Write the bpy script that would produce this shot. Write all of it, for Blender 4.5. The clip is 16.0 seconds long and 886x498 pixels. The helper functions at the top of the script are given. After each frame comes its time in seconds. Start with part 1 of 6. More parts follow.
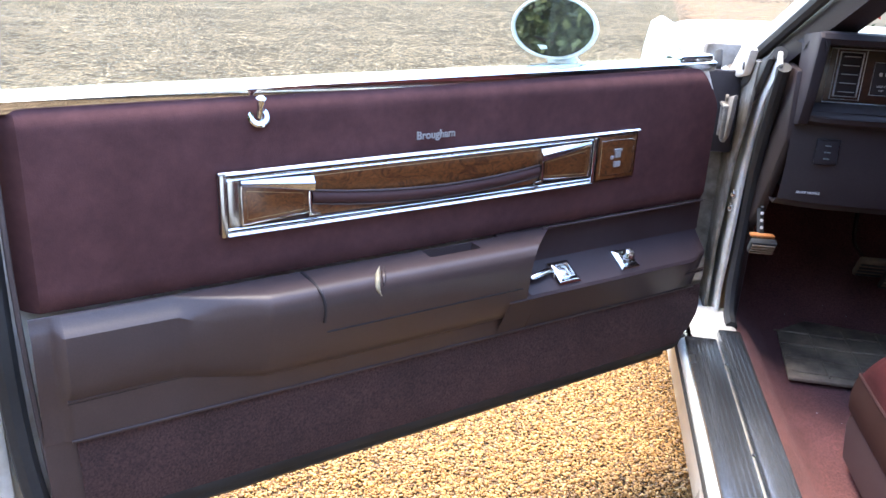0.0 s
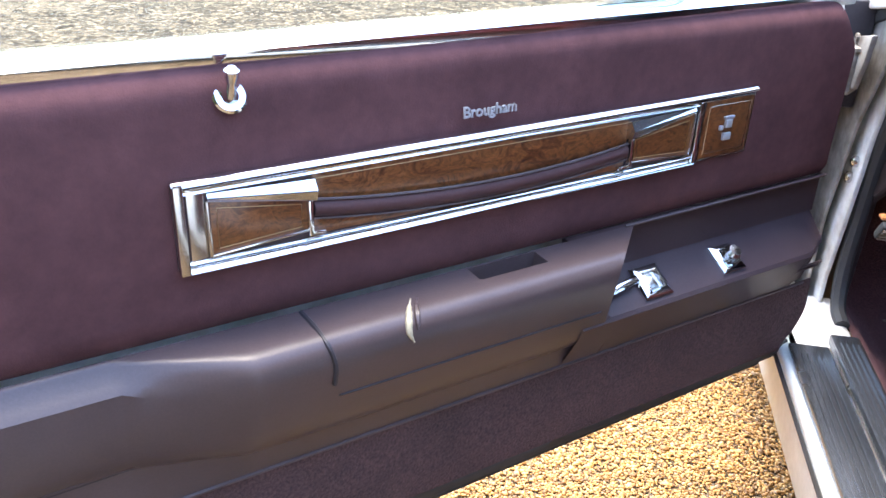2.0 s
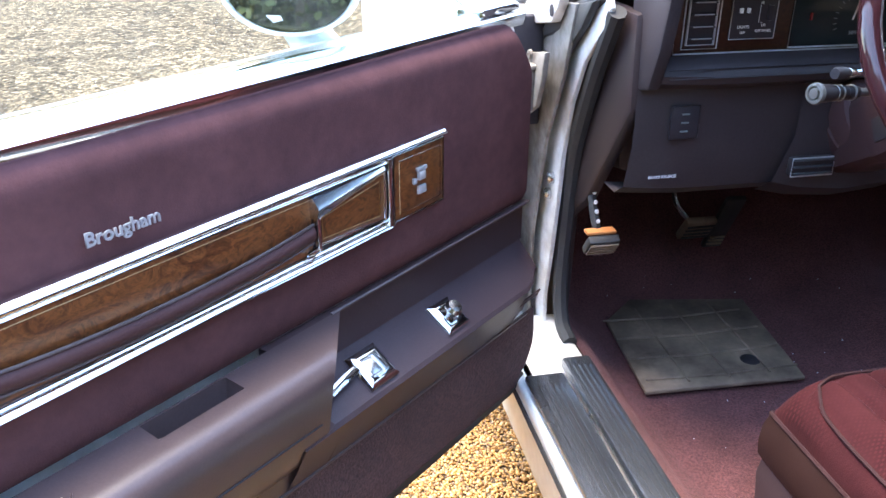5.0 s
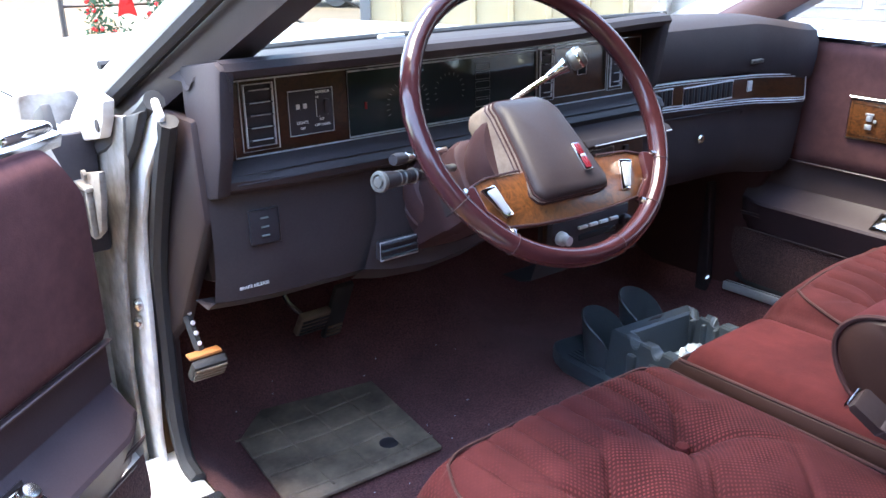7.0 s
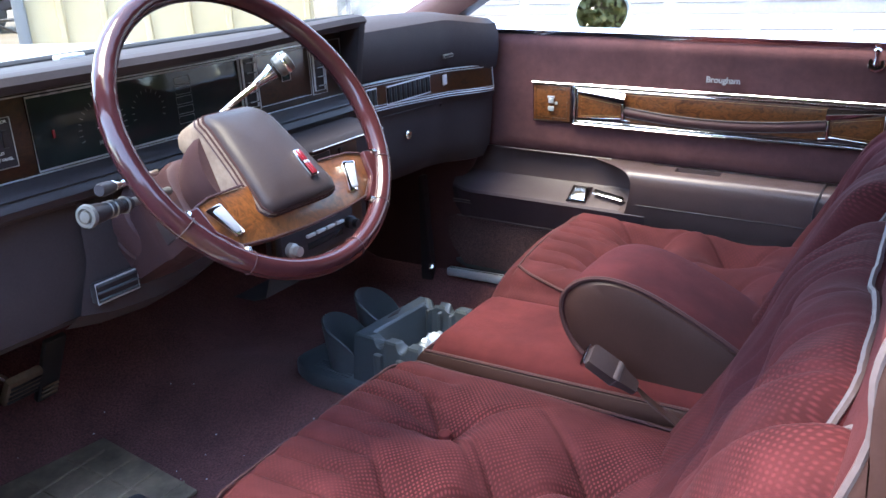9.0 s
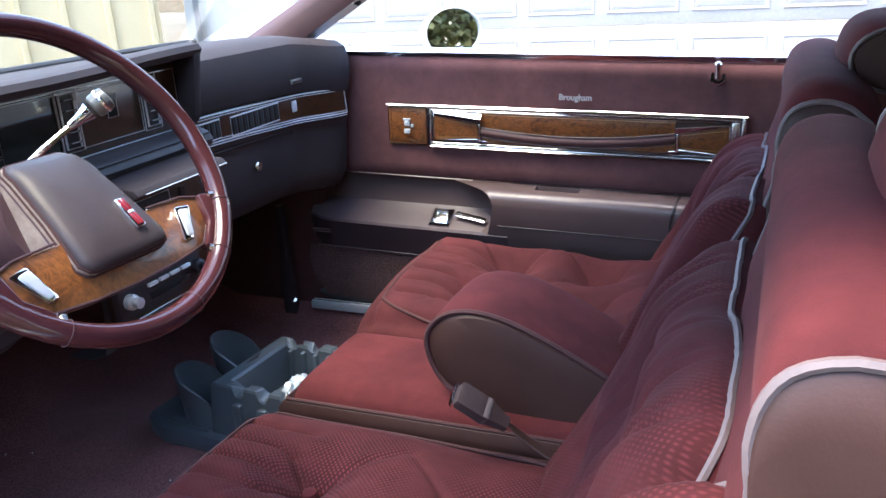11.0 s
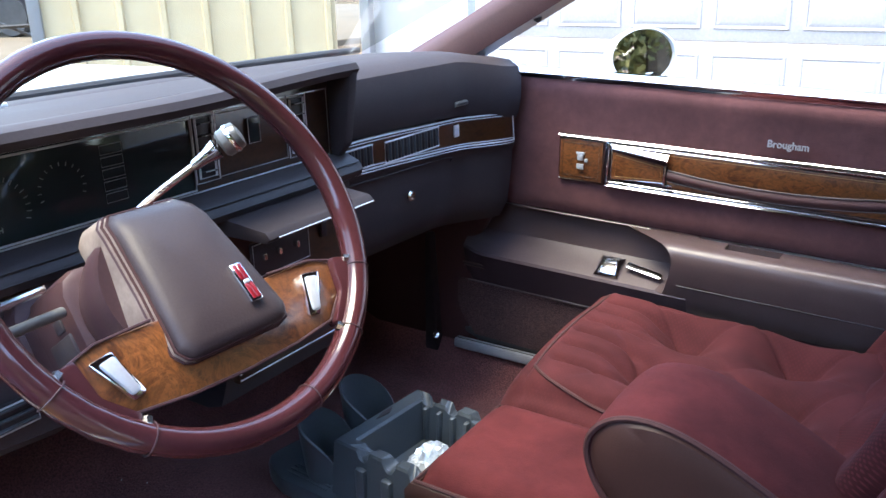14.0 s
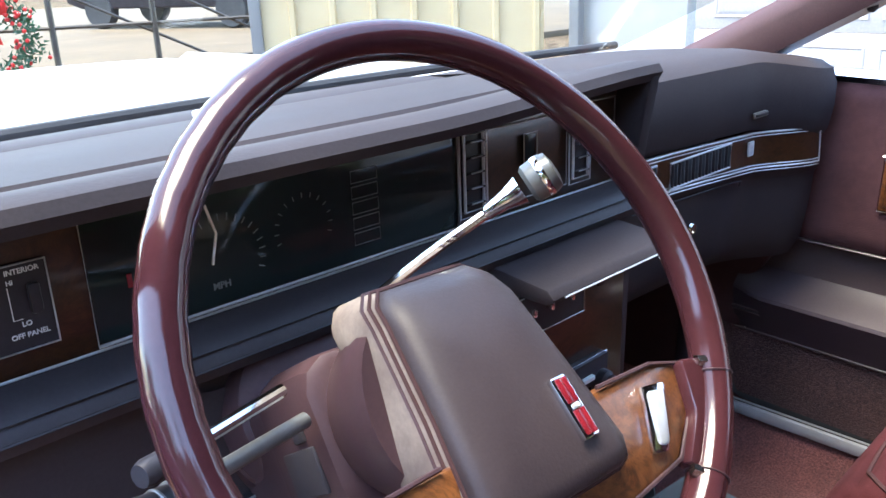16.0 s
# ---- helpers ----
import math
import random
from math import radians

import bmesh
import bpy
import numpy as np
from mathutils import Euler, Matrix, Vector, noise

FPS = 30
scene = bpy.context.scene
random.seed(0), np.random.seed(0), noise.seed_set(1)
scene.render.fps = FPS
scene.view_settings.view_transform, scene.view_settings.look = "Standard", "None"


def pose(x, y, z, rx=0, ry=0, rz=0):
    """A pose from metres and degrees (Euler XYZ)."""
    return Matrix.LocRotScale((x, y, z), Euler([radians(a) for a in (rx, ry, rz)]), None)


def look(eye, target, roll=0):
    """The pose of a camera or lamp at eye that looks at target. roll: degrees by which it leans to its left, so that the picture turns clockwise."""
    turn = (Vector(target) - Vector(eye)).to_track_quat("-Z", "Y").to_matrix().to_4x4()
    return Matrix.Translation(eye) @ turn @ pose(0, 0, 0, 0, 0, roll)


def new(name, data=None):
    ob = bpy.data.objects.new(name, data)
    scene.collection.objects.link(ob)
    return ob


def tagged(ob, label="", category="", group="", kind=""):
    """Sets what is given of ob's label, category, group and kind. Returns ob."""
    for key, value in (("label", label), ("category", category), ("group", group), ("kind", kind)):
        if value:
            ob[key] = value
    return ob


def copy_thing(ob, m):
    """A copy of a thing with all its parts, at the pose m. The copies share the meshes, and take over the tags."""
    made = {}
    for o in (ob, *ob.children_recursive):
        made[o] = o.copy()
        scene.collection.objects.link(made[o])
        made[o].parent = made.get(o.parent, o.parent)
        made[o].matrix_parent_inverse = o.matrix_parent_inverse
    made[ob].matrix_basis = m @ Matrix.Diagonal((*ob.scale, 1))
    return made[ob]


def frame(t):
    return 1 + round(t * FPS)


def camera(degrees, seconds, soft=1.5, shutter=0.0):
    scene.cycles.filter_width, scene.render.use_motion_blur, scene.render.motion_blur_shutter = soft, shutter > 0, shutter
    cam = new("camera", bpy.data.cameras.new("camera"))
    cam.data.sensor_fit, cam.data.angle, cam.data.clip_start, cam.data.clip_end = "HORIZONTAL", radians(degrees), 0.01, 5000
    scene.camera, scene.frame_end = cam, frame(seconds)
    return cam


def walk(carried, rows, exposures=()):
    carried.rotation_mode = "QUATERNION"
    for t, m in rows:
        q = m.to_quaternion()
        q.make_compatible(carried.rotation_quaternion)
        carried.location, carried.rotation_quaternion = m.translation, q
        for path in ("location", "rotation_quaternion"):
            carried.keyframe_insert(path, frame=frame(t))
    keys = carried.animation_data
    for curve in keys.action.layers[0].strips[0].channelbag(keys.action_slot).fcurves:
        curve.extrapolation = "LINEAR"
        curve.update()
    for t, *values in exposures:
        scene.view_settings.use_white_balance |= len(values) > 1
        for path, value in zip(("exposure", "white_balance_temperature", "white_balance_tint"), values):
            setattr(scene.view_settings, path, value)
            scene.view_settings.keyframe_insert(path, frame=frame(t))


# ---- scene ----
cam = camera(55.9, 16.0)
PATH = [
    (0, (-1.166, -1.598, 1.21), (-1.454, 0.255, 0.514), 2.7),
    (0.5, (-1.196, -1.504, 1.213), (-1.533, 0.336, 0.507), 2.8),
    (1, (-1.286, -1.364, 1.217), (-1.63, 0.464, 0.484), 2.9),
    (1.5, (-1.322, -1.264, 1.211), (-1.646, 0.533, 0.395), 2.9),
    (2, (-1.289, -1.187, 1.187), (-1.583, 0.581, 0.301), 2.3),
    (2.5, (-1.258, -1.124, 1.158), (-1.533, 0.637, 0.251), 1.3),
    (3, (-1.23, -1.086, 1.144), (-1.475, 0.669, 0.216), 0.4),
    (3.2, (-1.221, -1.068, 1.144), (-1.448, 0.686, 0.211), 0.3),
    (5.3, (-1.252, -0.963, 1.208), (-0.745, 0.78, 0.369), -0.2),
    (5.5, (-1.24, -0.965, 1.209), (-0.627, 0.749, 0.381), -0.6),
    (6, (-1.22, -0.958, 1.228), (-0.398, 0.677, 0.422), -1.5),
    (6.5, (-1.177, -0.932, 1.218), (-0.141, 0.625, 0.508), -0.4),
    (6.8, (-1.159, -0.905, 1.215), (-0.059, 0.615, 0.523), -0.6),
    (7, (-1.15, -0.9, 1.203), (-0.005, 0.596, 0.531), -1.1),
    (7.5, (-1.157, -0.89, 1.204), (0.143, 0.48, 0.545), -3.1),
    (8, (-1.167, -0.877, 1.201), (0.27, 0.345, 0.535), -3.8),
    (8.5, (-1.158, -0.862, 1.196), (0.354, 0.262, 0.527), -3.4),
    (9, (-1.145, -0.858, 1.192), (0.451, 0.142, 0.519), -3.0),
    (9.5, (-1.136, -0.852, 1.19), (0.499, 0.08, 0.514), -3.7),
    (10, (-1.117, -0.843, 1.188), (0.573, -0.013, 0.513), -4.2),
    (10.2, (-1.104, -0.844, 1.188), (0.607, -0.06, 0.512), -4.2),
    (12.3, (-0.972, -0.848, 1.222), (0.777, -0.129, 0.571), -3.4),
    (12.5, (-0.948, -0.852, 1.221), (0.763, -0.043, 0.575), -3.0),
    (13, (-0.912, -0.832, 1.226), (0.745, 0.085, 0.583), -1.0),
    (13.5, (-0.887, -0.774, 1.22), (0.735, 0.205, 0.578), -1.4),
    (14, (-0.862, -0.722, 1.223), (0.715, 0.325, 0.578), -1.5),
    (14.5, (-0.839, -0.66, 1.223), (0.676, 0.474, 0.576), -1.9),
    (15, (-0.776, -0.603, 1.206), (0.619, 0.679, 0.564), -2.6),
    (15.5, (-0.722, -0.545, 1.202), (0.596, 0.813, 0.555), -2.0),
    (16, (-0.721, -0.44, 1.205), (0.58, 0.934, 0.557), -2.2),
]
walk(cam, [(t, look(eye, target, roll)) for t, eye, target, roll in PATH],
     [(0.0, 3.4), (1.4, 3.35), (2.2, 3.75), (3.0, 3.8), (5.5, 3.75), (7.0, 4.1), (10.0, 4.15), (12.5, 3.75), (14.5, 3.95), (16.0, 3.9)])

# ---- light ----
SUN_DIR = Vector((-0.20, 0.22, 0.92)).normalized()
world = bpy.data.worlds.new("sky")
scene.world = world
world.use_nodes = True
wn, wl = world.node_tree.nodes, world.node_tree.links
sky = wn.new("ShaderNodeTexSky")
sky.sky_type = "NISHITA"
sky.sun_disc = False
sky.sun_elevation = math.asin(SUN_DIR.z)
sky.sun_rotation = math.atan2(SUN_DIR.x, SUN_DIR.y)
wl.new(sky.outputs[0], wn["Background"].inputs[0])
wn["Background"].inputs[1].default_value = 0.15
sun_data = bpy.data.lights.new("sun", "SUN")
sun_data.energy, sun_data.angle, sun_data.color = 1.25, radians(38), (1.0, 0.88, 0.70)
sun = new("sun", sun_data)
sun.matrix_world = look(SUN_DIR * 30, (0, 0, 0))


# ---- materials ----
def material(name, rough=0.5, metal=0.0):
    m = bpy.data.materials.new(name)
    m.use_nodes = True
    b = m.node_tree.nodes["Principled BSDF"]
    b.inputs["Roughness"].default_value = rough
    b.inputs["Metallic"].default_value = metal
    return m, m.node_tree.nodes, m.node_tree.links, b


def coords(n, l, scale=(1, 1, 1)):
    tc, mp = n.new("ShaderNodeTexCoord"), n.new("ShaderNodeMapping")
    mp.inputs["Scale"].default_value = scale
    l.new(tc.outputs["Object"], mp.inputs["Vector"])
    return mp.outputs[0]


def ramp(n, l, fac, stops):
    r = n.new("ShaderNodeValToRGB")
    e = r.color_ramp.elements
    while len(e) < len(stops):
        e.new(0.5)
    for k, (p, c) in zip(e, stops):
        k.position, k.color = p, (*c, 1)
    l.new(fac, r.inputs[0])
    return r.outputs[0]


def noise_tex(n, l, vec, scale, detail=4, rough=0.6):
    t = n.new("ShaderNodeTexNoise")
    t.inputs["Scale"].default_value, t.inputs["Detail"].default_value, t.inputs["Roughness"].default_value = scale, detail, rough
    l.new(vec, t.inputs["Vector"])
    return t.outputs["Fac"]


def bump(n, l, b, height, strength, dist, before=None):
    k = n.new("ShaderNodeBump")
    k.inputs["Strength"].default_value, k.inputs["Distance"].default_value = strength, dist
    l.new(height, k.inputs["Height"])
    if before:
        l.new(before.outputs[0], k.inputs["Normal"])
    l.new(k.outputs[0], b.inputs["Normal"])
    return k


def mix(n, l, fac, a, b, mode="MIX"):
    k = n.new("ShaderNodeMix")
    k.data_type, k.blend_type = "RGBA", mode
    for socket, v in ((k.inputs[0], fac), (k.inputs[6], a), (k.inputs[7], b)):
        if isinstance(v, tuple):
            socket.default_value = (*v, 1)
        elif isinstance(v, (int, float)):
            socket.default_value = v
        else:
            l.new(v, socket)
    return k.outputs[2]


def surface(name, dark, light, rough=0.5, metal=0.0, big=6, fine=120, bump_amount=0.15, bump_dist=0.002, stretch=(1, 1, 1), rough_var=0.1, spec=0.5):
    """A plain stuff with stains at one scale and grain at another."""
    m, n, l, b = material(name, rough, metal)
    b.inputs["Specular IOR Level"].default_value = spec
    v = coords(n, l, stretch)
    a, f = noise_tex(n, l, v, big), noise_tex(n, l, v, fine, 3)
    c = ramp(n, l, a, [(0.3, dark), (0.72, light)])
    g = ramp(n, l, f, [(0.3, (0.82,) * 3), (0.7, (1.0,) * 3)])
    l.new(mix(n, l, 0.8, c, g, "MULTIPLY"), b.inputs["Base Color"])
    r = n.new("ShaderNodeMapRange")
    r.inputs["To Min"].default_value, r.inputs["To Max"].default_value = max(0.03, rough - rough_var), min(1, rough + rough_var)
    l.new(a, r.inputs["Value"])
    l.new(r.outputs[0], b.inputs["Roughness"])
    if bump_amount:
        bump(n, l, b, f, bump_amount, bump_dist)
    return m


def flat_coords(n, l, u, v):
    """Coordinates in the plane of the two given directions."""
    tc, out = n.new("ShaderNodeTexCoord"), n.new("ShaderNodeCombineXYZ")
    for k, d in enumerate((u, v)):
        dot = n.new("ShaderNodeVectorMath")
        dot.operation = "DOT_PRODUCT"
        dot.inputs[1].default_value = d
        l.new(tc.outputs["Object"], dot.inputs[0])
        l.new(dot.outputs["Value"], out.inputs[k])
    return out.outputs[0]


def velour(name, dark, light, dots=None, sheen=0.05, worn=0.9):
    """Cut pile with brushed blotches; dots: the two directions of a dotted weave."""
    m, n, l, b = material(name, 0.9)
    v = coords(n, l)
    a, f = noise_tex(n, l, v, 6, 6, 0.65), noise_tex(n, l, v, 420, 2)
    nap = noise_tex(n, l, coords(n, l, (1, 0.55, 1)), 26, 4, 0.7)
    c = ramp(n, l, a, [(0.30, dark), (0.70, light)])
    c = mix(n, l, 1.0, c, ramp(n, l, nap, [(0.34, (0.88,) * 3), (0.50, (1.0,) * 3), (0.68, (1.13,) * 3)]), "MULTIPLY")
    b.inputs["Sheen Weight"].default_value, b.inputs["Sheen Roughness"].default_value = sheen, 0.4
    b.inputs["Sheen Tint"].default_value = (0.75, 0.35, 0.38, 1)
    b.inputs["Specular IOR Level"].default_value = 0.1
    k = bump(n, l, b, f, 0.35, 0.0012)
    if dots:
        w = n.new("ShaderNodeTexVoronoi")
        w.voronoi_dimensions = "2D"
        w.inputs["Scale"].default_value, w.inputs["Randomness"].default_value = 195, 0.10
        l.new(flat_coords(n, l, *dots), w.inputs["Vector"])
        d = ramp(n, l, w.outputs["Distance"], [(0.12, (1.75,) * 3), (0.40, (0.50,) * 3)])
        # the weave shows where the pile has worn down
        wear = ramp(n, l, noise_tex(n, l, v, 6.5, 3), [(0.44, (0.08,) * 3), (0.62, (worn,) * 3)])
        c = mix(n, l, wear, c, mix(n, l, 1.0, c, d, "MULTIPLY"))
        bump(n, l, b, w.outputs["Distance"], -0.7, 0.0018, k)
    l.new(c, b.inputs["Base Color"])
    return m


def carpet(name, dark, light):
    m, n, l, b = material(name, 1.0)
    v = coords(n, l)
    a, f = noise_tex(n, l, v, 9, 6), noise_tex(n, l, v, 260, 3)
    c = ramp(n, l, a, [(0.3, dark), (0.72, light)])
    g = ramp(n, l, f, [(0.32, (0.45,) * 3), (0.66, (1.25,) * 3)])
    l.new(mix(n, l, 1.0, c, g, "MULTIPLY"), b.inputs["Base Color"])
    b.inputs["Sheen Weight"].default_value = 0.1
    b.inputs["Sheen Tint"].default_value = (0.7, 0.35, 0.35, 1)
    bump(n, l, b, f, 0.8, 0.004)
    return m


def burl(name, tone=1.0):
    m, n, l, b = material(name, 0.28)
    v = coords(n, l, (1, 1, 1.6))
    t = n.new("ShaderNodeTexNoise")
    t.inputs["Scale"].default_value, t.inputs["Detail"].default_value, t.inputs["Roughness"].default_value, t.inputs["Distortion"].default_value = 24, 7, 0.7, 2.2
    l.new(v, t.inputs["Vector"])
    fine = noise_tex(n, l, v, 120, 5, 0.65)
    c = ramp(n, l, t.outputs["Fac"], [(0.28, (0.030, 0.009, 0.004)), (0.42, (0.14, 0.045, 0.015)), (0.52, (0.27, 0.098, 0.030)), (0.60, (0.16, 0.052, 0.017)), (0.74, (0.31, 0.125, 0.042))])
    g = ramp(n, l, fine, [(0.3, (0.6,) * 3), (0.65, (1.1,) * 3)])
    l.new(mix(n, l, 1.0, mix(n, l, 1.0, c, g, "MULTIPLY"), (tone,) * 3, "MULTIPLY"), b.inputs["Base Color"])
    b.inputs["Coat Weight"].default_value, b.inputs["Coat Roughness"].default_value = 0.3, 0.12
    return m


def glass(name, tint=(0.92, 0.97, 0.96), rough=0.02, dirt=0.0, gloss=1.0):
    m, n, l, b = material(name)
    n.remove(b)
    out = n["Material Output"]
    t, g, f, k = n.new("ShaderNodeBsdfTransparent"), n.new("ShaderNodeBsdfGlossy"), n.new("ShaderNodeLayerWeight"), n.new("ShaderNodeMixShader")
    t.inputs[0].default_value = (*tint, 1)
    g.inputs["Roughness"].default_value = rough
    l.new(ramp(n, l, f.outputs["Facing"], [(0.0, (0.02 * gloss,) * 3), (0.6, (0.03 * gloss,) * 3), (0.85, (0.10 * gloss,) * 3), (1.0, (0.5 * gloss,) * 3)]), k.inputs[0])
    l.new(t.outputs[0], k.inputs[1])
    l.new(g.outputs[0], k.inputs[2])
    last = k
    if dirt:
        d, j = n.new("ShaderNodeBsdfDiffuse"), n.new("ShaderNodeMixShader")
        d.inputs[0].default_value = (0.75, 0.74, 0.72, 1)
        v = coords(n, l, (1, 1, 0.35))
        grime = ramp(n, l, noise_tex(n, l, v, 14, 6), [(0.35, (0.25 * dirt,) * 3), (0.75, (dirt,) * 3)])
        l.new(grime, j.inputs[0])
        l.new(k.outputs[0], j.inputs[1])
        l.new(d.outputs[0], j.inputs[2])
        last = j
    l.new(last.outputs[0], out.inputs[0])
    return m


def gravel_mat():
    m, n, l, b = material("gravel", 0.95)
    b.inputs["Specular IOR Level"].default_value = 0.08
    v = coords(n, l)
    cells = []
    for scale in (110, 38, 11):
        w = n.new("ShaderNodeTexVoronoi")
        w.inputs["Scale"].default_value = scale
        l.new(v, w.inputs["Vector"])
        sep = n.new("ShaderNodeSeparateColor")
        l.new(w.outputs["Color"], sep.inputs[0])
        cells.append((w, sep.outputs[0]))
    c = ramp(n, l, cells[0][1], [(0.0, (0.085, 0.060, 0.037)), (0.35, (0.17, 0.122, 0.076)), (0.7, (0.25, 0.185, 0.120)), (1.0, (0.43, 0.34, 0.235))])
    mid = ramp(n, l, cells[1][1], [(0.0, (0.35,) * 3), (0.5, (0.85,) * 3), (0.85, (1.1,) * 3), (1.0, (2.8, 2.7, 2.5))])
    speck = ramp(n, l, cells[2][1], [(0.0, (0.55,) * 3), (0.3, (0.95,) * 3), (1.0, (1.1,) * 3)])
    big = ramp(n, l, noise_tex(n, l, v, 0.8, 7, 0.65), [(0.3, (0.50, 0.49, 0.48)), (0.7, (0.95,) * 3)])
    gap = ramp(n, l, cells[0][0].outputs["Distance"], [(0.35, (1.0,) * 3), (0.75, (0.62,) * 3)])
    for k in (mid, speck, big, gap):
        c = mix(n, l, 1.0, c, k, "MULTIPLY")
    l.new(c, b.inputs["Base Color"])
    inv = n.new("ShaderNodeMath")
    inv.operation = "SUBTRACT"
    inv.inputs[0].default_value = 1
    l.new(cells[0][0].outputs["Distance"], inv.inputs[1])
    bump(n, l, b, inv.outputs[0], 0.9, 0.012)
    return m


def sunlit_pebble_mat():
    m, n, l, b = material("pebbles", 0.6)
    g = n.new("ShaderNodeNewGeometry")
    # golden tones put the sunlight near the open door into the stones
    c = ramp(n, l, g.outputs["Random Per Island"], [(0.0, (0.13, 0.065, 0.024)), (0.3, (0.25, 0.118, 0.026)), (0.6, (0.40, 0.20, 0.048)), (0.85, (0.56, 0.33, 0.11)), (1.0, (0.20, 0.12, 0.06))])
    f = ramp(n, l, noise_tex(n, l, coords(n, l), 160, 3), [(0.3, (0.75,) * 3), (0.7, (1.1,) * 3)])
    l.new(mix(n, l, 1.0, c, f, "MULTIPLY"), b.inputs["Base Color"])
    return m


VELOUR = velour("burgundy_velour", (0.0307, 0.0063, 0.0071), (0.0702, 0.0140, 0.0150), sheen=0.05)
VELOUR_DOTS = velour("burgundy_woven_velour", (0.0353, 0.0088, 0.0102), (0.0671, 0.0159, 0.0173), ((0.707, 0.707, 0.0), (-0.707, 0.707, 0.0)), sheen=0.05)
VELOUR_PLAIN = velour("burgundy_brushed_velour", (0.0312, 0.0079, 0.0093), (0.0608, 0.0144, 0.0160), ((0.707, 0.707, 0.0), (-0.707, 0.707, 0.0)), sheen=0.05, worn=0.22)
VELOUR_BACK = velour("burgundy_woven_back_velour", (0.0329, 0.0077, 0.0088), (0.0613, 0.0136, 0.0148), ((0.707, -0.32, 0.63), (-0.707, -0.32, 0.63)), sheen=0.03, worn=0.6)
VELOUR_DOOR = velour("door_velour", (0.0783, 0.0350, 0.0360), (0.1174, 0.0519, 0.0522), sheen=0.05)
CARPET = carpet("burgundy_carpet", (0.0888, 0.0321, 0.0322), (0.1560, 0.0549, 0.0543))
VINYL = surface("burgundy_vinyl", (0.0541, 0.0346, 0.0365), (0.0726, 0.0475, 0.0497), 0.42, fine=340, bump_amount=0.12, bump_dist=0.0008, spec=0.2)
SEAT_VINYL = surface("brown_seat_vinyl", (0.0277, 0.0127, 0.0104), (0.0437, 0.0200, 0.0166), 0.5, big=9, fine=340, bump_amount=0.2, bump_dist=0.0008, spec=0.2)
# wear plus the light from the driver's side, both put into the colour
LIT_WORN_VINYL = surface("side_lit_worn_vinyl", (0.1470, 0.1058, 0.0906), (0.3150, 0.2536, 0.2099), 0.55, big=22, fine=300, bump_amount=0.2, bump_dist=0.0008, spec=0.2)
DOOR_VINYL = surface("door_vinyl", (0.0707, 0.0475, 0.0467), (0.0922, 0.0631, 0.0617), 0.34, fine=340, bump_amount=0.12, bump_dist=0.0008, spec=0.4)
DOOR_CARPET = carpet("door_carpet", (0.0569, 0.0289, 0.0274), (0.0982, 0.0491, 0.0462))
PILLAR_VINYL = surface("pillar_vinyl", (0.0607, 0.0275, 0.0275), (0.0820, 0.0382, 0.0364), 0.5, fine=300, bump_amount=0.15, bump_dist=0.0008, spec=0.2)
DASH_VINYL = surface("dash_vinyl", (0.0332, 0.0266, 0.0301), (0.0485, 0.0392, 0.0430), 0.62, fine=300, bump_amount=0.2, bump_dist=0.0008, spec=0.12)
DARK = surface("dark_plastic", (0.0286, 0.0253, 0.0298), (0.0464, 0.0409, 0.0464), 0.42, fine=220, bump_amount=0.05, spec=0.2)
BLACK = surface("black_rubber", (0.0192, 0.0192, 0.0208), (0.04, 0.04, 0.0432), 0.65, fine=150)
RIM = surface("steering_rim_plastic", (0.0393, 0.0124, 0.0152), (0.0590, 0.0180, 0.0211), 0.11, fine=200, bump_amount=0.02, rough_var=0.05)
COLUMN = surface("column_plastic", (0.0482, 0.0259, 0.0291), (0.0680, 0.0365, 0.0397), 0.4, fine=300, bump_amount=0.1, bump_dist=0.0008, spec=0.2)
SHELF_VINYL = surface("shelf_vinyl", (0.0506, 0.0341, 0.0396), (0.0667, 0.0462, 0.0517), 0.42, fine=340, bump_amount=0.12, bump_dist=0.0008, spec=0.25)
FOAM = surface("torn_foam", (0.38, 0.31, 0.20), (0.62, 0.54, 0.38), 0.9, big=60, fine=200, bump_amount=0.5)
GOLD = surface("gold_inlay_line", (0.34, 0.20, 0.08), (0.46, 0.29, 0.13), 0.4, 0.4, bump_amount=0.0)
HUB_VINYL = surface("hub_vinyl", (0.0312, 0.0211, 0.0226), (0.0421, 0.0289, 0.0304), 0.46, big=14, fine=420, bump_amount=0.25, bump_dist=0.0008, spec=0.28)
BUCKLE = surface("dark_buckle_plastic", (0.030, 0.019, 0.018), (0.048, 0.030, 0.028), 0.4, fine=200, bump_amount=0.1, spec=0.3)
SILL_STRIP = surface("bright_sill_strip", (0.26, 0.27, 0.29), (0.48, 0.49, 0.51), 0.4, 0.25, big=9, fine=120, bump_amount=0.1, stretch=(1, 0.3, 1))
STALK = surface("grey_stalk_plastic", (0.1170, 0.1170, 0.1125), (0.1890, 0.1845, 0.1755), 0.35, 0.3, fine=160, bump_amount=0.05)
FOIL = surface("foil_wrapper", (0.45, 0.52, 0.58), (0.85, 0.87, 0.88), 0.25, 0.35, big=38, fine=120, bump_amount=0.3)
CHROME = surface("chrome", (0.75, 0.76, 0.78), (0.88, 0.89, 0.9), 0.1, 1.0, fine=90, bump_amount=0.02, rough_var=0.05)
WORN_CHROME = surface("worn_chrome", (0.5, 0.47, 0.44), (0.75, 0.74, 0.73), 0.22, 1.0, fine=90, bump_amount=0.03)
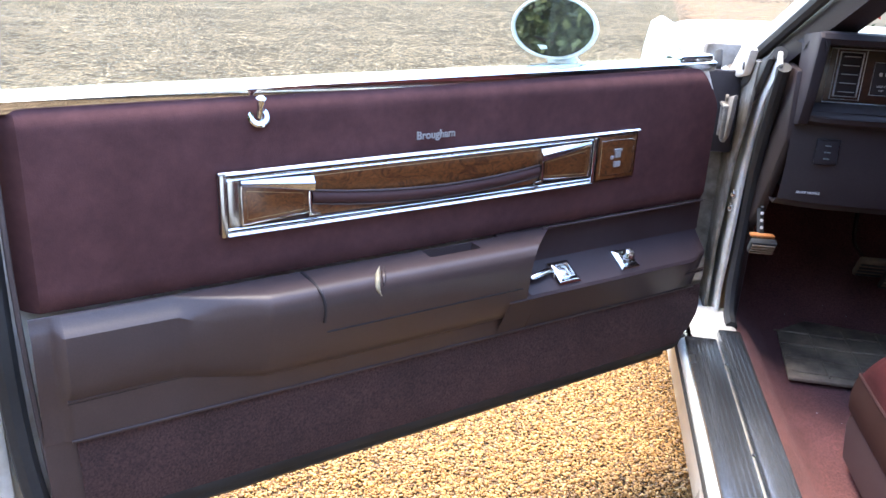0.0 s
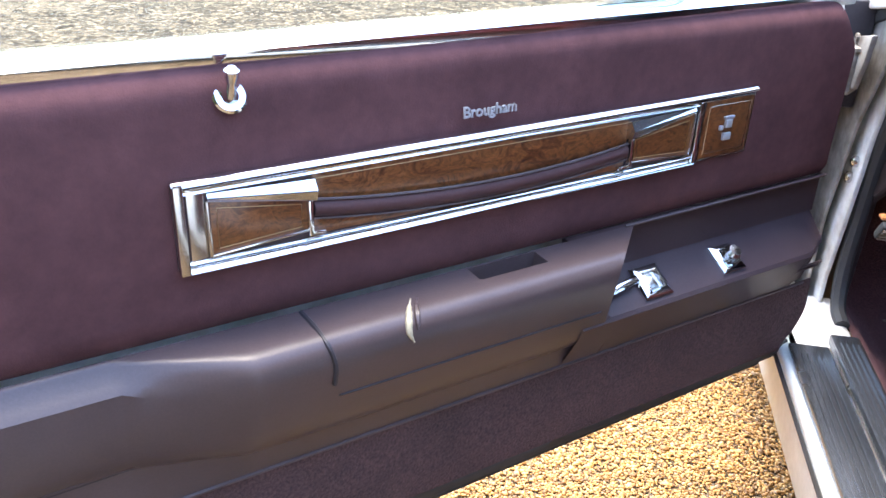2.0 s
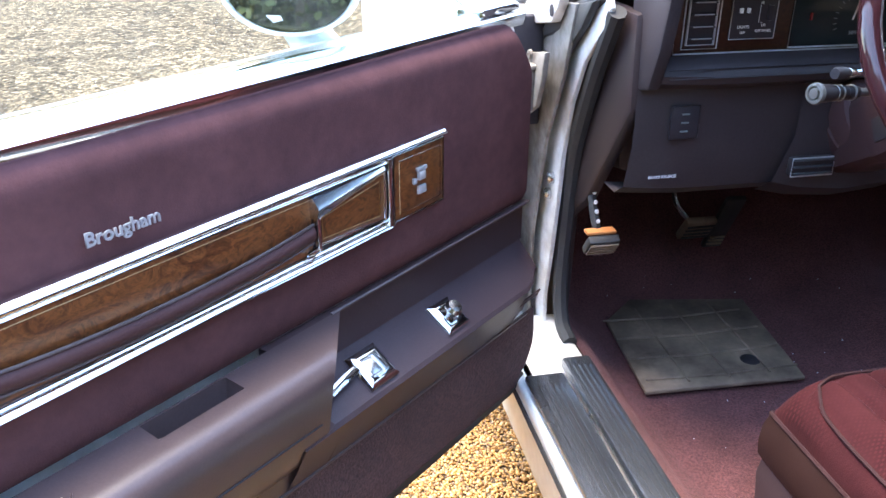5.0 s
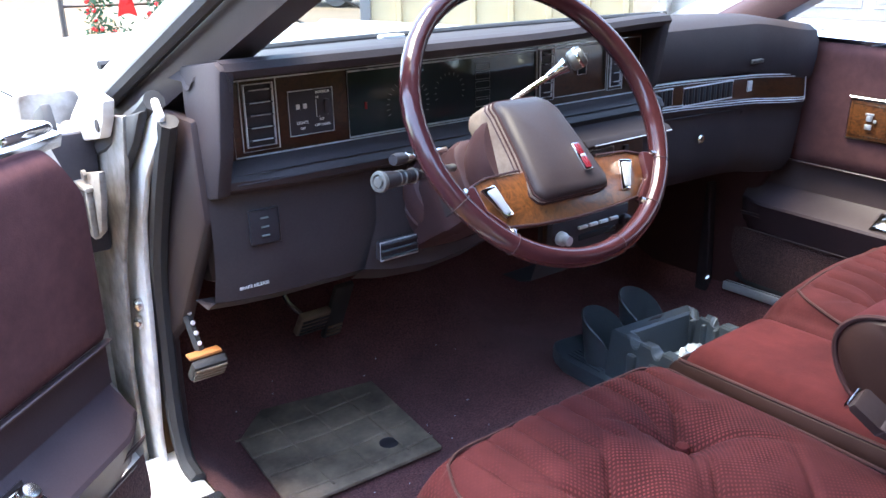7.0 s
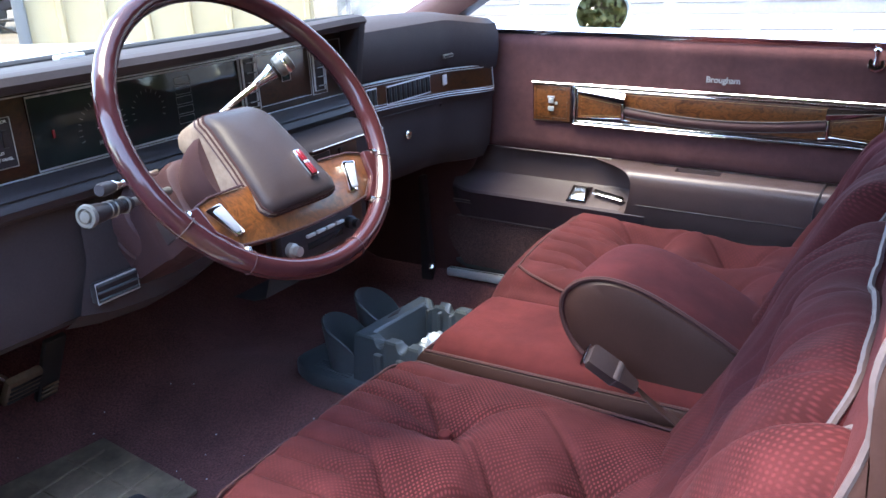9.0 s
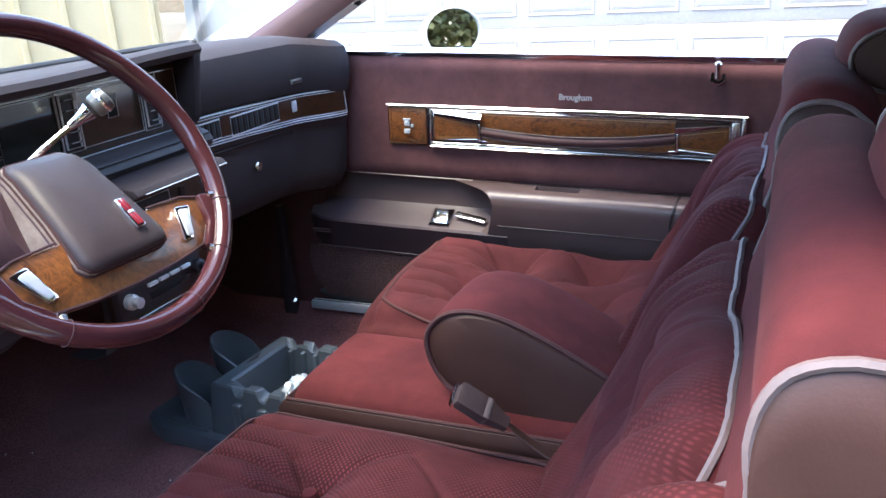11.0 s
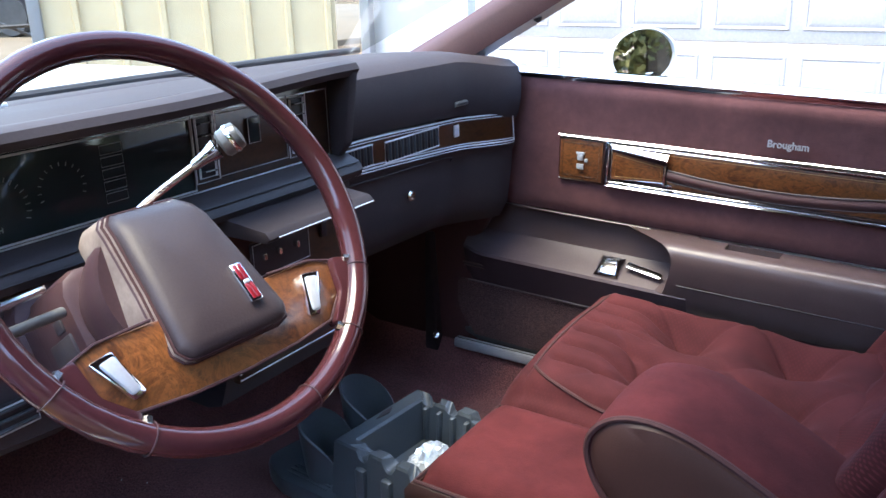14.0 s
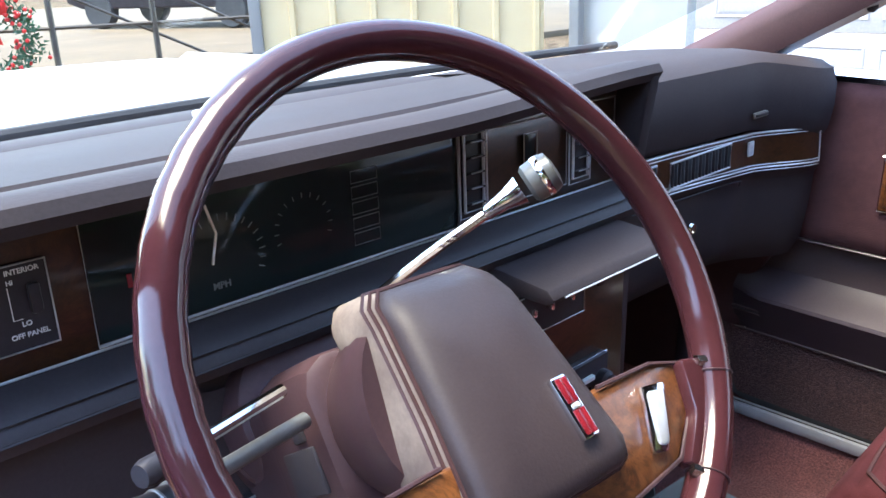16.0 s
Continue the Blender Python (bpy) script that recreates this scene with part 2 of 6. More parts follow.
ALU = surface("scuffed_aluminium", (0.105, 0.120, 0.145), (0.25, 0.27, 0.31), 0.24, 0.85, big=6, fine=160, bump_amount=0.10, stretch=(1, 0.3, 1))
WHITE = surface("white_paint", (0.64, 0.69, 0.70), (0.72, 0.77, 0.78), 0.3, fine=60, bump_amount=0.0)
JAMB = surface("worn_white_jamb", (0.5612, 0.5120, 0.4554), (0.8784, 0.8704, 0.8418), 0.5, big=16, fine=40, bump_amount=0.1)
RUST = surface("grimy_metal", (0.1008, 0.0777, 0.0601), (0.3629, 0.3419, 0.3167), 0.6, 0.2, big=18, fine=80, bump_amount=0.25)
DARK_PIPING = surface("dark_welt", (0.0378, 0.0173, 0.0182), (0.0588, 0.0288, 0.0288), 0.7, fine=200, bump_amount=0.05, spec=0.1)
PIPING = surface("piping", (0.0800, 0.0593, 0.0580), (0.1242, 0.0938, 0.0920), 0.5, fine=200, bump_amount=0.05, spec=0.3)
KNEE = surface("knee_plastic", (0.0336, 0.0277, 0.0313), (0.0510, 0.0423, 0.0457), 0.45, fine=260, bump_amount=0.15, bump_dist=0.0008, spec=0.2)
BRIGHT = surface("bright_metal_line", (0.50, 0.51, 0.53), (0.62, 0.63, 0.65), 0.3, 0.35, bump_amount=0.0)
BADGE = surface("dull_badge_metal", (0.4, 0.4, 0.41), (0.56, 0.56, 0.57), 0.35, 0.3, bump_amount=0.0)
WOOD = burl("burl_wood_trim", 0.75)
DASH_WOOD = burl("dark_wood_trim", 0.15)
MAT_RUBBER = surface("dusty_rubber", (0.0718, 0.0495, 0.0341), (0.3131, 0.2266, 0.1565), 0.85, big=9, fine=90, bump_amount=0.3)
CONSOLE = surface("console_plastic", (0.0392, 0.0476, 0.0558), (0.0568, 0.0670, 0.0772), 0.38, fine=320, bump_amount=0.15, bump_dist=0.0008)
GLASS = glass("tinted_glass", (0.62, 0.66, 0.64), rough=0.01, dirt=0.012)
DOOR_GLASS = glass("dusty_glass", dirt=0.02, gloss=0.3)
MIRROR = material("mirror", 0.02, 1.0)[0]
MIRROR.node_tree.nodes["Principled BSDF"].inputs["Base Color"].default_value = (0.7, 0.72, 0.73, 1)
LENS = surface("cluster_lens", (0.0108, 0.018, 0.0198), (0.018, 0.027, 0.0288), 0.08, fine=20, bump_amount=0.0, rough_var=0.03)
LENS.node_tree.nodes["Principled BSDF"].inputs["Specular IOR Level"].default_value = 0.22
RED = surface("red_enamel", (0.1500, 0.0060, 0.0120), (0.2250, 0.0120, 0.0180), 0.25, bump_amount=0.0)
ORANGE = surface("rusty_orange_arm", (0.39, 0.13, 0.039), (0.65, 0.247, 0.078), 0.5, fine=90)
PRINT = surface("printed_marks", (0.63, 0.63, 0.63), (0.77, 0.77, 0.77), 0.5, bump_amount=0.0)
DIAL = surface("faint_dial_print", (0.132, 0.165, 0.165), (0.198, 0.22, 0.22), 0.5, bump_amount=0.0)
GRAVEL, SUNLIT_PEBBLE = gravel_mat(), sunlit_pebble_mat()
LITTER = surface("leaf_litter_grass", (0.0756, 0.0378, 0.0126), (0.189, 0.1008, 0.0357), 0.95, big=3, fine=22, bump_amount=0.9, bump_dist=0.05)
CONCRETE = surface("stained_concrete", (0.0840, 0.0612, 0.0350), (0.1400, 0.1050, 0.0648), 0.85, big=0.8, fine=30, bump_amount=0.2)
GARAGE = surface("white_steel_door", (0.2645, 0.2645, 0.2645), (0.3126, 0.3126, 0.3126), 0.45, big=1.5, fine=50, bump_amount=0.0)
BEIGE = surface("beige_ribbed_steel", (0.648, 0.504, 0.288), (0.768, 0.624, 0.384), 0.5, big=1.2, fine=40, bump_amount=0.0)
STUCCO = surface("white_wall_paint", (0.4488, 0.4488, 0.4413), (0.5236, 0.5236, 0.5162), 0.8, big=1, fine=60, bump_amount=0.2)
IRON = surface("dark_iron", (0.0525, 0.048, 0.045), (0.105, 0.093, 0.0825), 0.5, 0.4, fine=60)
FIR = surface("fir_green", (0.0225, 0.09, 0.045), (0.06, 0.165, 0.09), 0.7, fine=60)
BERRY = surface("red_berries", (0.5, 0.01, 0.01), (0.7, 0.03, 0.03), 0.3, bump_amount=0.0)
PAPER = surface("crumpled_paper", (0.55, 0.56, 0.58), (0.8, 0.8, 0.82), 0.5, big=40, fine=90, bump_amount=0.6)
BARK = surface("bark", (0.06, 0.045, 0.03), (0.14, 0.10, 0.07), 0.9, fine=40, bump_amount=0.6)
LEAF = surface("leaves", (0.0525, 0.0693, 0.0150), (0.1594, 0.1452, 0.0390), 0.6, fine=20, bump_amount=0.0)


# ---- mesh helpers ----
def thing(name, label, category, group="", kind="", at=None):
    ob = new(name)
    if at is not None:
        ob.matrix_world = at
    ob.empty_display_size = 0.05
    return tagged(ob, label, category, group, kind)


def finish(bm, mat, angle=35):
    bmesh.ops.recalc_face_normals(bm, faces=bm.faces)
    me = bpy.data.meshes.new("mesh")
    bm.to_mesh(me)
    bm.free()
    me.materials.append(mat)
    me.shade_smooth()
    me.set_sharp_from_angle(angle=radians(angle))
    return me


def part(name, bm, mat, parent=None, label="", m=None, angle=35):
    ob = new(name, finish(bm, mat, angle))
    if parent is not None:
        ob.parent = parent
    if m is not None:
        ob.matrix_basis = m
    return tagged(ob, label)


def box(c, s, r=0.0, seg=2, m=None, bm=None):
    """A box by centre and size with rounded edges."""
    bm = bm or bmesh.new()
    o = bmesh.new()
    bmesh.ops.create_cube(o, size=1.0)
    bmesh.ops.scale(o, vec=s, verts=o.verts)
    if r:
        bmesh.ops.bevel(o, geom=list(o.edges), offset=min(r, min(s) * 0.48), segments=seg, affect="EDGES", profile=0.5)
    bmesh.ops.translate(o, vec=c, verts=o.verts)
    if m is not None:
        bmesh.ops.transform(o, matrix=m, verts=o.verts)
    return join(bm, o)


def join(bm, o):
    table = {v: bm.verts.new(v.co) for v in o.verts}
    for f in o.faces:
        bm.faces.new([table[v] for v in f.verts])
    o.free()
    return bm


def prism(outline, a, b, axes="xz", r=0.0, bm=None, m=None, seg=2):
    """A flat outline in two axes, drawn out from a to b along the third."""
    bm = bm or bmesh.new()
    o = bmesh.new()
    i, j = ("xyz".index(k) for k in axes)
    k = 3 - i - j

    def at(p, d):
        v = [0, 0, 0]
        v[i], v[j], v[k] = p[0], p[1], d
        return v

    lo = [o.verts.new(at(p, a)) for p in outline]
    hi = [o.verts.new(at(p, b)) for p in outline]
    o.faces.new(lo), o.faces.new(hi[::-1])
    n = len(outline)
    for q in range(n):
        o.faces.new((lo[q], hi[q], hi[(q + 1) % n], lo[(q + 1) % n]))
    bmesh.ops.recalc_face_normals(o, faces=o.faces)
    if r:
        bmesh.ops.bevel(o, geom=list(o.edges), offset=r, segments=seg, affect="EDGES", profile=0.5)
    if m is not None:
        bmesh.ops.transform(o, matrix=m, verts=o.verts)
    return join(bm, o)


def loft(rings, closed=True, caps=True, bm=None):
    """Skin over rings of points, each with the same count."""
    bm = bm or bmesh.new()
    vs = [[bm.verts.new(p) for p in ring] for ring in rings]
    n = len(vs[0])
    for a, b in zip(vs, vs[1:]):
        for q in range(n if closed else n - 1):
            bm.faces.new((a[q], a[(q + 1) % n], b[(q + 1) % n], b[q]))
    if caps and closed:
        bm.faces.new(vs[0][::-1]), bm.faces.new(vs[-1])
    return bm


def smooth_path(points, steps=6):
    """Catmull-Rom through points."""
    p = [Vector(q) for q in points]
    p = [2 * p[0] - p[1]] + p + [2 * p[-1] - p[-2]]
    out = []
    for a, b, c, d in zip(p, p[1:], p[2:], p[3:]):
        for k in range(steps):
            t = k / steps
            out.append(0.5 * (2 * b + (c - a) * t + (2 * a - 5 * b + 4 * c - d) * t * t + (3 * b - a - 3 * c + d) * t ** 3))
    return out + [p[-2]]


def tube(points, r, n=8, closed=False, bm=None, smooth=0, radii=None):
    """A round bar along points; radii may vary along it."""
    pts = smooth_path(points, smooth) if smooth else [Vector(q) for q in points]
    rings, up = [], Vector((0.13, 0.21, 0.97))
    cnt = len(pts)
    for i, p in enumerate(pts):
        d = (pts[(i + 1) % cnt] - pts[i - 1]) if closed else (pts[min(i + 1, cnt - 1)] - pts[max(i - 1, 0)])
        d.normalize()
        if abs(d.dot(up)) > 0.95:
            up = Vector((0.8, 0.5, 0.1))
        s = d.cross(up).normalized()
        up = s.cross(d).normalized()
        k = radii[int(i * len(radii) / cnt)] if radii else r
        rings.append([p + k * (math.cos(a) * s + math.sin(a) * up) for a in (2 * math.pi * q / n for q in range(n))])
    if closed:
        return loft(rings + [rings[0]], caps=False, bm=bm)
    return loft(rings, bm=bm)


def lathe(profile, n=24, m=None, bm=None):
    """Turns (radius, height) pairs round the z axis."""
    bm = bm or bmesh.new()
    o = loft([[(r * math.cos(2 * math.pi * q / n), r * math.sin(2 * math.pi * q / n), z) for q in range(n)] for r, z in profile])
    if m is not None:
        bmesh.ops.transform(o, matrix=m, verts=o.verts)
    return join(bm, o)


def grid_shell(nu, nv, f, bm=None):
    """An open sheet from f(u, v), u and v from 0 to 1."""
    return loft([[f(i / nu, j / nv) for j in range(nv + 1)] for i in range(nu + 1)], closed=False, bm=bm)


def axis_to(a, b):
    """A pose at a whose z axis points to b."""
    d = Vector(b) - Vector(a)
    return Matrix.Translation(a) @ d.to_track_quat("Z", "Y").to_matrix().to_4x4()


def lettering(name, text, size, mat, parent, m, depth=0.0012, label=""):
    cu = bpy.data.curves.new("text", "FONT")
    cu.body, cu.size, cu.extrude, cu.align_x, cu.align_y = text, size, depth, "CENTER", "CENTER"
    cu.offset = size * 0.018
    tmp = new("tmp", cu)
    me = bpy.data.meshes.new_from_object(tmp.evaluated_get(bpy.context.evaluated_depsgraph_get()))
    bpy.data.objects.remove(tmp)
    me.materials.clear()
    me.materials.append(mat)
    ob = new(name, me)
    ob.parent, ob.matrix_basis = parent, m
    return tagged(ob, label)


def step(a, b, x):
    t = min(1, max(0, (x - a) / (b - a)))
    return t * t * (3 - 2 * t)


# ---- ground and surroundings ----
def ground():
    bm = grid_shell(60, 60, lambda a, b: (-150 + 300 * a, -150 + 300 * b, 0.0))
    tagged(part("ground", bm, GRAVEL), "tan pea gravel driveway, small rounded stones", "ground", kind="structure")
    rng = np.random.default_rng(4)
    ico = bmesh.new()
    bmesh.ops.create_icosphere(ico, subdivisions=1, radius=1.0)
    base = np.array([v.co[:] for v in ico.verts])
    tri = np.array([[v.index for v in f.verts] for f in ico.faces])
    ico.free()
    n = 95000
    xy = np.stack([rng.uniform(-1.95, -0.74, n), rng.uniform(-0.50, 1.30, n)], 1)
    # some stones stray, to soften the edge of the sunlit-coloured patch
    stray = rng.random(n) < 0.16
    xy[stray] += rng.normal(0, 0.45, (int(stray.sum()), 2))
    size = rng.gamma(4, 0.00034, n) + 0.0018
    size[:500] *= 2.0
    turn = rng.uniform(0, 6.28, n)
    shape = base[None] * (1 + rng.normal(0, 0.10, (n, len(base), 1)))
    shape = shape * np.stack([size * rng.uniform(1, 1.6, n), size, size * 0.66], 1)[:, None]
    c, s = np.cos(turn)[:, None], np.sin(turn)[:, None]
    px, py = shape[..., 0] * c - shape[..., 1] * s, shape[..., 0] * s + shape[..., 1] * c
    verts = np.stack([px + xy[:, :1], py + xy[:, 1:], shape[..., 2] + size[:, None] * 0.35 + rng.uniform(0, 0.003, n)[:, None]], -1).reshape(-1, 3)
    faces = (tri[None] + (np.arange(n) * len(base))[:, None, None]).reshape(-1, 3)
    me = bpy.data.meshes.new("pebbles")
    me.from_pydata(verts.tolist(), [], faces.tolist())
    me.materials.append(SUNLIT_PEBBLE)
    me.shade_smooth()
    tagged(new("pebbles", me), "loose rounded tan and brown pebbles on the drive, coloured golden for sunlight", "gravel", kind="stuff")
    # dry grass with fallen leaves beyond the gravel
    rings = []
    for i in range(16):
        y = 9.2 + 0.8 * i
        l0, r0 = 0.5 + 0.04 * i + 0.15 * math.sin(i * 2.1), 2.3 + 0.42 * i + 0.2 * math.sin(i * 1.3)
        rings.append([(l0, y, 0.006), (l0 + 0.3, y, 0.05), ((l0 + r0) / 2, y, 0.07), (r0 - 0.2, y, 0.05), (r0, y, 0.006)])
    tagged(part("dry_lawn", loft(rings, closed=False), LITTER), "strip of dry brown grass covered in fallen leaves", "lawn", kind="structure")
    slab = prism([(2.3, 10.0), (6.4, 8.55), (18, 8.0), (26, 34), (9.0, 34)], -0.02, 0.10, "xy", 0.01)
    tagged(part("concrete_drive", slab, CONCRETE), "pale concrete yard behind the gate", "pavement", kind="structure")


def garage_wall():
    """White wall with a wide panelled door, facing the car's far side."""
    X = 5.5
    wall = box((X + 0.16, 3.77, 1.6), (0.2, 1.1, 3.2), 0.01)
    box((X + 0.16, -4.6, 1.6), (0.2, 2.4, 3.2), 0.01, bm=wall)
    box((X + 0.16, 0.0, 2.85), (0.2, 8.6, 0.7), 0.01, bm=wall)
    tagged(part("wall_garage", wall, STUCCO), "white painted garage front wall", "wall", kind="structure")
    tagged(part("garage_slab", box((X - 0.2, 0, 0.05), (1.2, 8.4, 0.1), 0.01), CONCRETE), "concrete threshold before the garage", "pavement", kind="structure")
    door = thing("garage_door", "closed white steel sectional garage door with raised panels", "garage door", at=pose(X, 0, 0.1))
    pitch, high = 0.625, 0.533
    count = 10
    panel = None
    for row in range(4):
        section = part("section", box((0.05, 0, high * (row + 0.5)), (0.05, pitch * count, high - 0.008), 0.006), GARAGE, door)
        for i in range(count):
            if panel is None:
                bm = bmesh.new()
                w, h = pitch * 0.43, high * 0.33
                rings = []
                for k, d in ((1.0, 0.0), (0.97, -0.006), (0.93, -0.006), (0.90, 0.0), (0.78, -0.011), (0.0, -0.011)):
                    rings.append([(d + 0.022, sx * (w * k if k > 0.9 else max(0.0, w - (1 - k) * 0.26)), sz * (h * k if k > 0.9 else max(0.0, h - (1 - k) * 0.26))) for sx, sz in ((-1, -1), (1, -1), (1, 1), (-1, 1))])
                panel = finish(loft(rings[:-1], caps=False, bm=bm), GARAGE, 20)
                bm2 = bmesh.new()
                bm2.from_mesh(panel)
                bmesh.ops.holes_fill(bm2, edges=[e for e in bm2.edges if e.is_boundary and all(v.co.x < 0.012 for v in e.verts)])
                bmesh.ops.recalc_face_normals(bm2, faces=bm2.faces)
                bm2.to_mesh(panel)
                bm2.free()
            ob = new("panel", panel)
            ob.parent = section
            ob.matrix_basis = pose(0, pitch * (i - (count - 1) / 2) - 0.12, high * (row + 0.5))
    pipe = box((X - 0.03, 4.26, 1.5), (0.09, 0.11, 2.9), 0.015)
    tagged(part("downspout", pipe, GARAGE), "white square metal downspout on the corner", "downspout")


def ribbed_wall():
    """Beige ribbed steel shed wall, set at an angle to the garage."""
    w = thing("wall_shed", "beige ribbed steel shed wall in sun", "wall", kind="structure", at=pose(5.25, 4.45, 0, 0, 0, 136))
    outline, pitch = [], 0.36
    for i in range(7):
        x = pitch * i
        outline += [(x, 0), (x + 0.03, 0), (x + 0.045, 0.034), (x + 0.085, 0.034), (x + 0.10, 0)]
    outline += [(pitch * 7, 0), (pitch * 7, -0.05), (0, -0.05)]
    part("cladding", prism(outline, 0.0, 3.0, "xy"), BEIGE, w)
    part("corner_trim", box((2.55, 0.0, 1.5), (0.1, 0.12, 3.0), 0.008), GARAGE, w)


def gate():
    g = thing("metal_gate", "dark iron driveway gate with thin bars and diagonal braces", "gate", at=pose(1.55, 9.95, 0.05, 0, 0, -19))
    bar = lambda name, a, b, r=0.022: part(name, tube([a, b], r, 6), IRON, g)
    for x in (0.0, 1.35, 2.45, 4.2):
        bar("post", (x, 0, 0), (x, 0, 1.5), 0.035)
    for z in (0.18, 0.62, 1.06, 1.45):
        bar("rail", (0, 0, z), (4.2, 0, z))
    for x in (1.35, 2.45):
        bar("brace", (x, 0.03, 1.06), (x + 1.75, 0.03, 0.18), 0.018)
    wreath = thing("wreath", "green wreath with red berries and bow, on the gate", "wreath", at=pose(2.20, 9.58, 0.60, 0, 0, -19) @ Matrix.Scale(1.25, 4))
    rng = random.Random(3)
    needles, berries = bmesh.new(), bmesh.new()
    for i in range(900):
        a, r = rng.uniform(0, 6.283), 0.30 + rng.gauss(0, 0.06)
        p = Vector((r * math.cos(a), rng.gauss(-0.02, 0.04), r * math.sin(a)))
        d = Vector((rng.gauss(0, 1), rng.gauss(-0.4, 0.6), rng.gauss(0, 1))).normalized() * 0.06
        s = d.cross(Vector((0.3, 1, 0.2))).normalized() * 0.012
        needles.faces.new([needles.verts.new(q) for q in (p - s, p + s, p + d)])
        if i % 9 == 0:
            k = bmesh.new()
            bmesh.ops.create_icosphere(k, subdivisions=1, radius=0.022)
            bmesh.ops.translate(k, vec=p + Vector((0, -0.05, 0)), verts=k.verts)
            join(berries, k)
    part("foliage", needles, FIR, wreath)
    tagged(part("berries", berries, BERRY, wreath, "small glossy red berries"), kind="stuff")
    bow = prism([(-0.02, 0.0), (-0.17, 0.10), (-0.16, -0.06), (0.0, -0.02), (0.16, -0.06), (0.17, 0.10)], -0.12, -0.07, "xz", 0.008)
    prism([(-0.03, 0), (-0.09, -0.3), (-0.02, -0.27), (0.02, -0.27), (0.09, -0.3), (0.03, 0)], -0.11, -0.085, "xz", 0.004, bm=bow)
    part("bow", bow, BERRY, wreath, "red ribbon bow", m=pose(0, 0, 0.25))


def parked_truck():
    t = thing("parked_truck", "dark pickup truck parked on concrete behind the gate", "truck", at=pose(8.6, 17.2, 0.10, 0, 0, -66))
    outline = [(-2.6, 0.55), (-2.6, 1.05), (-0.6, 1.08), (-0.4, 1.75), (1.0, 1.78), (1.5, 1.15), (2.6, 1.02), (2.65, 0.5), (2.2, 0.42), (-2.2, 0.42)]
    part("body", prism(outline, -0.95, 0.95, "xz", 0.06), DARK, t)
    for x in (-1.7, 1.75):
        for y in (-0.86, 0.86):
            m = pose(x, y, 0.39, 90)
            tyre = part("tyre", lathe([(0.22, -0.11), (0.36, -0.12), (0.39, -0.06), (0.39, 0.06), (0.36, 0.12), (0.22, 0.11)], 28), BLACK, t, m=m)
            part("rim", lathe([(0.03, -0.10), (0.10, -0.10), (0.14, -0.05), (0.21, -0.05), (0.23, -0.11), (0.23, 0.11), (0.03, 0.10)], 24), WORN_CHROME, tyre, "silver wheel rim")


def far_trees():
    """Bare-edged trees behind the walls and the camera, which show in the glass and the mirrors."""
    rng = random.Random(11)
    h = 9.0
    tree = thing("tree", "tall leafy tree with thinning autumn crown", "tree", "trees round the drive", at=pose(-26, -4, 0))
    limbs = tube([(0, 0, 0), (0.1, 0.05, h * 0.35), (-0.1, 0.1, h * 0.85)], 0.2, 7, smooth=3, radii=[0.28, 0.24, 0.2, 0.15, 0.1, 0.05])
    tips = []
    for k in range(14):
        a, z = rng.uniform(0, 6.28), h * rng.uniform(0.16, 0.75)
        e = Vector((math.cos(a) * h * 0.26, math.sin(a) * h * 0.26, z + h * rng.uniform(0.04, 0.22)))
        tube([(0, 0, z), e * 0.5 + Vector((0, 0, z * 0.55)), e], 0.06, 5, bm=limbs, radii=[0.1, 0.06, 0.02])
        tips.append(e)
    part("trunk", limbs, BARK, tree)
    crown = bmesh.new()
    for e in tips + [Vector((0, 0, h * 0.9)), Vector((0, 0, h * 0.6))]:
        for k in range(800):
            p = e + Vector((rng.gauss(0, 1), rng.gauss(0, 1), rng.gauss(0, 0.8))) * h * 0.10
            d, s = (Vector((rng.gauss(0, 1), rng.gauss(0, 1), rng.gauss(0, 1))).normalized() * 0.095 for _ in range(2))
            crown.faces.new([crown.verts.new(q) for q in (p - d, p + s, p + d, p - s)])
    part("crown", crown, LEAF, tree, "sparse clumps of small leaves")
    for az, r, k in ((-134, 8.5, 0.5), (-129, 9.5, 0.6), (-124, 9, 0.5), (-139, 10, 0.6), (-119, 11, 0.65), (-131, 13, 0.8), (-91, 8.5, 0.5), (-86, 9.5, 0.6), (-81, 9, 0.5), (-96, 10, 0.6), (-76, 10, 0.6), (-88, 13, 0.8), (-110, 24, 1.1), (-160, 26, 1.1), (-178, 28, 1.1), (165, 27, 1.0), (-60, 25, 1.1)):
        a = radians(az)
        copy_thing(tree, pose(r * math.cos(a), r * math.sin(a), -0.02, 0, 0, rng.uniform(0, 360)) @ Matrix.Scale(k, 4))


def far_woods():
    """A ragged belt of woods far behind the drive."""
    rng = np.random.default_rng(21)
    n = 90000
    az = np.radians(rng.uniform(150, 318, n))
    r = rng.uniform(17, 23, n)
    crest = 4.6 + 1.5 * np.sin(az * 9.0) + 1.1 * np.sin(az * 23.0 + 1.0) + 0.7 * np.sin(az * 51.0)
    z = 0.15 + crest * rng.random(n) ** 0.8
    c = np.stack([r * np.cos(az), r * np.sin(az), z], 1)
    d = rng.normal(0, 1, (n, 2, 3))
    d *= (rng.uniform(0.08, 0.17, n)[:, None] / np.linalg.norm(d, axis=2))[..., None]
    verts = np.stack([c - d[:, 0], c + d[:, 1], c + d[:, 0], c - d[:, 1]], 1).reshape(-1, 3)
    me = bpy.data.meshes.new("far_woods")
    me.from_pydata(verts.tolist(), [], np.arange(4 * n).reshape(-1, 4).tolist())
    me.materials.append(LEAF)
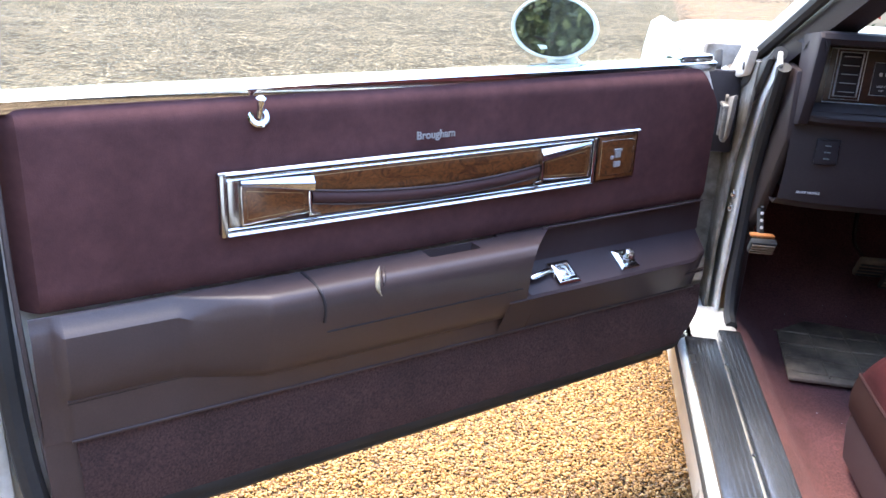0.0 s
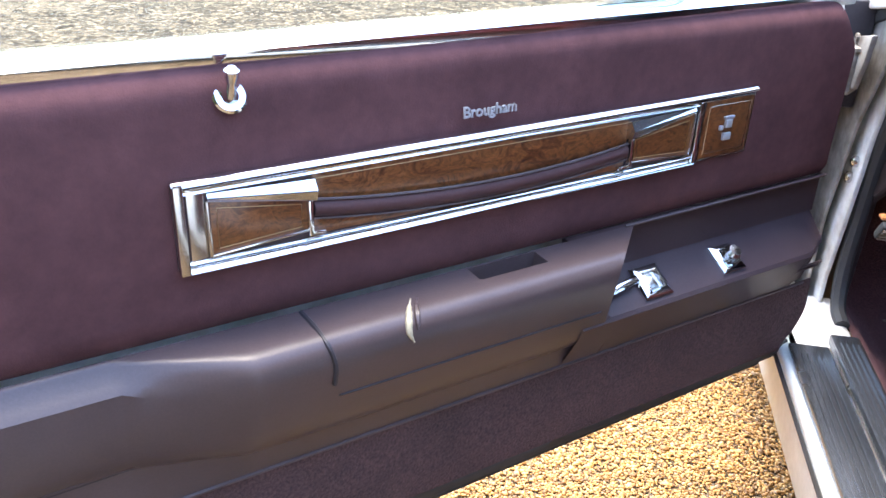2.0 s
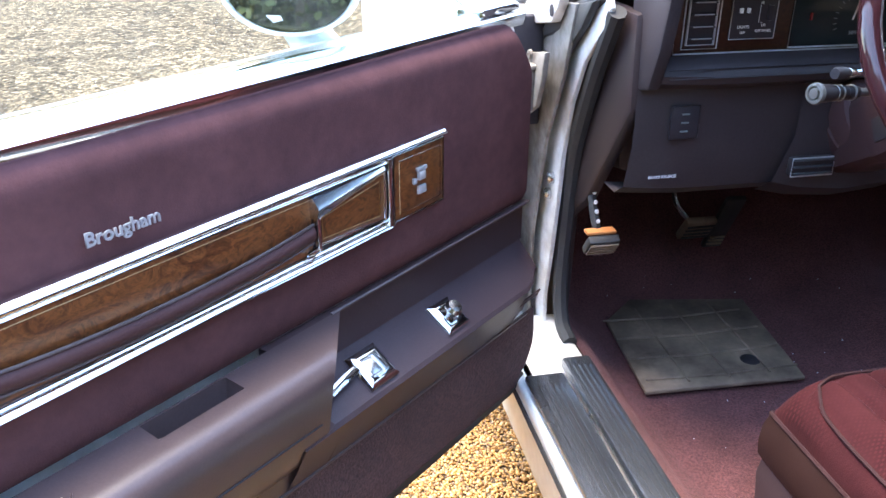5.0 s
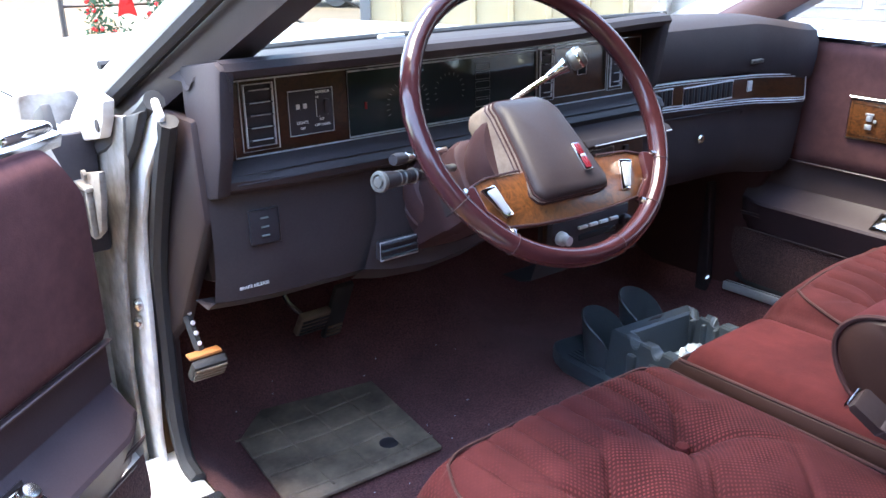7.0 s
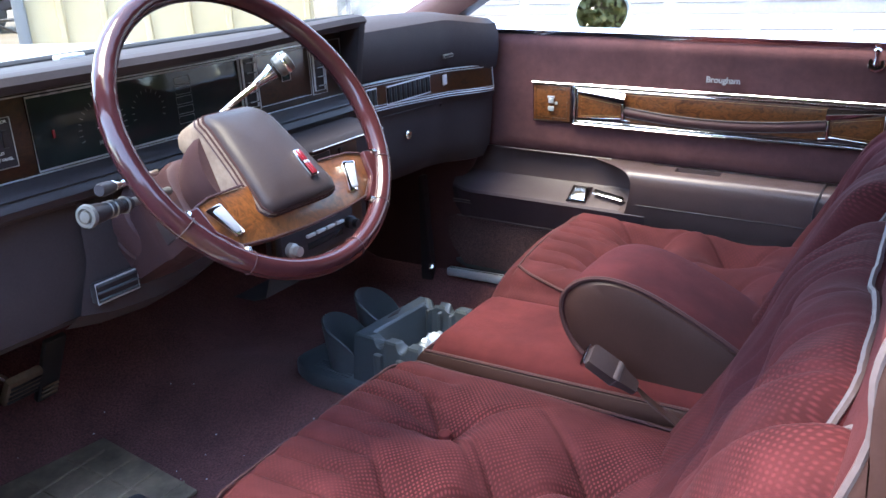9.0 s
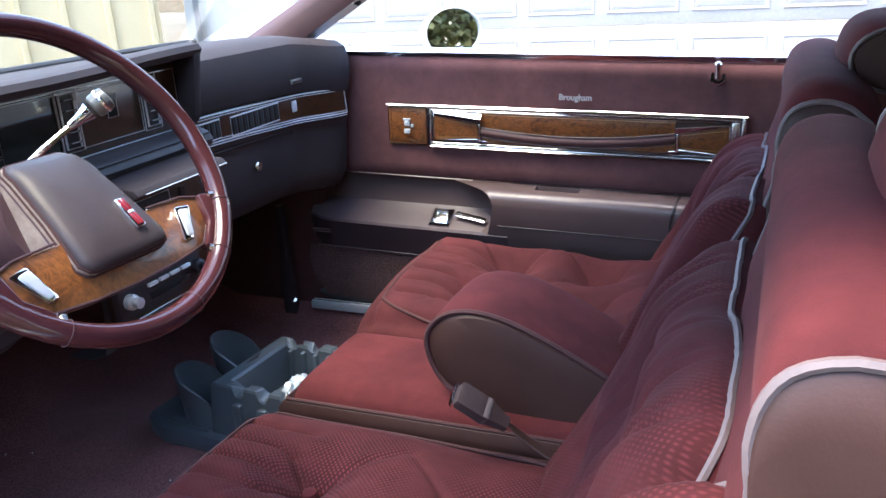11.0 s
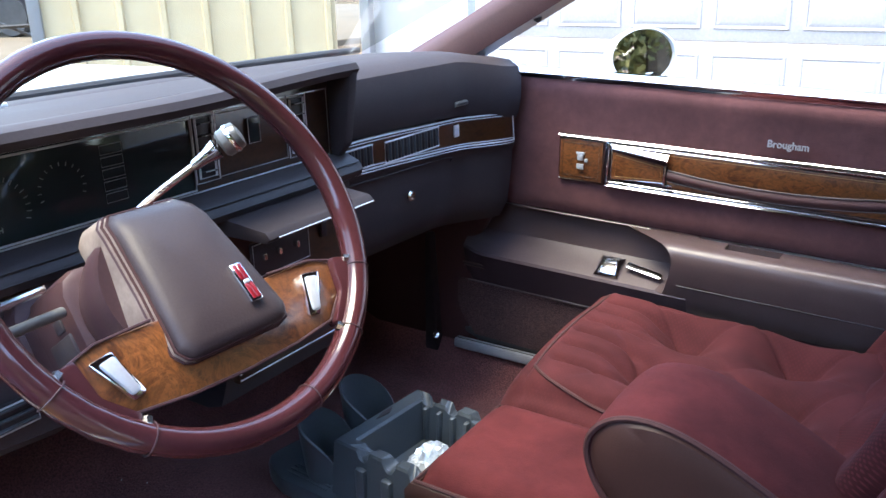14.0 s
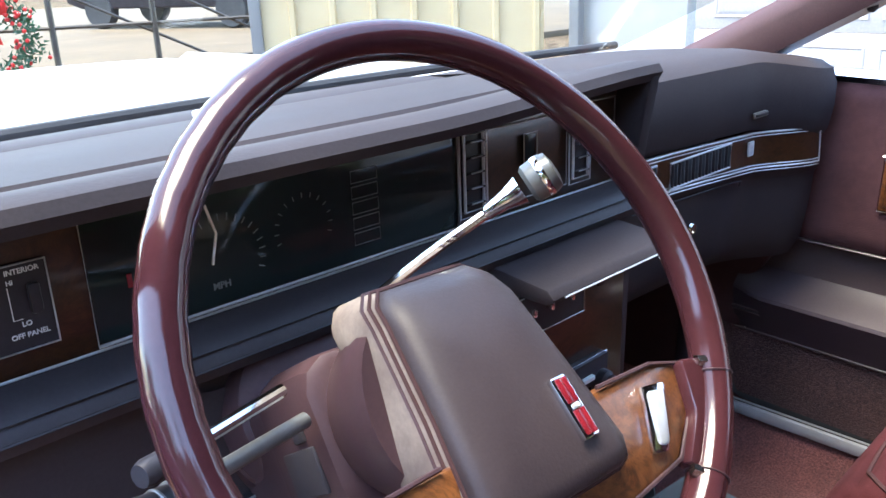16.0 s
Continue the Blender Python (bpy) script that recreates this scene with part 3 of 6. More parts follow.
    tagged(new("far_woods", me), "belt of olive and yellow autumn woods beyond the drive", "woods", kind="stuff")


ground()
garage_wall()
ribbed_wall()
gate()
parked_truck()
far_trees()
far_woods()


# ---- car shell ----
CAR = thing("car", "white two-door coupe with burgundy interior, driver's door open", "car")


def car_body():
    car = CAR
    # hood: crowned sheet that falls away to the front and the sides
    def hood(a, b):
        x, y = -0.79 + 1.58 * a, 0.72 + 1.85 * b
        crown = 0.020 * (1 - (x / 0.8) ** 2) - 0.050 * b * b
        return (x, y, 0.955 + crown - 0.02 * step(0.72, 0.79, abs(x)) - 0.05 * step(0.96, 1, b))
    part("hood", grid_shell(32, 20, hood), WHITE, car, "white painted hood")
    for s in (-1, 1):
        # front fender with its upper fold, wheel arch and lower edge
        rings = []
        for i in range(13):
            y = 0.42 + 2.15 * i / 12
            arch = 0.42 + 0.26 * math.exp(-((y - 1.25) / 0.30) ** 4)
            top = 0.955 - 0.035 * (i / 12) ** 2
            rings.append([(s * 0.795, y, top - 0.02), (s * 0.83, y, top), (s * 0.875, y, top - 0.03), (s * 0.895, y, top - 0.14), (s * 0.90, y, 0.72), (s * 0.885, y, max(arch, 0.25) if 0.95 < y < 1.6 else 0.25), (s * 0.85, y, max(arch, 0.25) if 0.95 < y < 1.6 else 0.24)])
        part("fender", loft(rings, closed=False), WHITE, car)
        for k in (0, 1):
            part("pinstripe", tube([(s * (0.868 + 0.007 * k), 0.45 + 2.05 * i / 12, 0.9305 - 0.005 * k - 0.035 * ((0.03 + 2.05 * i / 12) / 2.15) ** 2) for i in range(13)], 0.0016, 5), DARK, car)
        tyre = part("wheel", lathe([(0.19, -0.09), (0.31, -0.10), (0.335, -0.05), (0.335, 0.05), (0.31, 0.10), (0.19, 0.09)], 28), BLACK, car, "black tyre", m=pose(s * 0.76, 1.25, 0.335, 0, 90))
        part("hubcap", lathe([(0.01, 0.08), (0.08, 0.085), (0.15, 0.07), (0.19, 0.09), (0.19, 0.04), (0.01, 0.04)], 24), WORN_CHROME, tyre, m=pose(0, 0, 0, 0, 0 if s > 0 else 180))
        # windscreen pillar
        x = 0.735
        foot, head = Vector((s * x, 0.40, 0.985)), Vector((s * (x - 0.12), -0.27, 1.325))
        sec = [(-0.035, -0.045), (0.03, -0.05), (0.045, -0.01), (0.03, 0.045), (-0.02, 0.05), (-0.045, 0.01)]
        def ring(c, k=1.0):
            return [(c.x + s * p * k, c.y + q * k * 0.72, c.z + q * k * 0.7) for p, q in sec]
        part("pillar_trim", loft([ring(foot, 1.0), ring(foot.lerp(head, 0.3), 0.86), ring(head, 0.8)]), PILLAR_VINYL if s > 0 else HUB_VINYL, car, "padded windscreen pillar trim", angle=65)
        strip = [(-0.01, -0.012), (0.012, -0.012), (0.012, 0.012), (-0.01, 0.012)]
        a, b = foot + Vector((s * 0.055, 0.03, 0.02)), head + Vector((s * 0.055, 0.03, 0.03))
        part("pillar_flange", loft([[(c.x + p, c.y + q, c.z + q) for p, q in strip] for c in (a, b)]), JAMB, car, "chalky painted outer pillar")
        part("pillar_seal", tube([a + Vector((-s * 0.004, -0.035, -0.005)), b + Vector((-s * 0.004, -0.035, -0.005))], 0.014, 8), BLACK, car, "black rubber door seal")
        # roof rail
        part("roof_rail", tube([head, (s * 0.60, -0.7, 1.36), (s * 0.62, -1.3, 1.33)], 0.035, 8, smooth=4), DASH_VINYL, car)
        # rear pillar and quarter panel behind the doors
        part("quarter_panel", prism([(-1.02, 0.3), (-1.02, 0.98), (-2.9, 0.97), (-2.95, 0.4)], s * 0.76, s * 0.88, "yz", 0.02), WHITE, car)
        part("rear_pillar", prism([(-1.10, 0.985), (-1.34, 1.34), (-1.66, 1.34), (-2.0, 0.985)], s * 0.70, s * 0.78, "yz", 0.02), PILLAR_VINYL, car, "burgundy padded vinyl rear pillar")
        part("quarter_trim", prism([(-1.04, 0.32), (-1.04, 0.98), (-1.3, 1.3), (-1.8, 1.02), (-1.8, 0.32)], s * 0.70, s * 0.755, "yz", 0.015), VELOUR, car, "burgundy rear side trim")
        part("rocker_panel", box((s * 0.866, -0.32, 0.315), (0.046, 1.40, 0.12), 0.014, 3), WHITE, car)
        # thin black line along the outer edge of the sill
        part("rocker_line", tube([(s * 0.889, -1.0, 0.350), (s * 0.889, -0.3, 0.350), (s * 0.889, 0.372, 0.350)], 0.006, 6), BLACK, car, "thin black line along the sill")
        part("sill_step", box((s * 0.812, -0.31, 0.33), (0.135, 1.46, 0.09), 0.012), JAMB, car)
    part("roof", grid_shell(12, 14, lambda a, b: (-0.62 + 1.24 * a, -0.27 - 1.35 * b, 1.335 + 0.05 * (1 - (2 * a - 1) ** 2) * (0.4 + b) ** 0.3 - 0.01)), DASH_VINYL, car, "burgundy headliner under the roof")
    part("roof_skin", grid_shell(12, 14, lambda a, b: (-0.66 + 1.32 * a, -0.25 - 1.4 * b, 1.365 + 0.05 * (1 - (2 * a - 1) ** 2) * (0.4 + b) ** 0.3)), WHITE, car)
    # the rest of the body: rear window, boot, tail, bumpers, front panel
    pane = part("rear_window", grid_shell(10, 6, lambda a, b: ((2 * a - 1) * (0.60 + 0.10 * b), -1.64 - 0.50 * b - 0.04 * (1 - (2 * a - 1) ** 2), 1.362 - 0.372 * b)), GLASS, car, "clear raked rear window")
    pane.visible_shadow = False
    part("boot_lid", grid_shell(16, 10, lambda a, b: ((2 * a - 1) * 0.775, -2.12 - 0.81 * b, 0.985 + 0.012 * (1 - (2 * a - 1) ** 2) - 0.04 * b * b)), WHITE, car, "white painted boot lid")
    part("tail_panel", box((0, -2.925, 0.66), (1.60, 0.04, 0.56), 0.015), WHITE, car)
    part("front_panel", box((0, 2.555, 0.60), (1.66, 0.04, 0.54), 0.015), WHITE, car)
    for y in (-2.99, 2.62):
        part("bumper", box((0, y, 0.47), (1.76, 0.10, 0.13), 0.03, 3), WORN_CHROME, car, "dull chrome bumper")
    for x in (-0.76, 0.76):
        part("wheel", lathe([(0.19, -0.09), (0.31, -0.10), (0.335, -0.05), (0.335, 0.05), (0.31, 0.10), (0.19, 0.09), (0.01, 0.06), (0.01, -0.06)], 28), BLACK, car, "black tyre", m=pose(x, -1.95, 0.335, 0, 90))
    part("rear_shelf", prism([(-1.55, 0.85), (-1.45, 0.95), (-2.2, 1.0), (-2.2, 0.85)], -0.7, 0.7, "yz", 0.01), VELOUR, car)
    # tub: floor with tunnel, toe board and firewall
    def floor_pan(a, b):
        x, y = -0.745 + 1.49 * a, -1.5 + 2.42 * b
        tunnel = 0.075 * math.exp(-((x - 0.02) / 0.15) ** 2)
        rise = 0.34 * step(0.52, 0.95, y) + 0.10 * step(0.64, 0.745, abs(x)) + 0.06 * step(-0.7, -1.0, y)
        return (x, y, 0.272 + max(tunnel, 0) + rise)
    part("floor_pan", grid_shell(40, 44, floor_pan), CARPET, car, "worn burgundy cut-pile carpet")
    part("kick_panel", prism([(0.20, 0.98), (0.17, 0.72), (0.24, 0.60), (0.26, 0.28), (0.92, 0.28), (0.92, 0.98)], 0.715, 0.745, "yz", 0.008), PILLAR_VINYL, car, "dark passenger side trim below the dash")
    part("far_jamb", prism([(0.36, 0.30), (0.40, 0.96), (0.60, 0.98), (0.60, 0.30)], 0.748, 0.80, "yz", 0.006), JAMB, car)
    part("far_sill_trim", prism([(0.33, 0.30), (0.37, 0.30), (0.36, 0.62), (0.345, 0.62)], 0.69, 0.715, "yz", 0.004), DASH_VINYL, car)
    strip = part("sill_strip", box((0.702, -0.34, 0.352), (0.024, 1.25, 0.024), 0.005, 2), SILL_STRIP, car, "bright scuffed strip along the passenger sill")
    part("strip_groove", box((0.700, -0.34, 0.3642), (0.003, 1.24, 0.0016), 0.0004), DARK, strip)
    part("trim_screw", lathe([(0.009, 0.0), (0.008, 0.004), (0.001, 0.005), (0.001, 0.0)], 12, m=axis_to((0.690, 0.335, 0.36), (0.4, 0.2, 0.6))), WORN_CHROME, car)
    part("firewall", box((0, 0.93, 0.66), (1.5, 0.03, 0.50), 0.01), CARPET, car, "carpeted bulkhead")
    part("cowl", grid_shell(16, 5, lambda a, b: (-0.80 + 1.6 * a, 0.60 + 0.16 * b - 0.05 * (2 * a - 1) ** 2, 0.992 - 0.012 * b - 0.02 * (2 * a - 1) ** 4)), DARK, car, "black cowl grille below the windscreen")
    # windscreen
    def screen(a, b):
        x = (2 * a - 1) * (0.74 - 0.11 * b)
        bow = 0.06 * (1 - (2 * a - 1) ** 2)
        return (x, 0.56 + bow - 0.82 * b, 1.030 + 0.312 * b + 0.012 * math.sin(math.pi * b))
    part("windscreen", grid_shell(20, 8, screen), GLASS, car, "clear raked windscreen")
    part("lower_molding", tube([Vector(screen(i / 20, 0)) + Vector((0, 0.01, 0.004)) for i in range(21)], 0.008, 8), BLACK, car, "black windscreen molding")
    for x in (-0.28, 0.22):
        part("wiper", tube([(x, 0.70, 1.0), (x + 0.2, 0.69, 1.008), (x + 0.45, 0.67, 1.006)], 0.006, 6, smooth=3), BLACK, car)


def hinge_pillar():
    """The driver's door frame ahead of the opening: painted jamb, hinge box, seal and bolts."""
    # wavy painted flange seen edge-on
    left = [(0.248, 1.012), (0.332, 0.912), (0.391, 0.841), (0.424, 0.760), (0.495, 0.683), (0.540, 0.610), (0.560, 0.515), (0.548, 0.430), (0.552, 0.330)]
    right = [(0.372, 0.325), (0.388, 0.380), (0.390, 0.430), (0.366, 0.550), (0.348, 0.660), (0.338, 0.734), (0.312, 0.830), (0.268, 0.907), (0.196, 0.973), (0.176, 1.006), (0.196, 1.030)]
    j = part("door_jamb", prism(left + right, -0.785, -0.775, "yz", 0.004), JAMB, CAR, "chipped white painted hinge pillar")
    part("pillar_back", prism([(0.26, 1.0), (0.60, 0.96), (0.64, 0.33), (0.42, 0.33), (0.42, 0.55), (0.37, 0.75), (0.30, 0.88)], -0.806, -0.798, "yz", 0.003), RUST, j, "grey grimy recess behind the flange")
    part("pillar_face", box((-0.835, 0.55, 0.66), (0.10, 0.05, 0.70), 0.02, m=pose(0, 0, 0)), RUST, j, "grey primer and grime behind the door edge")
    part("seal", tube([(-0.772, 0.18, 1.0), (-0.766, 0.265, 0.88), (-0.762, 0.335, 0.74), (-0.758, 0.365, 0.6), (-0.757, 0.375, 0.46), (-0.757, 0.35, 0.39), (-0.757, 0.30, 0.375)], 0.014, 8, smooth=5), BLACK, j, "black rubber door seal")
    part("jamb_foot", box((-0.822, 0.375, 0.305), (0.085, 0.40, 0.115), 0.03, 3), JAMB, CAR, "painted foot of the hinge pillar")
    for z, y in ((0.645, 0.385), (0.68, 0.372)):
        part("bolt", lathe([(0.011, 0.0), (0.011, 0.008), (0.006, 0.011), (0.006, 0.004)], 12, m=pose(-0.786, y, z, 0, -90)), WORN_CHROME, j)
    for z in (0.83, 0.47):
        part("hinge", box((-0.845, 0.47, z), (0.05, 0.10, 0.07), 0.01), RUST, j, "dirty steel door hinge")
    part("check_strap", box((-0.825, 0.44, 0.80), (0.05, 0.05, 0.016), 0.004), RUST, j)
    part("kick_panel", prism([(0.16, 1.0), (0.15, 0.86), (0.30, 0.66), (0.38, 0.60), (0.40, 0.30), (0.85, 0.30), (0.85, 0.95), (0.40, 1.0)], -0.752, -0.728, "yz", 0.008), HUB_VINYL, j, "moulded burgundy side trim beside the dashboard")
    part("trim_screw", lathe([(0.009, 0.0), (0.008, 0.003), (0.001, 0.004), (0.001, 0.0)], 12, m=axis_to((0.668, 0.055, 1.118), (0.4, -0.3, 1.0))), DARK, CAR)
    # dark panel added over the fender's end, standing for shade in the hinge gap
    part("hinge_shade_panel", box((-0.852, 0.408, 0.865), (0.088, 0.018, 0.19), 0.006), DARK, j, "dark panel for the shade and grime of the hinge cavity")
    part("corner_flap", prism([(0.420, 0.908), (0.400, 0.938), (0.345, 0.982), (0.225, 1.008), (0.200, 1.014), (0.244, 0.966), (0.314, 0.909), (0.360, 0.903)], -0.802, -0.787, "yz", 0.005), BLACK, j, "folded black rubber corner seal")
    base = part("pillar_base", prism([(0.500, 0.946), (0.440, 0.985), (0.360, 1.030), (0.270, 1.022), (0.288, 0.990), (0.314, 0.963), (0.400, 0.946)], -0.826, -0.808, "yz", 0.005), JAMB, j, "chipped white foot of the windscreen pillar")
    part("bolt_hole", lathe([(0.010, 0.0), (0.009, 0.0015), (0.001, 0.0015)], 14, m=pose(-0.826, 0.312, 0.982, 0, -90)), DARK, base, "dark hole in the paint")
    part("fender_seal", prism([(0.530, 0.935), (0.480, 0.985), (0.425, 1.004), (0.405, 0.967), (0.430, 0.925)], -0.872, -0.856, "yz", 0.005), BLACK, j, "black rubber seal behind the fender")
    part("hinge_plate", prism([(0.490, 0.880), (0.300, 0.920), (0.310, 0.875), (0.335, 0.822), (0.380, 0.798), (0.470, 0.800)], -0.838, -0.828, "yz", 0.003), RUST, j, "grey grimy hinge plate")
    for y in (0.352, 0.395, 0.445):
        part("hinge_rib", box((-0.842, y, 0.846), (0.010, 0.010, 0.070), 0.003), RUST, j)
    part("hinge_shelf", box((-0.842, 0.395, 0.886), (0.016, 0.110, 0.008), 0.003), RUST, j)
    for y, z in ((0.37, 0.902), (0.42, 0.905)):
        part("bolt", lathe([(0.008, 0.0), (0.008, 0.005), (0.003, 0.006), (0.003, 0.0)], 10, m=pose(-0.838, y, z, 0, -90)), RUST, j)
    part("pillar_bracket", box((-0.812, 0.50, 0.945), (0.035, 0.05, 0.03), 0.010, 3), RUST, j)
    part("corner_rubber", tube([(-0.80, 0.47, 0.905), (-0.795, 0.40, 0.935), (-0.785, 0.30, 0.975), (-0.78, 0.20, 1.025)], 0.02, 9, smooth=3, radii=[0.012, 0.017, 0.022, 0.019, 0.015]), BLACK, j, "cracked black corner seal")


def sill_plates():
    for s in (-1, 1):
        y0, y1 = (-1.0, 0.215) if s < 0 else (-1.0, 0.33)
        p = part("sill_plate", box((s * 0.843, (y0 + y1) / 2 - 0.0125, 0.384), (0.070, y1 - y0 - 0.025, 0.012), 0.004), ALU, CAR, "scuffed aluminium door sill plate")
        part("inner_plate", box((s * 0.779, (y0 + y1) / 2, 0.393), (0.052, y1 - y0, 0.022), 0.006), ALU, p)
        for i in range(6):
            x = s * (0.813 + 0.010 * i)
            part("rib", tube([(x, y0 + 0.03, 0.391), (x, y1 - 0.06, 0.391)], 0.0010, 5), ALU, p)
        for i in range(4):
            x = s * (0.762 + 0.010 * i)
            part("rib", tube([(x, y0 + 0.03, 0.405), (x, y1 - 0.03, 0.405)], 0.0010, 5), ALU, p)
        for y in (0.06, -0.28, -0.62):
            part("screw", lathe([(0.007, 0.0), (0.006, 0.003), (0.001, 0.004), (0.001, 0.0)], 10, m=pose(s * 0.803, y, 0.391)), CHROME, p)


car_body()
hinge_pillar()
sill_plates()


# ---- doors ----
DOOR_L = Matrix(((-0.74144, 0.67102, 0, -0.8), (-0.67102, -0.74144, 0, 0.288), (0, 0, 1, 0), (0, 0, 0, 1)))
DOOR_R = pose(0.72, 0.375, 0.015) @ pose(0, 0, 0, 1.7) @ pose(0, 0, 0, 0, 0, -90) @ Matrix.Scale(0.96, 4, (1, 0, 0))


def blend(a, b, t):
    return [((1 - t) * p[0] + t * q[0], (1 - t) * p[1] + t * q[1]) for p, q in zip(a, b)]


# lower trim in section, from the velour's edge down to the carpet: (depth, height)
ARM = [(0.0, 0.703), (0.003, 0.7029), (0.0045, 0.7028), (0.0320, 0.7017), (0.0335, 0.7016), (0.046, 0.7008), (0.059, 0.6985), (0.067, 0.6925), (0.0712, 0.683), (0.071, 0.666), (0.063, 0.632), (0.052, 0.596), (0.040, 0.568), (0.030, 0.553), (0.021, 0.545), (0.010, 0.505)]
SHELF = [(0.0, 0.703), (-0.004, 0.7029), (-0.008, 0.7027), (-0.0125, 0.7020), (-0.0135, 0.7000), (-0.0138, 0.690), (-0.0140, 0.675), (-0.0141, 0.655), (-0.0142, 0.640), (-0.0135, 0.633), (-0.011, 0.630), (0.020, 0.611), (0.0475, 0.594), (0.0510, 0.588), (0.036, 0.556), (0.010, 0.505)]
FLAT = [(0.0, 0.703), (0.0005, 0.7029), (0.001, 0.7028), (0.002, 0.7025), (0.003, 0.702), (0.004, 0.7015), (0.005, 0.7005), (0.007, 0.6985), (0.012, 0.692), (0.024, 0.6855), (0.0315, 0.679), (0.0325, 0.645), (0.031, 0.605), (0.022, 0.584), (0.014, 0.572), (0.010, 0.505)]
REAR = [(w * 0.35, z) for w, z in FLAT]
# the armrest's slanting front end: how far along the door each point of the section starts
front_end = lambda u, slant: [u + slant * w + 0.20 * (0.703 - z) for w, z in ARM]


def section(u):
    if u < 1.125:
        dip = step(0.721, 0.724, u) * (1 - step(0.822, 0.825, u))
        return [(w, z - 0.034 * dip if k in (2, 3) else z) for k, (w, z) in enumerate(ARM)]
    if u < 1.30:
        return blend(ARM, FLAT, min(1, (u - 1.125) / 0.127))
    return blend(FLAT, REAR, step(1.405, 1.422, u))


def plate_frame(h):
    """A square bright plate, raised towards a sunken middle."""
    sq = lambda k, z: [(-k, -k, z), (k, -k, z), (k, k, z), (-k, k, z)]
    return loft([sq(h, -0.004), sq(h, 0.001), sq(h * 0.93, 0.0035), sq(h * 0.62, 0.0080), sq(h * 0.54, 0.0080), sq(h * 0.46, 0.0015)])


def car_door(m, s, label, opened):
    P = lambda u, w, z: (u, s * w, z)
    shell = prism([(0.075, 0.36), (0.07, 0.93), (0.10, 0.985), (1.475, 0.985), (1.475, 0.345), (0.12, 0.345)], s * -0.10, s * -0.045, "xz", 0.01)
    d = part("door", shell, JAMB, CAR, label, m=m)
    edge = lambda z: 0.082 + 0.05 * step(0.90, 0.99, z) + 0.03 * (1 - step(0.37, 0.45, z))
    back = lambda z: 1.452 - 0.012 * step(0.72, 0.40, z)
    # velour upper half, gently cushioned
    zs = [0.703 + 0.283 * (1 - (1 - k / 28) ** 1.7) for k in range(29)]
    def upper(a, b):
        z = zs[round(b * 28)]
        u = edge(z) + (back(z) - edge(z)) * a
        rim = min(a * 1.37, (1 - a) * 1.37)
        w = 0.010 * step(0, 0.035, rim) * step(0.703, 0.715, z) - 0.028 * (1 - math.sqrt(max(0.0, 1 - max(0.0, (z - 0.955) / 0.031) ** 2))) - 0.03 * (1 - step(0, 0.022, rim)) - 0.012
        return P(u, w + 0.003 * math.sin(a * 9) * math.sin(b * 3), z)
    part("upper_panel", grid_shell(110, 28, upper), VELOUR_DOOR, d, "burgundy velour upper trim")
    us = sorted({0.10 + 1.345 * i / 100 for i in range(101)} | {0.60 + 0.005 * i for i in range(16)} | {0.7205, 0.7245, 0.8215, 0.8255, 1.046, 1.125, 1.252, 1.405, 1.41, 1.416, 1.422})
    def lower_rings(a, b):
        return [[P(u, w, z) for w, z in section(u)] for u in us if a <= u <= b]
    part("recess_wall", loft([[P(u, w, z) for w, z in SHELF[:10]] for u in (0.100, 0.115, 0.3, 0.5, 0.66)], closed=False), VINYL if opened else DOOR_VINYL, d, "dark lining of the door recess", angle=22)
    nose = lambda u: 1 - 0.45 * step(0.17, 0.105, u)
    part("front_shelf", loft([[P(u, (w + 0.0141) * nose(u) - 0.0141, z) for w, z in SHELF[9:]] for u in (0.105, 0.112, 0.125, 0.145, 0.175, 0.3, 0.5, 0.66)], closed=False), SHELF_VINYL, d, "vinyl switch shelf", angle=22)
    ends = front_end(0.541, 1.15) if opened else front_end(0.505, 1.65)
    rings = [[P(ends[k] - 0.006, *SHELF[k]) for k in range(len(ARM))]]
    rings += [[P(max(u, ends[k]), *section(max(u, ends[k]))[k]) for k in range(len(ARM))] for u in us if 0.50 <= u <= 1.046]
    part("armrest", loft(rings, closed=False), DOOR_VINYL, d, "padded burgundy vinyl armrest", angle=30)
    part("rear_pad", loft(lower_rings(1.0459, 1.5), closed=False), DOOR_VINYL, d, "moulded vinyl rear lower trim", angle=30)
    part("armrest_gap", tube([P(1.049, 0.004, 0.7035), P(1.047, 0.040, 0.7015), P(1.045, 0.066, 0.6935), P(1.041, 0.0715, 0.680), P(1.038, 0.0705, 0.662), P(1.038, 0.066, 0.640)], 0.0030, 6, smooth=4), DARK, d, "dark split in the armrest")
    part("armrest_seam", tube([P(u, 0.0595, 0.618) for u in (0.64, 0.7, 0.85, 1.03)], 0.0012, 5), DARK, d)
    if opened:
        tear = [P(0.925, 0.034, 0.7022), P(0.937, 0.052, 0.7005), P(0.945, 0.066, 0.694), P(0.947, 0.0718, 0.682), P(0.940, 0.0718, 0.668)]
        part("tear", tube(tear, 0.003, 6, smooth=4, radii=[0.0012, 0.0030, 0.0042, 0.0046, 0.0040, 0.0024, 0.0010]), FOAM, d, "split vinyl showing pale foam")
        flap = [P(0.917, 0.036, 0.7022), P(0.928, 0.054, 0.7008), P(0.934, 0.067, 0.694), P(0.936, 0.0722, 0.684)]
        part("tear_flap", tube(flap, 0.004, 6, smooth=4, radii=[0.0012, 0.0032, 0.0040, 0.0030, 0.0012]), DOOR_VINYL, d, "lifted lip of split vinyl")
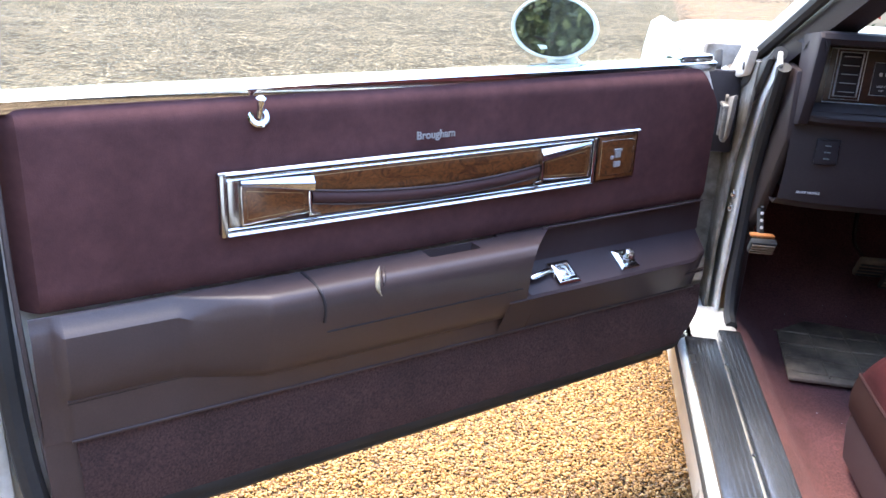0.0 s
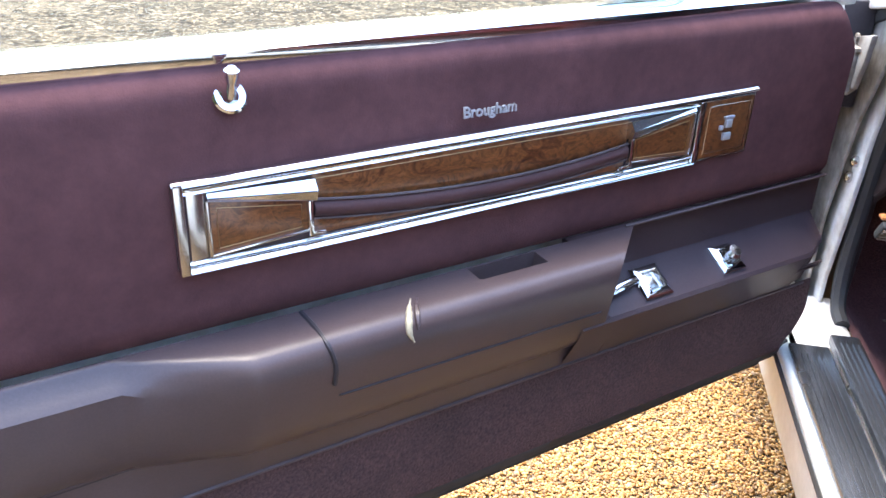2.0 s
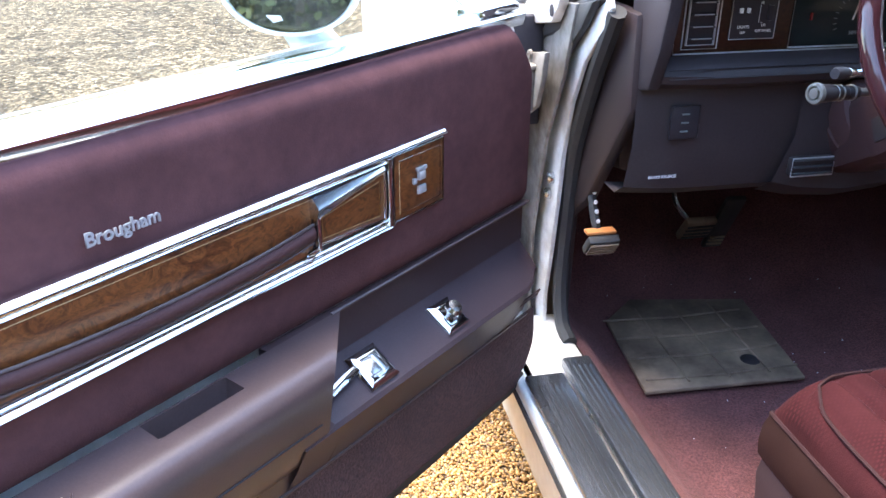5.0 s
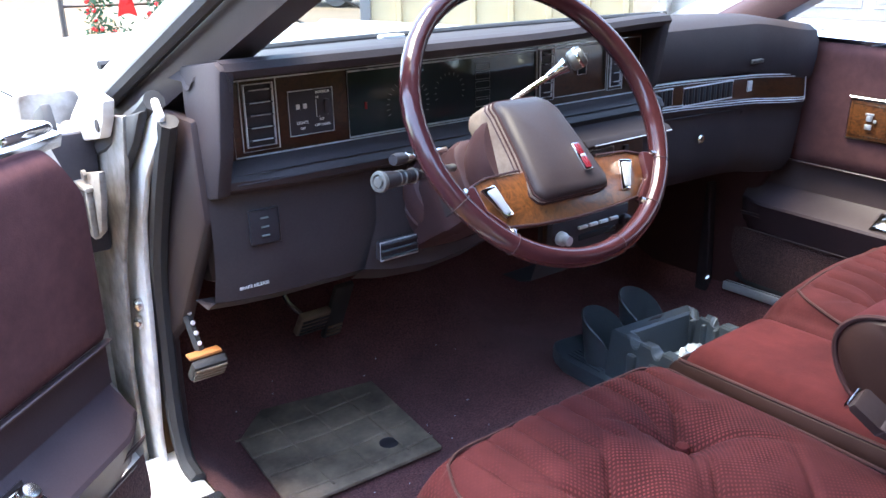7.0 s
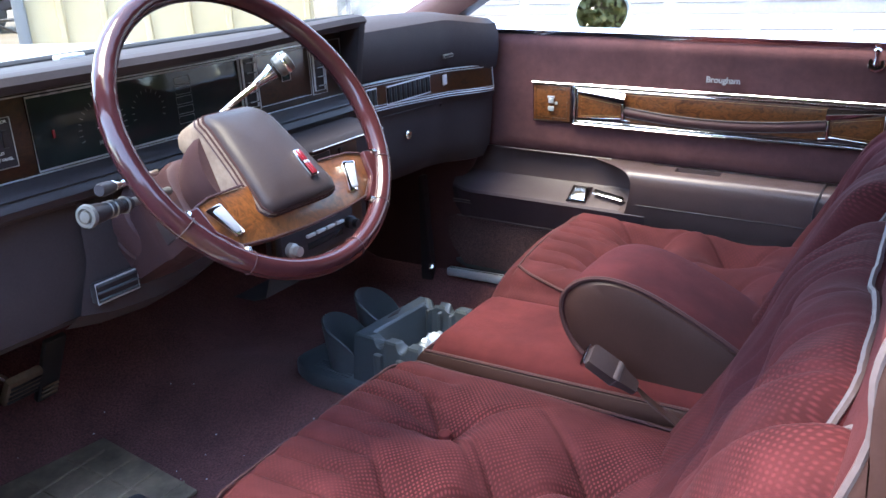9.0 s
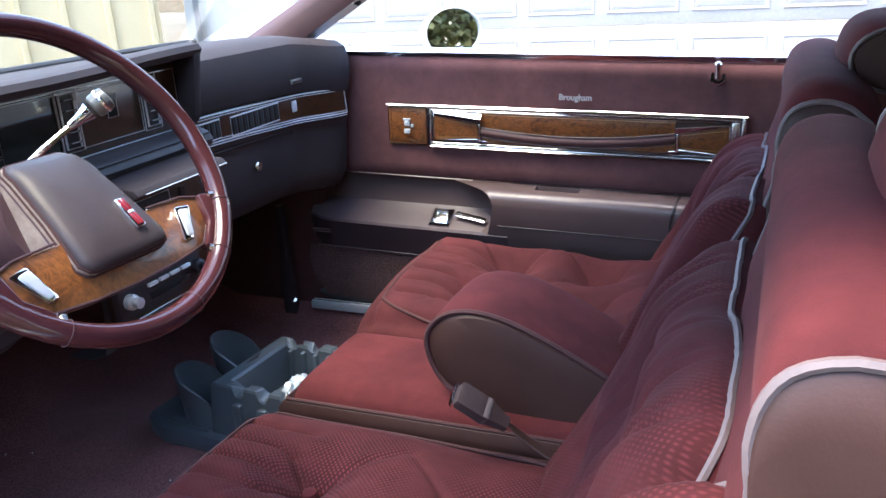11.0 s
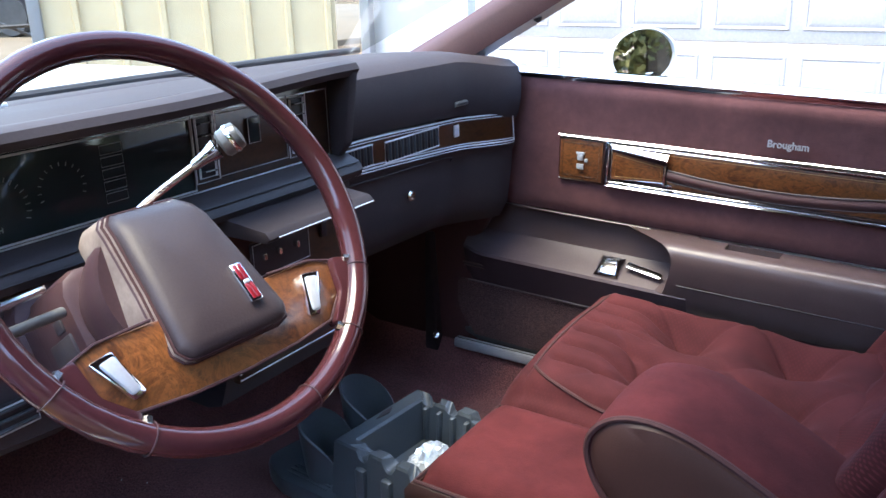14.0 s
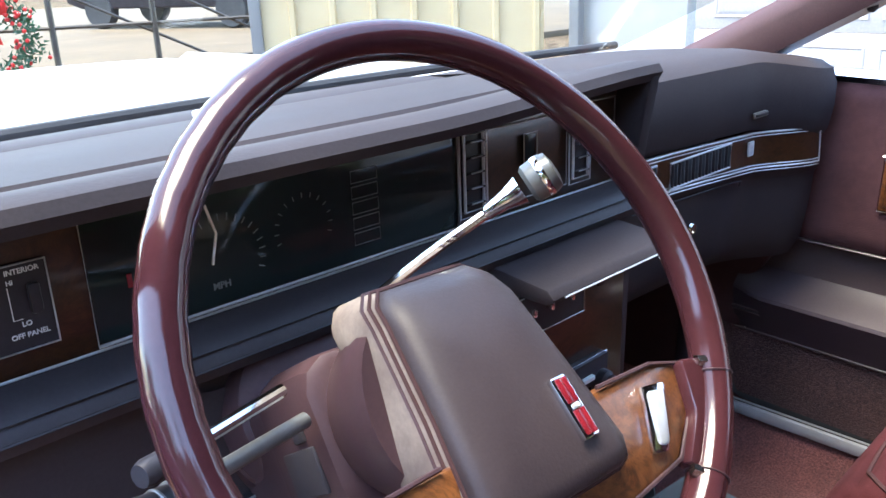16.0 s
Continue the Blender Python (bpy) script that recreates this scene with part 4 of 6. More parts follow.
    # stitched welts below the armrest
    rise = lambda u: step(1.13, 1.225, u) - 0.1 * step(1.225, 1.42, u)
    hug = lambda u: 0.036 - (0.015 * step(0.54, 0.66, u) + 0.004 * step(1.13, 1.25, u) + 0.002)
    along = [u for u in us if 0.1 < u < 1.415]
    for k in range(2):
        part("welt", tube([P(u, hug(u) - 0.004 * k, 0.547 + 0.029 * rise(u) + 0.011 * (1 - step(0.54, 0.66, u)) - 0.0085 * k) for u in along], 0.0022, 5), DOOR_VINYL, d)
    part("stitching", tube([P(u, hug(u) - 0.0015, 0.5425 + 0.029 * rise(u) + 0.011 * (1 - step(0.54, 0.66, u))) for u in along], 0.0009, 5), DARK, d, "dark thread between the welts")
    part("welt", tube([P(u, 0.0115, 0.506) for u in along], 0.0026, 5), DOOR_VINYL, d)
    part("recess_welt", tube([P(u, 0.001, 0.7035) for u in along if u < 0.56], 0.0022, 5), DOOR_VINYL, d)
    part("lower_margin", grid_shell(4, 8, lambda a, b: P(1.395 + 0.050 * a, 0.004 - 0.006 * a * a, 0.508 - 0.145 * b)), DOOR_VINYL, d, "vinyl margin beside the carpet")
    # carpet at the foot
    def foot(a, b):
        z = 0.505 - 0.140 * b
        e0 = edge(z) + 0.02 * step(0.40, 0.365, z)
        return P(e0 + (back(z) - 0.038 - e0) * a, 0.006 + 0.004 * math.sin(math.pi * b), z)
    part("lower_carpet", grid_shell(60, 8, foot), DOOR_CARPET, d, "dark burgundy carpet strip")
    part("bottom_edge", prism([(0.10, 0.366), (0.14, 0.352), (1.40, 0.345), (1.45, 0.37), (1.45, 0.380), (0.10, 0.380)], s * -0.02, s * 0.006, "xz", 0.004), BLACK, d, "dark lower edge")
    # sheet metal, outer skin and rear seal
    def skin(a, b):
        u, z = 0.06 + 1.45 * a, 0.30 + 0.69 * b
        return P(u, -0.135 + 0.03 * abs(b - 0.55) ** 1.6 * 2 - 0.02 * step(0.62, 0.66, b) * 0.3, z)
    part("outer_skin", grid_shell(24, 16, skin), WHITE, d, "white painted outer skin")
    part("rear_edge", box(P(1.50, -0.085, 0.64), (0.02, 0.10, 0.66), 0.006), JAMB, d, "white painted door end")
    part("rear_seal", tube([P(1.478, -0.02, 0.98), P(1.478, -0.02, 0.62), P(1.465, -0.02, 0.42), P(1.44, -0.02, 0.352), P(1.38, -0.02, 0.336), P(0.16, -0.02, 0.345)], 0.017, 8, smooth=4), BLACK, d, "black rubber door seal")
    part("panel_lip", tube([P(1.457, -0.006, 0.98), P(1.455, -0.006, 0.70), P(1.44, -0.006, 0.42), P(1.42, -0.006, 0.36)], 0.004, 6, smooth=4), PIPING, d)
    # belt molding and glass
    part("belt_molding", prism([(-0.018, 0.978), (-0.012, 0.996), (-0.04, 1.004), (-0.075, 1.002), (-0.075, 0.98)], 0.115, 1.47, "yz", 0.002, m=Matrix.Scale(s, 4, (0, 1, 0))), CHROME, d, "bright chrome belt molding")
    part("sill_cap", box(P(0.16, -0.05, 1.0), (0.10, 0.05, 0.022), 0.008), CHROME, d)
    if opened:
        pane = part("glass", prism([(0.155, 0.985), (0.30, 1.23), (0.60, 1.34), (1.62, 1.32), (1.58, 0.985)], s * -0.052, s * -0.048, "xz"), DOOR_GLASS, d, "dusty raised side window")
        pane.visible_shadow = False
    # lock button in a chrome ferrule
    part("lock_ferrule", lathe([(0.0155, 0.0), (0.0175, 0.002), (0.0150, 0.0045), (0.0085, 0.0035), (0.008, 0.0)], 20, m=axis_to(P(1.109, -0.003, 0.956), P(1.109, 0.85, 1.40))), CHROME, d, "round chrome lock ferrule")
    part("lock_button", lathe([(0.0045, 0.0), (0.0045, 0.016), (0.007, 0.022), (0.0075, 0.030), (0.004, 0.033)], 14, m=axis_to(P(1.109, 0.002, 0.956), P(1.109, 0.10, 1.30))), CHROME, d, "chrome lock button")
    trim(d, P, s)
    # inside handle on a bright plate, and the mirror control
    plate = lambda u: pose(*P(u, 0.0215, 0.6135), -s * 32)
    hp = part("handle_plate", plate_frame(0.027), CHROME, d, "square chrome plate", m=plate(0.512 if opened else 0.480))
    lever = pose(0.026 if opened else 0.038, -s * 0.008, 0.0, 0, 0, s * 10) @ Matrix.Diagonal((1.0 if opened else 1.38, 1.0 if opened else 1.2, 1, 1))
    part("handle_well", box((0, 0, 0.0022), (0.022, 0.022, 0.002), 0.0005), WORN_CHROME, hp)
    part("door_handle", prism([(0.0, -0.0065), (0.056, -0.006), (0.060, -0.004), (0.060, 0.004), (0.056, 0.006), (0.0, 0.0065)], 0.006, 0.0105, "xy", 0.0012), CHROME, hp, "chrome pull lever", m=lever)
    part("lever_groove", box((0.030, 0, 0.0106), (0.048, 0.0016, 0.0008), 0.0002, m=lever), DARK, hp)
    if opened:
        sp = part("switch_plate", plate_frame(0.025), CHROME, d, "small chrome control plate", m=plate(0.350))
        part("knob", lathe([(0.006, 0.0), (0.006, 0.007), (0.0125, 0.010), (0.0135, 0.016), (0.010, 0.021), (0.002, 0.022)], 18), WORN_CHROME, sp, "round bright joystick knob", m=pose(-0.002, 0, 0.002))
    # exterior mirror on its stalk, glass turned to the driver
    eye = Vector(P(0.430, -0.165, 1.055) if opened else P(0.430, -0.200, 1.022))
    turn = axis_to(eye, eye + Vector(P(0.86, 0.46 if opened else 0.54, 0.09)))
    part("wing_mirror", lathe([(0.015, -0.075), (0.05, -0.062), (0.076, -0.030), (0.088, 0.000), (0.087, 0.012), (0.082, 0.013), (0.081, 0.003), (0.001, 0.002)], 32, m=Matrix.Diagonal((1.04, 0.70, 1.0, 1))), WHITE, d, "white sport mirror housing", m=turn)
    part("mirror_glass", lathe([(0.081, 0.004), (0.081, 0.0075), (0.001, 0.0075), (0.001, 0.004)], 32, m=Matrix.Diagonal((1.02, 0.69, 1, 1))), MIRROR, d, "mirror glass", m=turn)
    foot = Vector(P(0.395, -0.135 if opened else -0.15, 0.955))
    top = eye + Vector(P(-0.02, -0.02, -0.035))
    rings = []
    for t in (0, 0.35, 0.7, 1.0):
        c, k = foot.lerp(top, t), 1 - 0.3 * math.sin(math.pi * t * 0.8)
        rings.append([(c.x + 0.055 * k * math.cos(q * 0.628), c.y + 0.030 * k * math.sin(q * 0.628), c.z) for q in range(10)])
    part("mirror_stalk", loft(rings), WHITE, d)
    return d


def half_round(u0, u1, z, h, w, P):
    """A bright strip with a rounded face, highest near its upper edge."""
    prof = [(0.001, -h), (w * 0.80, -h), (w, -0.75 * h), (w * 0.88, -0.2 * h), (w * 0.62, 0.4 * h), (w * 0.25, h), (0.001, h)]
    return loft([[P(u, q, z + k) for q, k in prof] for u in (u0, u1)])


def trim(d, P, s):
    """Chrome-framed wood band with a strap across its middle."""
    front, rear, top, bot = 0.338, 1.176, 0.879, 0.784
    bar = lambda name, o, w0, w1, mat=CHROME, r=0.0015, label="": part(name, prism(o, s * w0, s * w1, "xz", r), mat, d, label)
    part("trim_back", box(P((0.452 + rear) / 2, 0.001, (top + bot) / 2), (rear - 0.452, 0.006, top - bot), 0.001), VINYL, d, "dark band behind the trim")
    for k, (z, h, w) in enumerate(((0.8790, 0.0036, 0.011), (0.8695, 0.0032, 0.008))):
        u0 = front if k == 0 else 0.452
        part("top_molding", half_round(u0, rear, z, h, w, P), CHROME, d, "bright chrome strip")
    for k, (z, h, w) in enumerate(((0.7860, 0.0038, 0.012), (0.7935, 0.0022, 0.009))):
        part("bottom_molding", half_round(0.452, rear - 0.010, z, h, w, P), CHROME, d, "bright chrome strip")
    bar("rear_molding", [(rear - 0.010, bot - 0.002), (rear - 0.010, top), (rear, top), (rear, bot - 0.002)], 0.001, 0.012, WORN_CHROME)
    bar("rear_molding", [(rear - 0.031, bot + 0.012), (rear - 0.031, top - 0.012), (rear - 0.013, top - 0.006), (rear - 0.013, bot + 0.004)], 0.001, 0.006, WORN_CHROME, label="brushed end strip")
    bar("front_molding", [(0.447, bot), (0.447, top - 0.006), (0.457, top - 0.006), (0.457, bot)], 0.001, 0.012)
    # wood cartouches at both ends, tapering inwards under a bright wedge
    for u0, u1 in ((rear - 0.033, 1.036), (0.462, 0.579)):
        o = [(u0, 0.797), (u0, 0.857), (u1, 0.839), (u1, 0.804)]
        bar("end_panel", o, 0.003, 0.0075, WOOD, 0.001, "burl wood inlay")
        k = 1 if u0 > u1 else -1
        tip = u1 - k * 0.006
        wedge = [[P(u0, w, z) for w, z in ((0.002, 0.8650), (0.008, 0.8655), (0.0105, 0.8610), (0.008, 0.8565), (0.002, 0.8565))],
                 [P(tip, w, z) for w, z in ((0.002, 0.8640), (0.012, 0.8630), (0.0200, 0.8520), (0.016, 0.8400), (0.002, 0.8380))]]
        part("end_wedge", loft(wedge), CHROME, d, "bright chrome wedge over the inlay", angle=15)
        part("wedge_line", tube([P(u0, 0.0108, 0.861), P(tip, 0.0203, 0.852)], 0.0008, 4), DARK, d)
        bar("end_frame", [(u0, 0.7955), (u1, 0.8025), (u1, 0.8060), (u0, 0.7990)], 0.004, 0.0095)
        bar("end_frame", [(u1 - 0.0028, 0.799), (u1 - 0.0028, 0.840), (u1 + 0.0028, 0.840), (u1 + 0.0028, 0.799)], 0.004, 0.014)
        bar("end_frame", [(u1, 0.7985), (u1, 0.8035), (u1 - k * 0.018, 0.8020), (u1 - k * 0.018, 0.7975)], 0.004, 0.0120)
        bar("end_frame", [(u0 - 0.002, 0.796), (u0 - 0.002, 0.858), (u0 + 0.002, 0.858), (u0 + 0.002, 0.796)], 0.004, 0.0095, WORN_CHROME)
        # fine gold line round the inlay
        c = ((u0 + u1) / 2, 0.825)
        ring = [P(c[0] + (u - c[0]) * 0.84, 0.0078, c[1] + (z - c[1]) * 0.74) for u, z in o]
        part("inlay_line", tube(ring, 0.0006, 4, closed=True), GOLD, d)
    # long wood inlays above and below the sagging strap
    us = [0.584 + 0.447 * i / 24 for i in range(25)]
    high = lambda u: 0.840 - 0.007 * (1.033 - u) / 0.44 - 0.0165 * (1 - ((u - 0.81) / 0.228) ** 2)
    low = lambda u: high(u) - 0.0225
    bar("wood_inlay", [(u, 0.8655) for u in us] + [(u, high(u) - 0.002) for u in reversed(us)], 0.002, 0.0055, WOOD, 0.0006, "burl wood inlay")
    bar("wood_inlay", [(u, 0.7965) for u in us] + [(u, max(0.798, low(u) + 0.002)) for u in reversed(us)], 0.002, 0.0055, WOOD, 0.0006, "burl wood inlay")
    part("inlay_line", tube([P(u, 0.0058, 0.8605) for u in us], 0.0005, 4), GOLD, d)
    part("pull_strap", loft([[P(u, 0.0062 + 0.0075 * math.sin(math.pi * k / 6), high(u) + (low(u) - high(u)) * k / 6) for k in range(7)] for u in us], closed=False), PILLAR_VINYL, d, "burgundy vinyl pull strap")
    part("strap_piping", tube([P(u, 0.0095, high(u)) for u in us], 0.0017, 6), PIPING, d)
    part("strap_piping", tube([P(u, 0.0085, low(u)) for u in us], 0.0010, 6), PIPING, d)
    # separate square plate with an emblem at the front end
    bar("emblem_plate", [(front + 0.004, bot + 0.002), (front + 0.004, 0.870), (0.440, 0.870), (0.440, bot + 0.002)], 0.001, 0.006, WOOD, 0.001, "square burl wood plate")
    o = [(front + 0.002, bot), (front + 0.002, 0.871), (0.442, 0.871), (0.442, bot)]
    part("plate_line", tube([P(u, 0.005, z) for u, z in o], 0.0014, 5, closed=True), WORN_CHROME, d)
    part("plate_line", tube([P(0.389 + (u - 0.389) * 0.82, 0.0068, 0.828 + (z - 0.828) * 0.8) for u, z in o], 0.0006, 4, closed=True), WORN_CHROME, d)
    e = box(P(0.391, 0.009, 0.843), (0.020, 0.004, 0.005), 0.001)
    box(P(0.391, 0.009, 0.834), (0.013, 0.005, 0.012), 0.001, bm=e)
    box(P(0.391, 0.009, 0.815), (0.016, 0.004, 0.011), 0.001, bm=e)
    box(P(0.405, 0.009, 0.829), (0.007, 0.004, 0.007), 0.001, bm=e)
    part("emblem", e, BRIGHT, d, "small chrome crest emblem")
    # script above the band, reading from the cabin
    face = pose(*P(0.807, 0.0055, 0.9065), 90, 0, 180) if s > 0 else pose(*P(0.807, 0.0055, 0.9065), 90, 0, 0)
    lettering("script_badge", "Brougham", 0.0183, BADGE, d, face, 0.0010, "chrome Brougham script")


car_door(DOOR_L, 1, "open driver's door with burgundy velour, vinyl armrest, chrome and burl wood", True)
car_door(DOOR_R, -1, "closed passenger door with burgundy velour, vinyl armrest and burl wood", False)


# ---- dashboard ----
def dashboard():
    d = thing("dashboard", "burgundy padded dashboard with dark instrument cluster and wood trim", "dashboard")
    # driver's side hood over the instruments
    top = [(0.578, 1.010), (0.566, 1.024), (0.53, 1.036), (0.47, 1.044), (0.43, 1.045), (0.416, 1.041), (0.402, 1.049), (0.37, 1.055), (0.25, 1.065), (0.19, 1.066), (0.18, 1.056), (0.17, 1.056), (0.155, 1.068), (0.12, 1.079), (0.09, 1.082), (0.074, 1.079), (0.068, 1.070), (0.074, 1.060), (0.11, 1.054), (0.145, 1.052)]
    bow = lambda x: 0.05 * (1 - (x / 0.72) ** 2)
    def hood_ring(x, k=0.0):
        out = []
        for y, z in top:
            f = min(1, max(0, (y - 0.12) / 0.44)) if y < 0.57 else 1.0
            out.append((x + (0.012 * k if y < 0.15 else 0), y + bow(x) * f + 0.026 * step(-0.25, 0.15, x) * step(0.22, 0.12, y), z - 0.012 * k + 0.006 * step(-0.25, 0.15, x) * step(0.25, 0.12, y)))
        return out
    xs = [-0.735 + 0.885 * i / 30 for i in range(31)]
    part("hood_pad", loft([hood_ring(-0.745, 1.5)] + [hood_ring(x) for x in xs], closed=False), DASH_VINYL, d, "padded upper hood")
    # right-hand pad, rolling down to the vents and round to the door
    rolled = [(0.578, 1.010), (0.55, 1.028), (0.47, 1.044), (0.37, 1.055), (0.30, 1.060), (0.22, 1.064), (0.185, 1.058), (0.167, 1.045), (0.160, 1.02), (0.160, 0.985), (0.166, 0.955), (0.172, 0.945)]
    def pad_ring(x):
        w = step(0.53, 0.69, x)
        out = []
        for y, z in rolled:
            f = min(1, max(0, (y - 0.16) / 0.40))
            out.append((x, y + bow(x) * f - 0.055 * w * (1 - f), z - 0.020 * w - 0.035 * step(0.66, 0.72, x) * f - 0.03 * step(0.15, 0.7, x) * (1 if z < 0.96 else 0.3) * 0.4))
        return out
    xs = [0.150 + 0.545 * i / 24 for i in range(25)]
    part("passenger_pad", loft([pad_ring(x) for x in xs], closed=False), DASH_VINYL, d, "rounded padded passenger side")
    # cheek where the hood ends
    part("hood_cheek", prism([(0.096, 1.074), (0.110, 1.086), (0.20, 1.069), (0.20, 0.93), (0.140, 0.93), (0.115, 0.96)], 0.130, 0.150, "yz", 0.004), DASH_VINYL, d)
    part("hood_cheek", prism([(0.068, 1.072), (0.085, 1.081), (0.20, 1.066), (0.20, 0.88), (0.12, 0.90), (0.095, 0.96)], -0.742, -0.722, "yz", 0.004), DASH_VINYL, d)
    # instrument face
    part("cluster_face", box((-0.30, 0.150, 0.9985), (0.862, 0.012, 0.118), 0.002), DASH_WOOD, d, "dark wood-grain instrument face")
    part("cluster_lens", box((-0.335, 0.1425, 0.9985), (0.372, 0.004, 0.098), 0.001), LENS, d, "dark glossy instrument lens")
    line = lambda name, pts, r=0.0011, mat=BRIGHT: part(name, tube(pts, r, 5, closed=True), mat, d)
    rect = lambda x0, x1, z0, z1, y: [(x0, y, z0), (x1, y, z0), (x1, y, z1), (x0, y, z1)]
    line("bright_line", rect(-0.522, -0.148, 0.9485, 1.0435, 0.139), 0.0014)
    line("bright_line", rect(-0.700, 0.122, 0.9445, 1.0470, 0.141), 0.0012, BRIGHT)
    line("bright_line", rect(-0.104, 0.028, 0.958, 1.042, 0.140), 0.0008, BRIGHT)
    # dial marks, faint behind the lens
    def dial(x, z, r, a0, a1, n):
        bm = bmesh.new()
        for i in range(n):
            a = radians(a0 + (a1 - a0) * i / (n - 1))
            tube([(x + r * 0.86 * math.cos(a), 0.1398, z + r * 0.86 * math.sin(a)), (x + r * math.cos(a), 0.1398, z + r * math.sin(a))], 0.0005, 4, bm=bm)
        part("dial_marks", bm, DIAL, d)
    dial(-0.415, 0.985, 0.040, 200, -20, 19)
    dial(-0.335, 0.995, 0.030, 200, -20, 13)
    part("needle", tube([(-0.425, 0.1395, 1.035), (-0.418, 0.1395, 1.01), (-0.424, 0.1395, 0.985)], 0.0012, 5), PRINT, d, "pale speedometer needle")
    lettering("dial_text", "MPH", 0.008, DIAL, d, pose(-0.418, 0.1398, 0.966, 90), 0.0003)
    part("gear_flag", box((-0.492, 0.139, 0.992), (0.004, 0.002, 0.011), 0.0005), RED, d, "small red indicator flag")
    for k in range(5):
        line("warning_lamp", rect(-0.282, -0.252, 1.022 - k * 0.0145, 1.033 - k * 0.0145, 0.1395), 0.0005, DIAL)
    # vents in bright frames
    def vent(x0, x1, z0, z1, y, slats, upright=False):
        v = part("vent", box(((x0 + x1) / 2, y + 0.004, (z0 + z1) / 2), (x1 - x0, 0.004, z1 - z0), 0.001), DARK, d, "black air vent in a bright frame")
        part("vent_frame", tube(rect(x0, x1, z0, z1, y), 0.0018, 6, closed=True), BRIGHT, v)
        if not upright:
            part("vent_frame", tube(rect(x0 - 0.006, x1 + 0.006, z0 - 0.006, z1 + 0.006, y + 0.001), 0.0011, 5, closed=True), BRIGHT, v)
        for i in range(slats):
            if upright:
                x = x0 + (x1 - x0) * (i + 0.5) / slats
                part("slat", box((x, y + 0.001, (z0 + z1) / 2), (0.0024, 0.008, z1 - z0 - 0.004), 0.0004), CONSOLE if i % 2 else DARK, v)
            else:
                z = z0 + (z1 - z0) * (i + 0.5) / slats
                part("slat", box(((x0 + x1) / 2, y + 0.001, z), (x1 - x0 - 0.003, 0.010, 0.0018), 0.0005), DARK, v)
                part("slat_edge", tube([(x0 + 0.006, y - 0.0045, z + 0.001), (x1 - 0.006, y - 0.0045, z + 0.001)], 0.0009, 4), BRIGHT, v)
    vent(-0.682, -0.640, 0.957, 1.041, 0.140, 5)
    vent(-0.140, -0.112, 0.962, 1.042, 0.138, 5)
    vent(0.038, 0.066, 0.962, 1.042, 0.138, 5)
    # lighting switch panel
    part("switch_panel", box((-0.582, 0.1425, 0.994), (0.070, 0.004, 0.062), 0.001), DARK, d, "black headlamp switch panel")
    line("bright_line", rect(-0.617, -0.547, 0.963, 1.025, 0.140), 0.0009, BRIGHT)
    for txt, x, z, h in (("LIGHTS", -0.597, 0.980, 0.0055), ("OFF", -0.597, 0.972, 0.0045), ("INTERIOR", -0.563, 1.020, 0.0050), ("HI", -0.572, 1.013, 0.0045), ("LO", -0.566, 0.982, 0.0050), ("OFF PANEL", -0.565, 0.974, 0.0050)):
        lettering("switch_text", txt, h * 1.02, PRINT, d, pose(x, 0.1398, z, 90), 0.0003)
    part("switch_mark", tube([(-0.574, 0.1398, 1.010), (-0.574, 0.1398, 0.986), (-0.568, 0.1398, 0.986)], 0.0005, 4), PRINT, d)
    for x in (-0.603, -0.592):
        part("switch_mark", box((x, 0.1395, 1.003), (0.006, 0.002, 0.007), 0.001), PRINT, d)
    part("dimmer_wheel", box((-0.558, 0.139, 0.999), (0.008, 0.006, 0.022), 0.002), DARK, d)
    # clock window between the middle vents
    part("clock_window", box((-0.035, 0.142, 1.010), (0.020, 0.004, 0.034), 0.001), LENS, d)
    line("bright_line", rect(-0.046, -0.024, 0.992, 1.028, 0.140), 0.0008)
    # lower roll and knee panels
    roll = [(0.148, 0.944), (0.128, 0.940), (0.108, 0.932), (0.100, 0.920), (0.105, 0.908), (0.122, 0.902), (0.130, 0.896), (0.132, 0.80), (0.150, 0.735), (0.180, 0.715), (0.230, 0.715)]
    part("knee_panel", loft([[(x, y + 0.02 * step(-0.66, -0.74, x), z) for y, z in roll] for x in [-0.742 + 0.05 * i for i in range(13)]], closed=False), KNEE, d, "dark lower panel below the instruments")
    part("centre_panel", loft([[(x, y, z) for y, z in roll[:7] + [(0.135, 0.66), (0.15, 0.62), (0.18, 0.61), (0.23, 0.61)]] for x in [-0.142 + 0.042 * i for i in range(8)]], closed=False), KNEE, d)
    for z in (0.931, 0.9185):
        part("roll_line", tube([(x, 0.101 + (0.004 if z > 0.925 else -0.001), z) for x in (-0.72, -0.3, 0.15)], 0.0012, 5), DARK, d)
    # brake release and fuse cover
    part("fuse_cover", box((-0.674, 0.131, 0.847), (0.044, 0.006, 0.050), 0.002), DARK, d, "square dark panel with a slider")
    line("cover_line", rect(-0.696, -0.652, 0.822, 0.872, 0.127), 0.0007, DARK)
    for k in range(3):
        part("slider_mark", box((-0.674, 0.127, 0.860 - k * 0.013), (0.012, 0.002, 0.0025), 0.0005), DIAL, d)
    lettering("release_text", "BRAKE RELEASE", 0.0065, PRINT, d, pose(-0.690, 0.146, 0.757, 90, 0, 0), 0.0004)
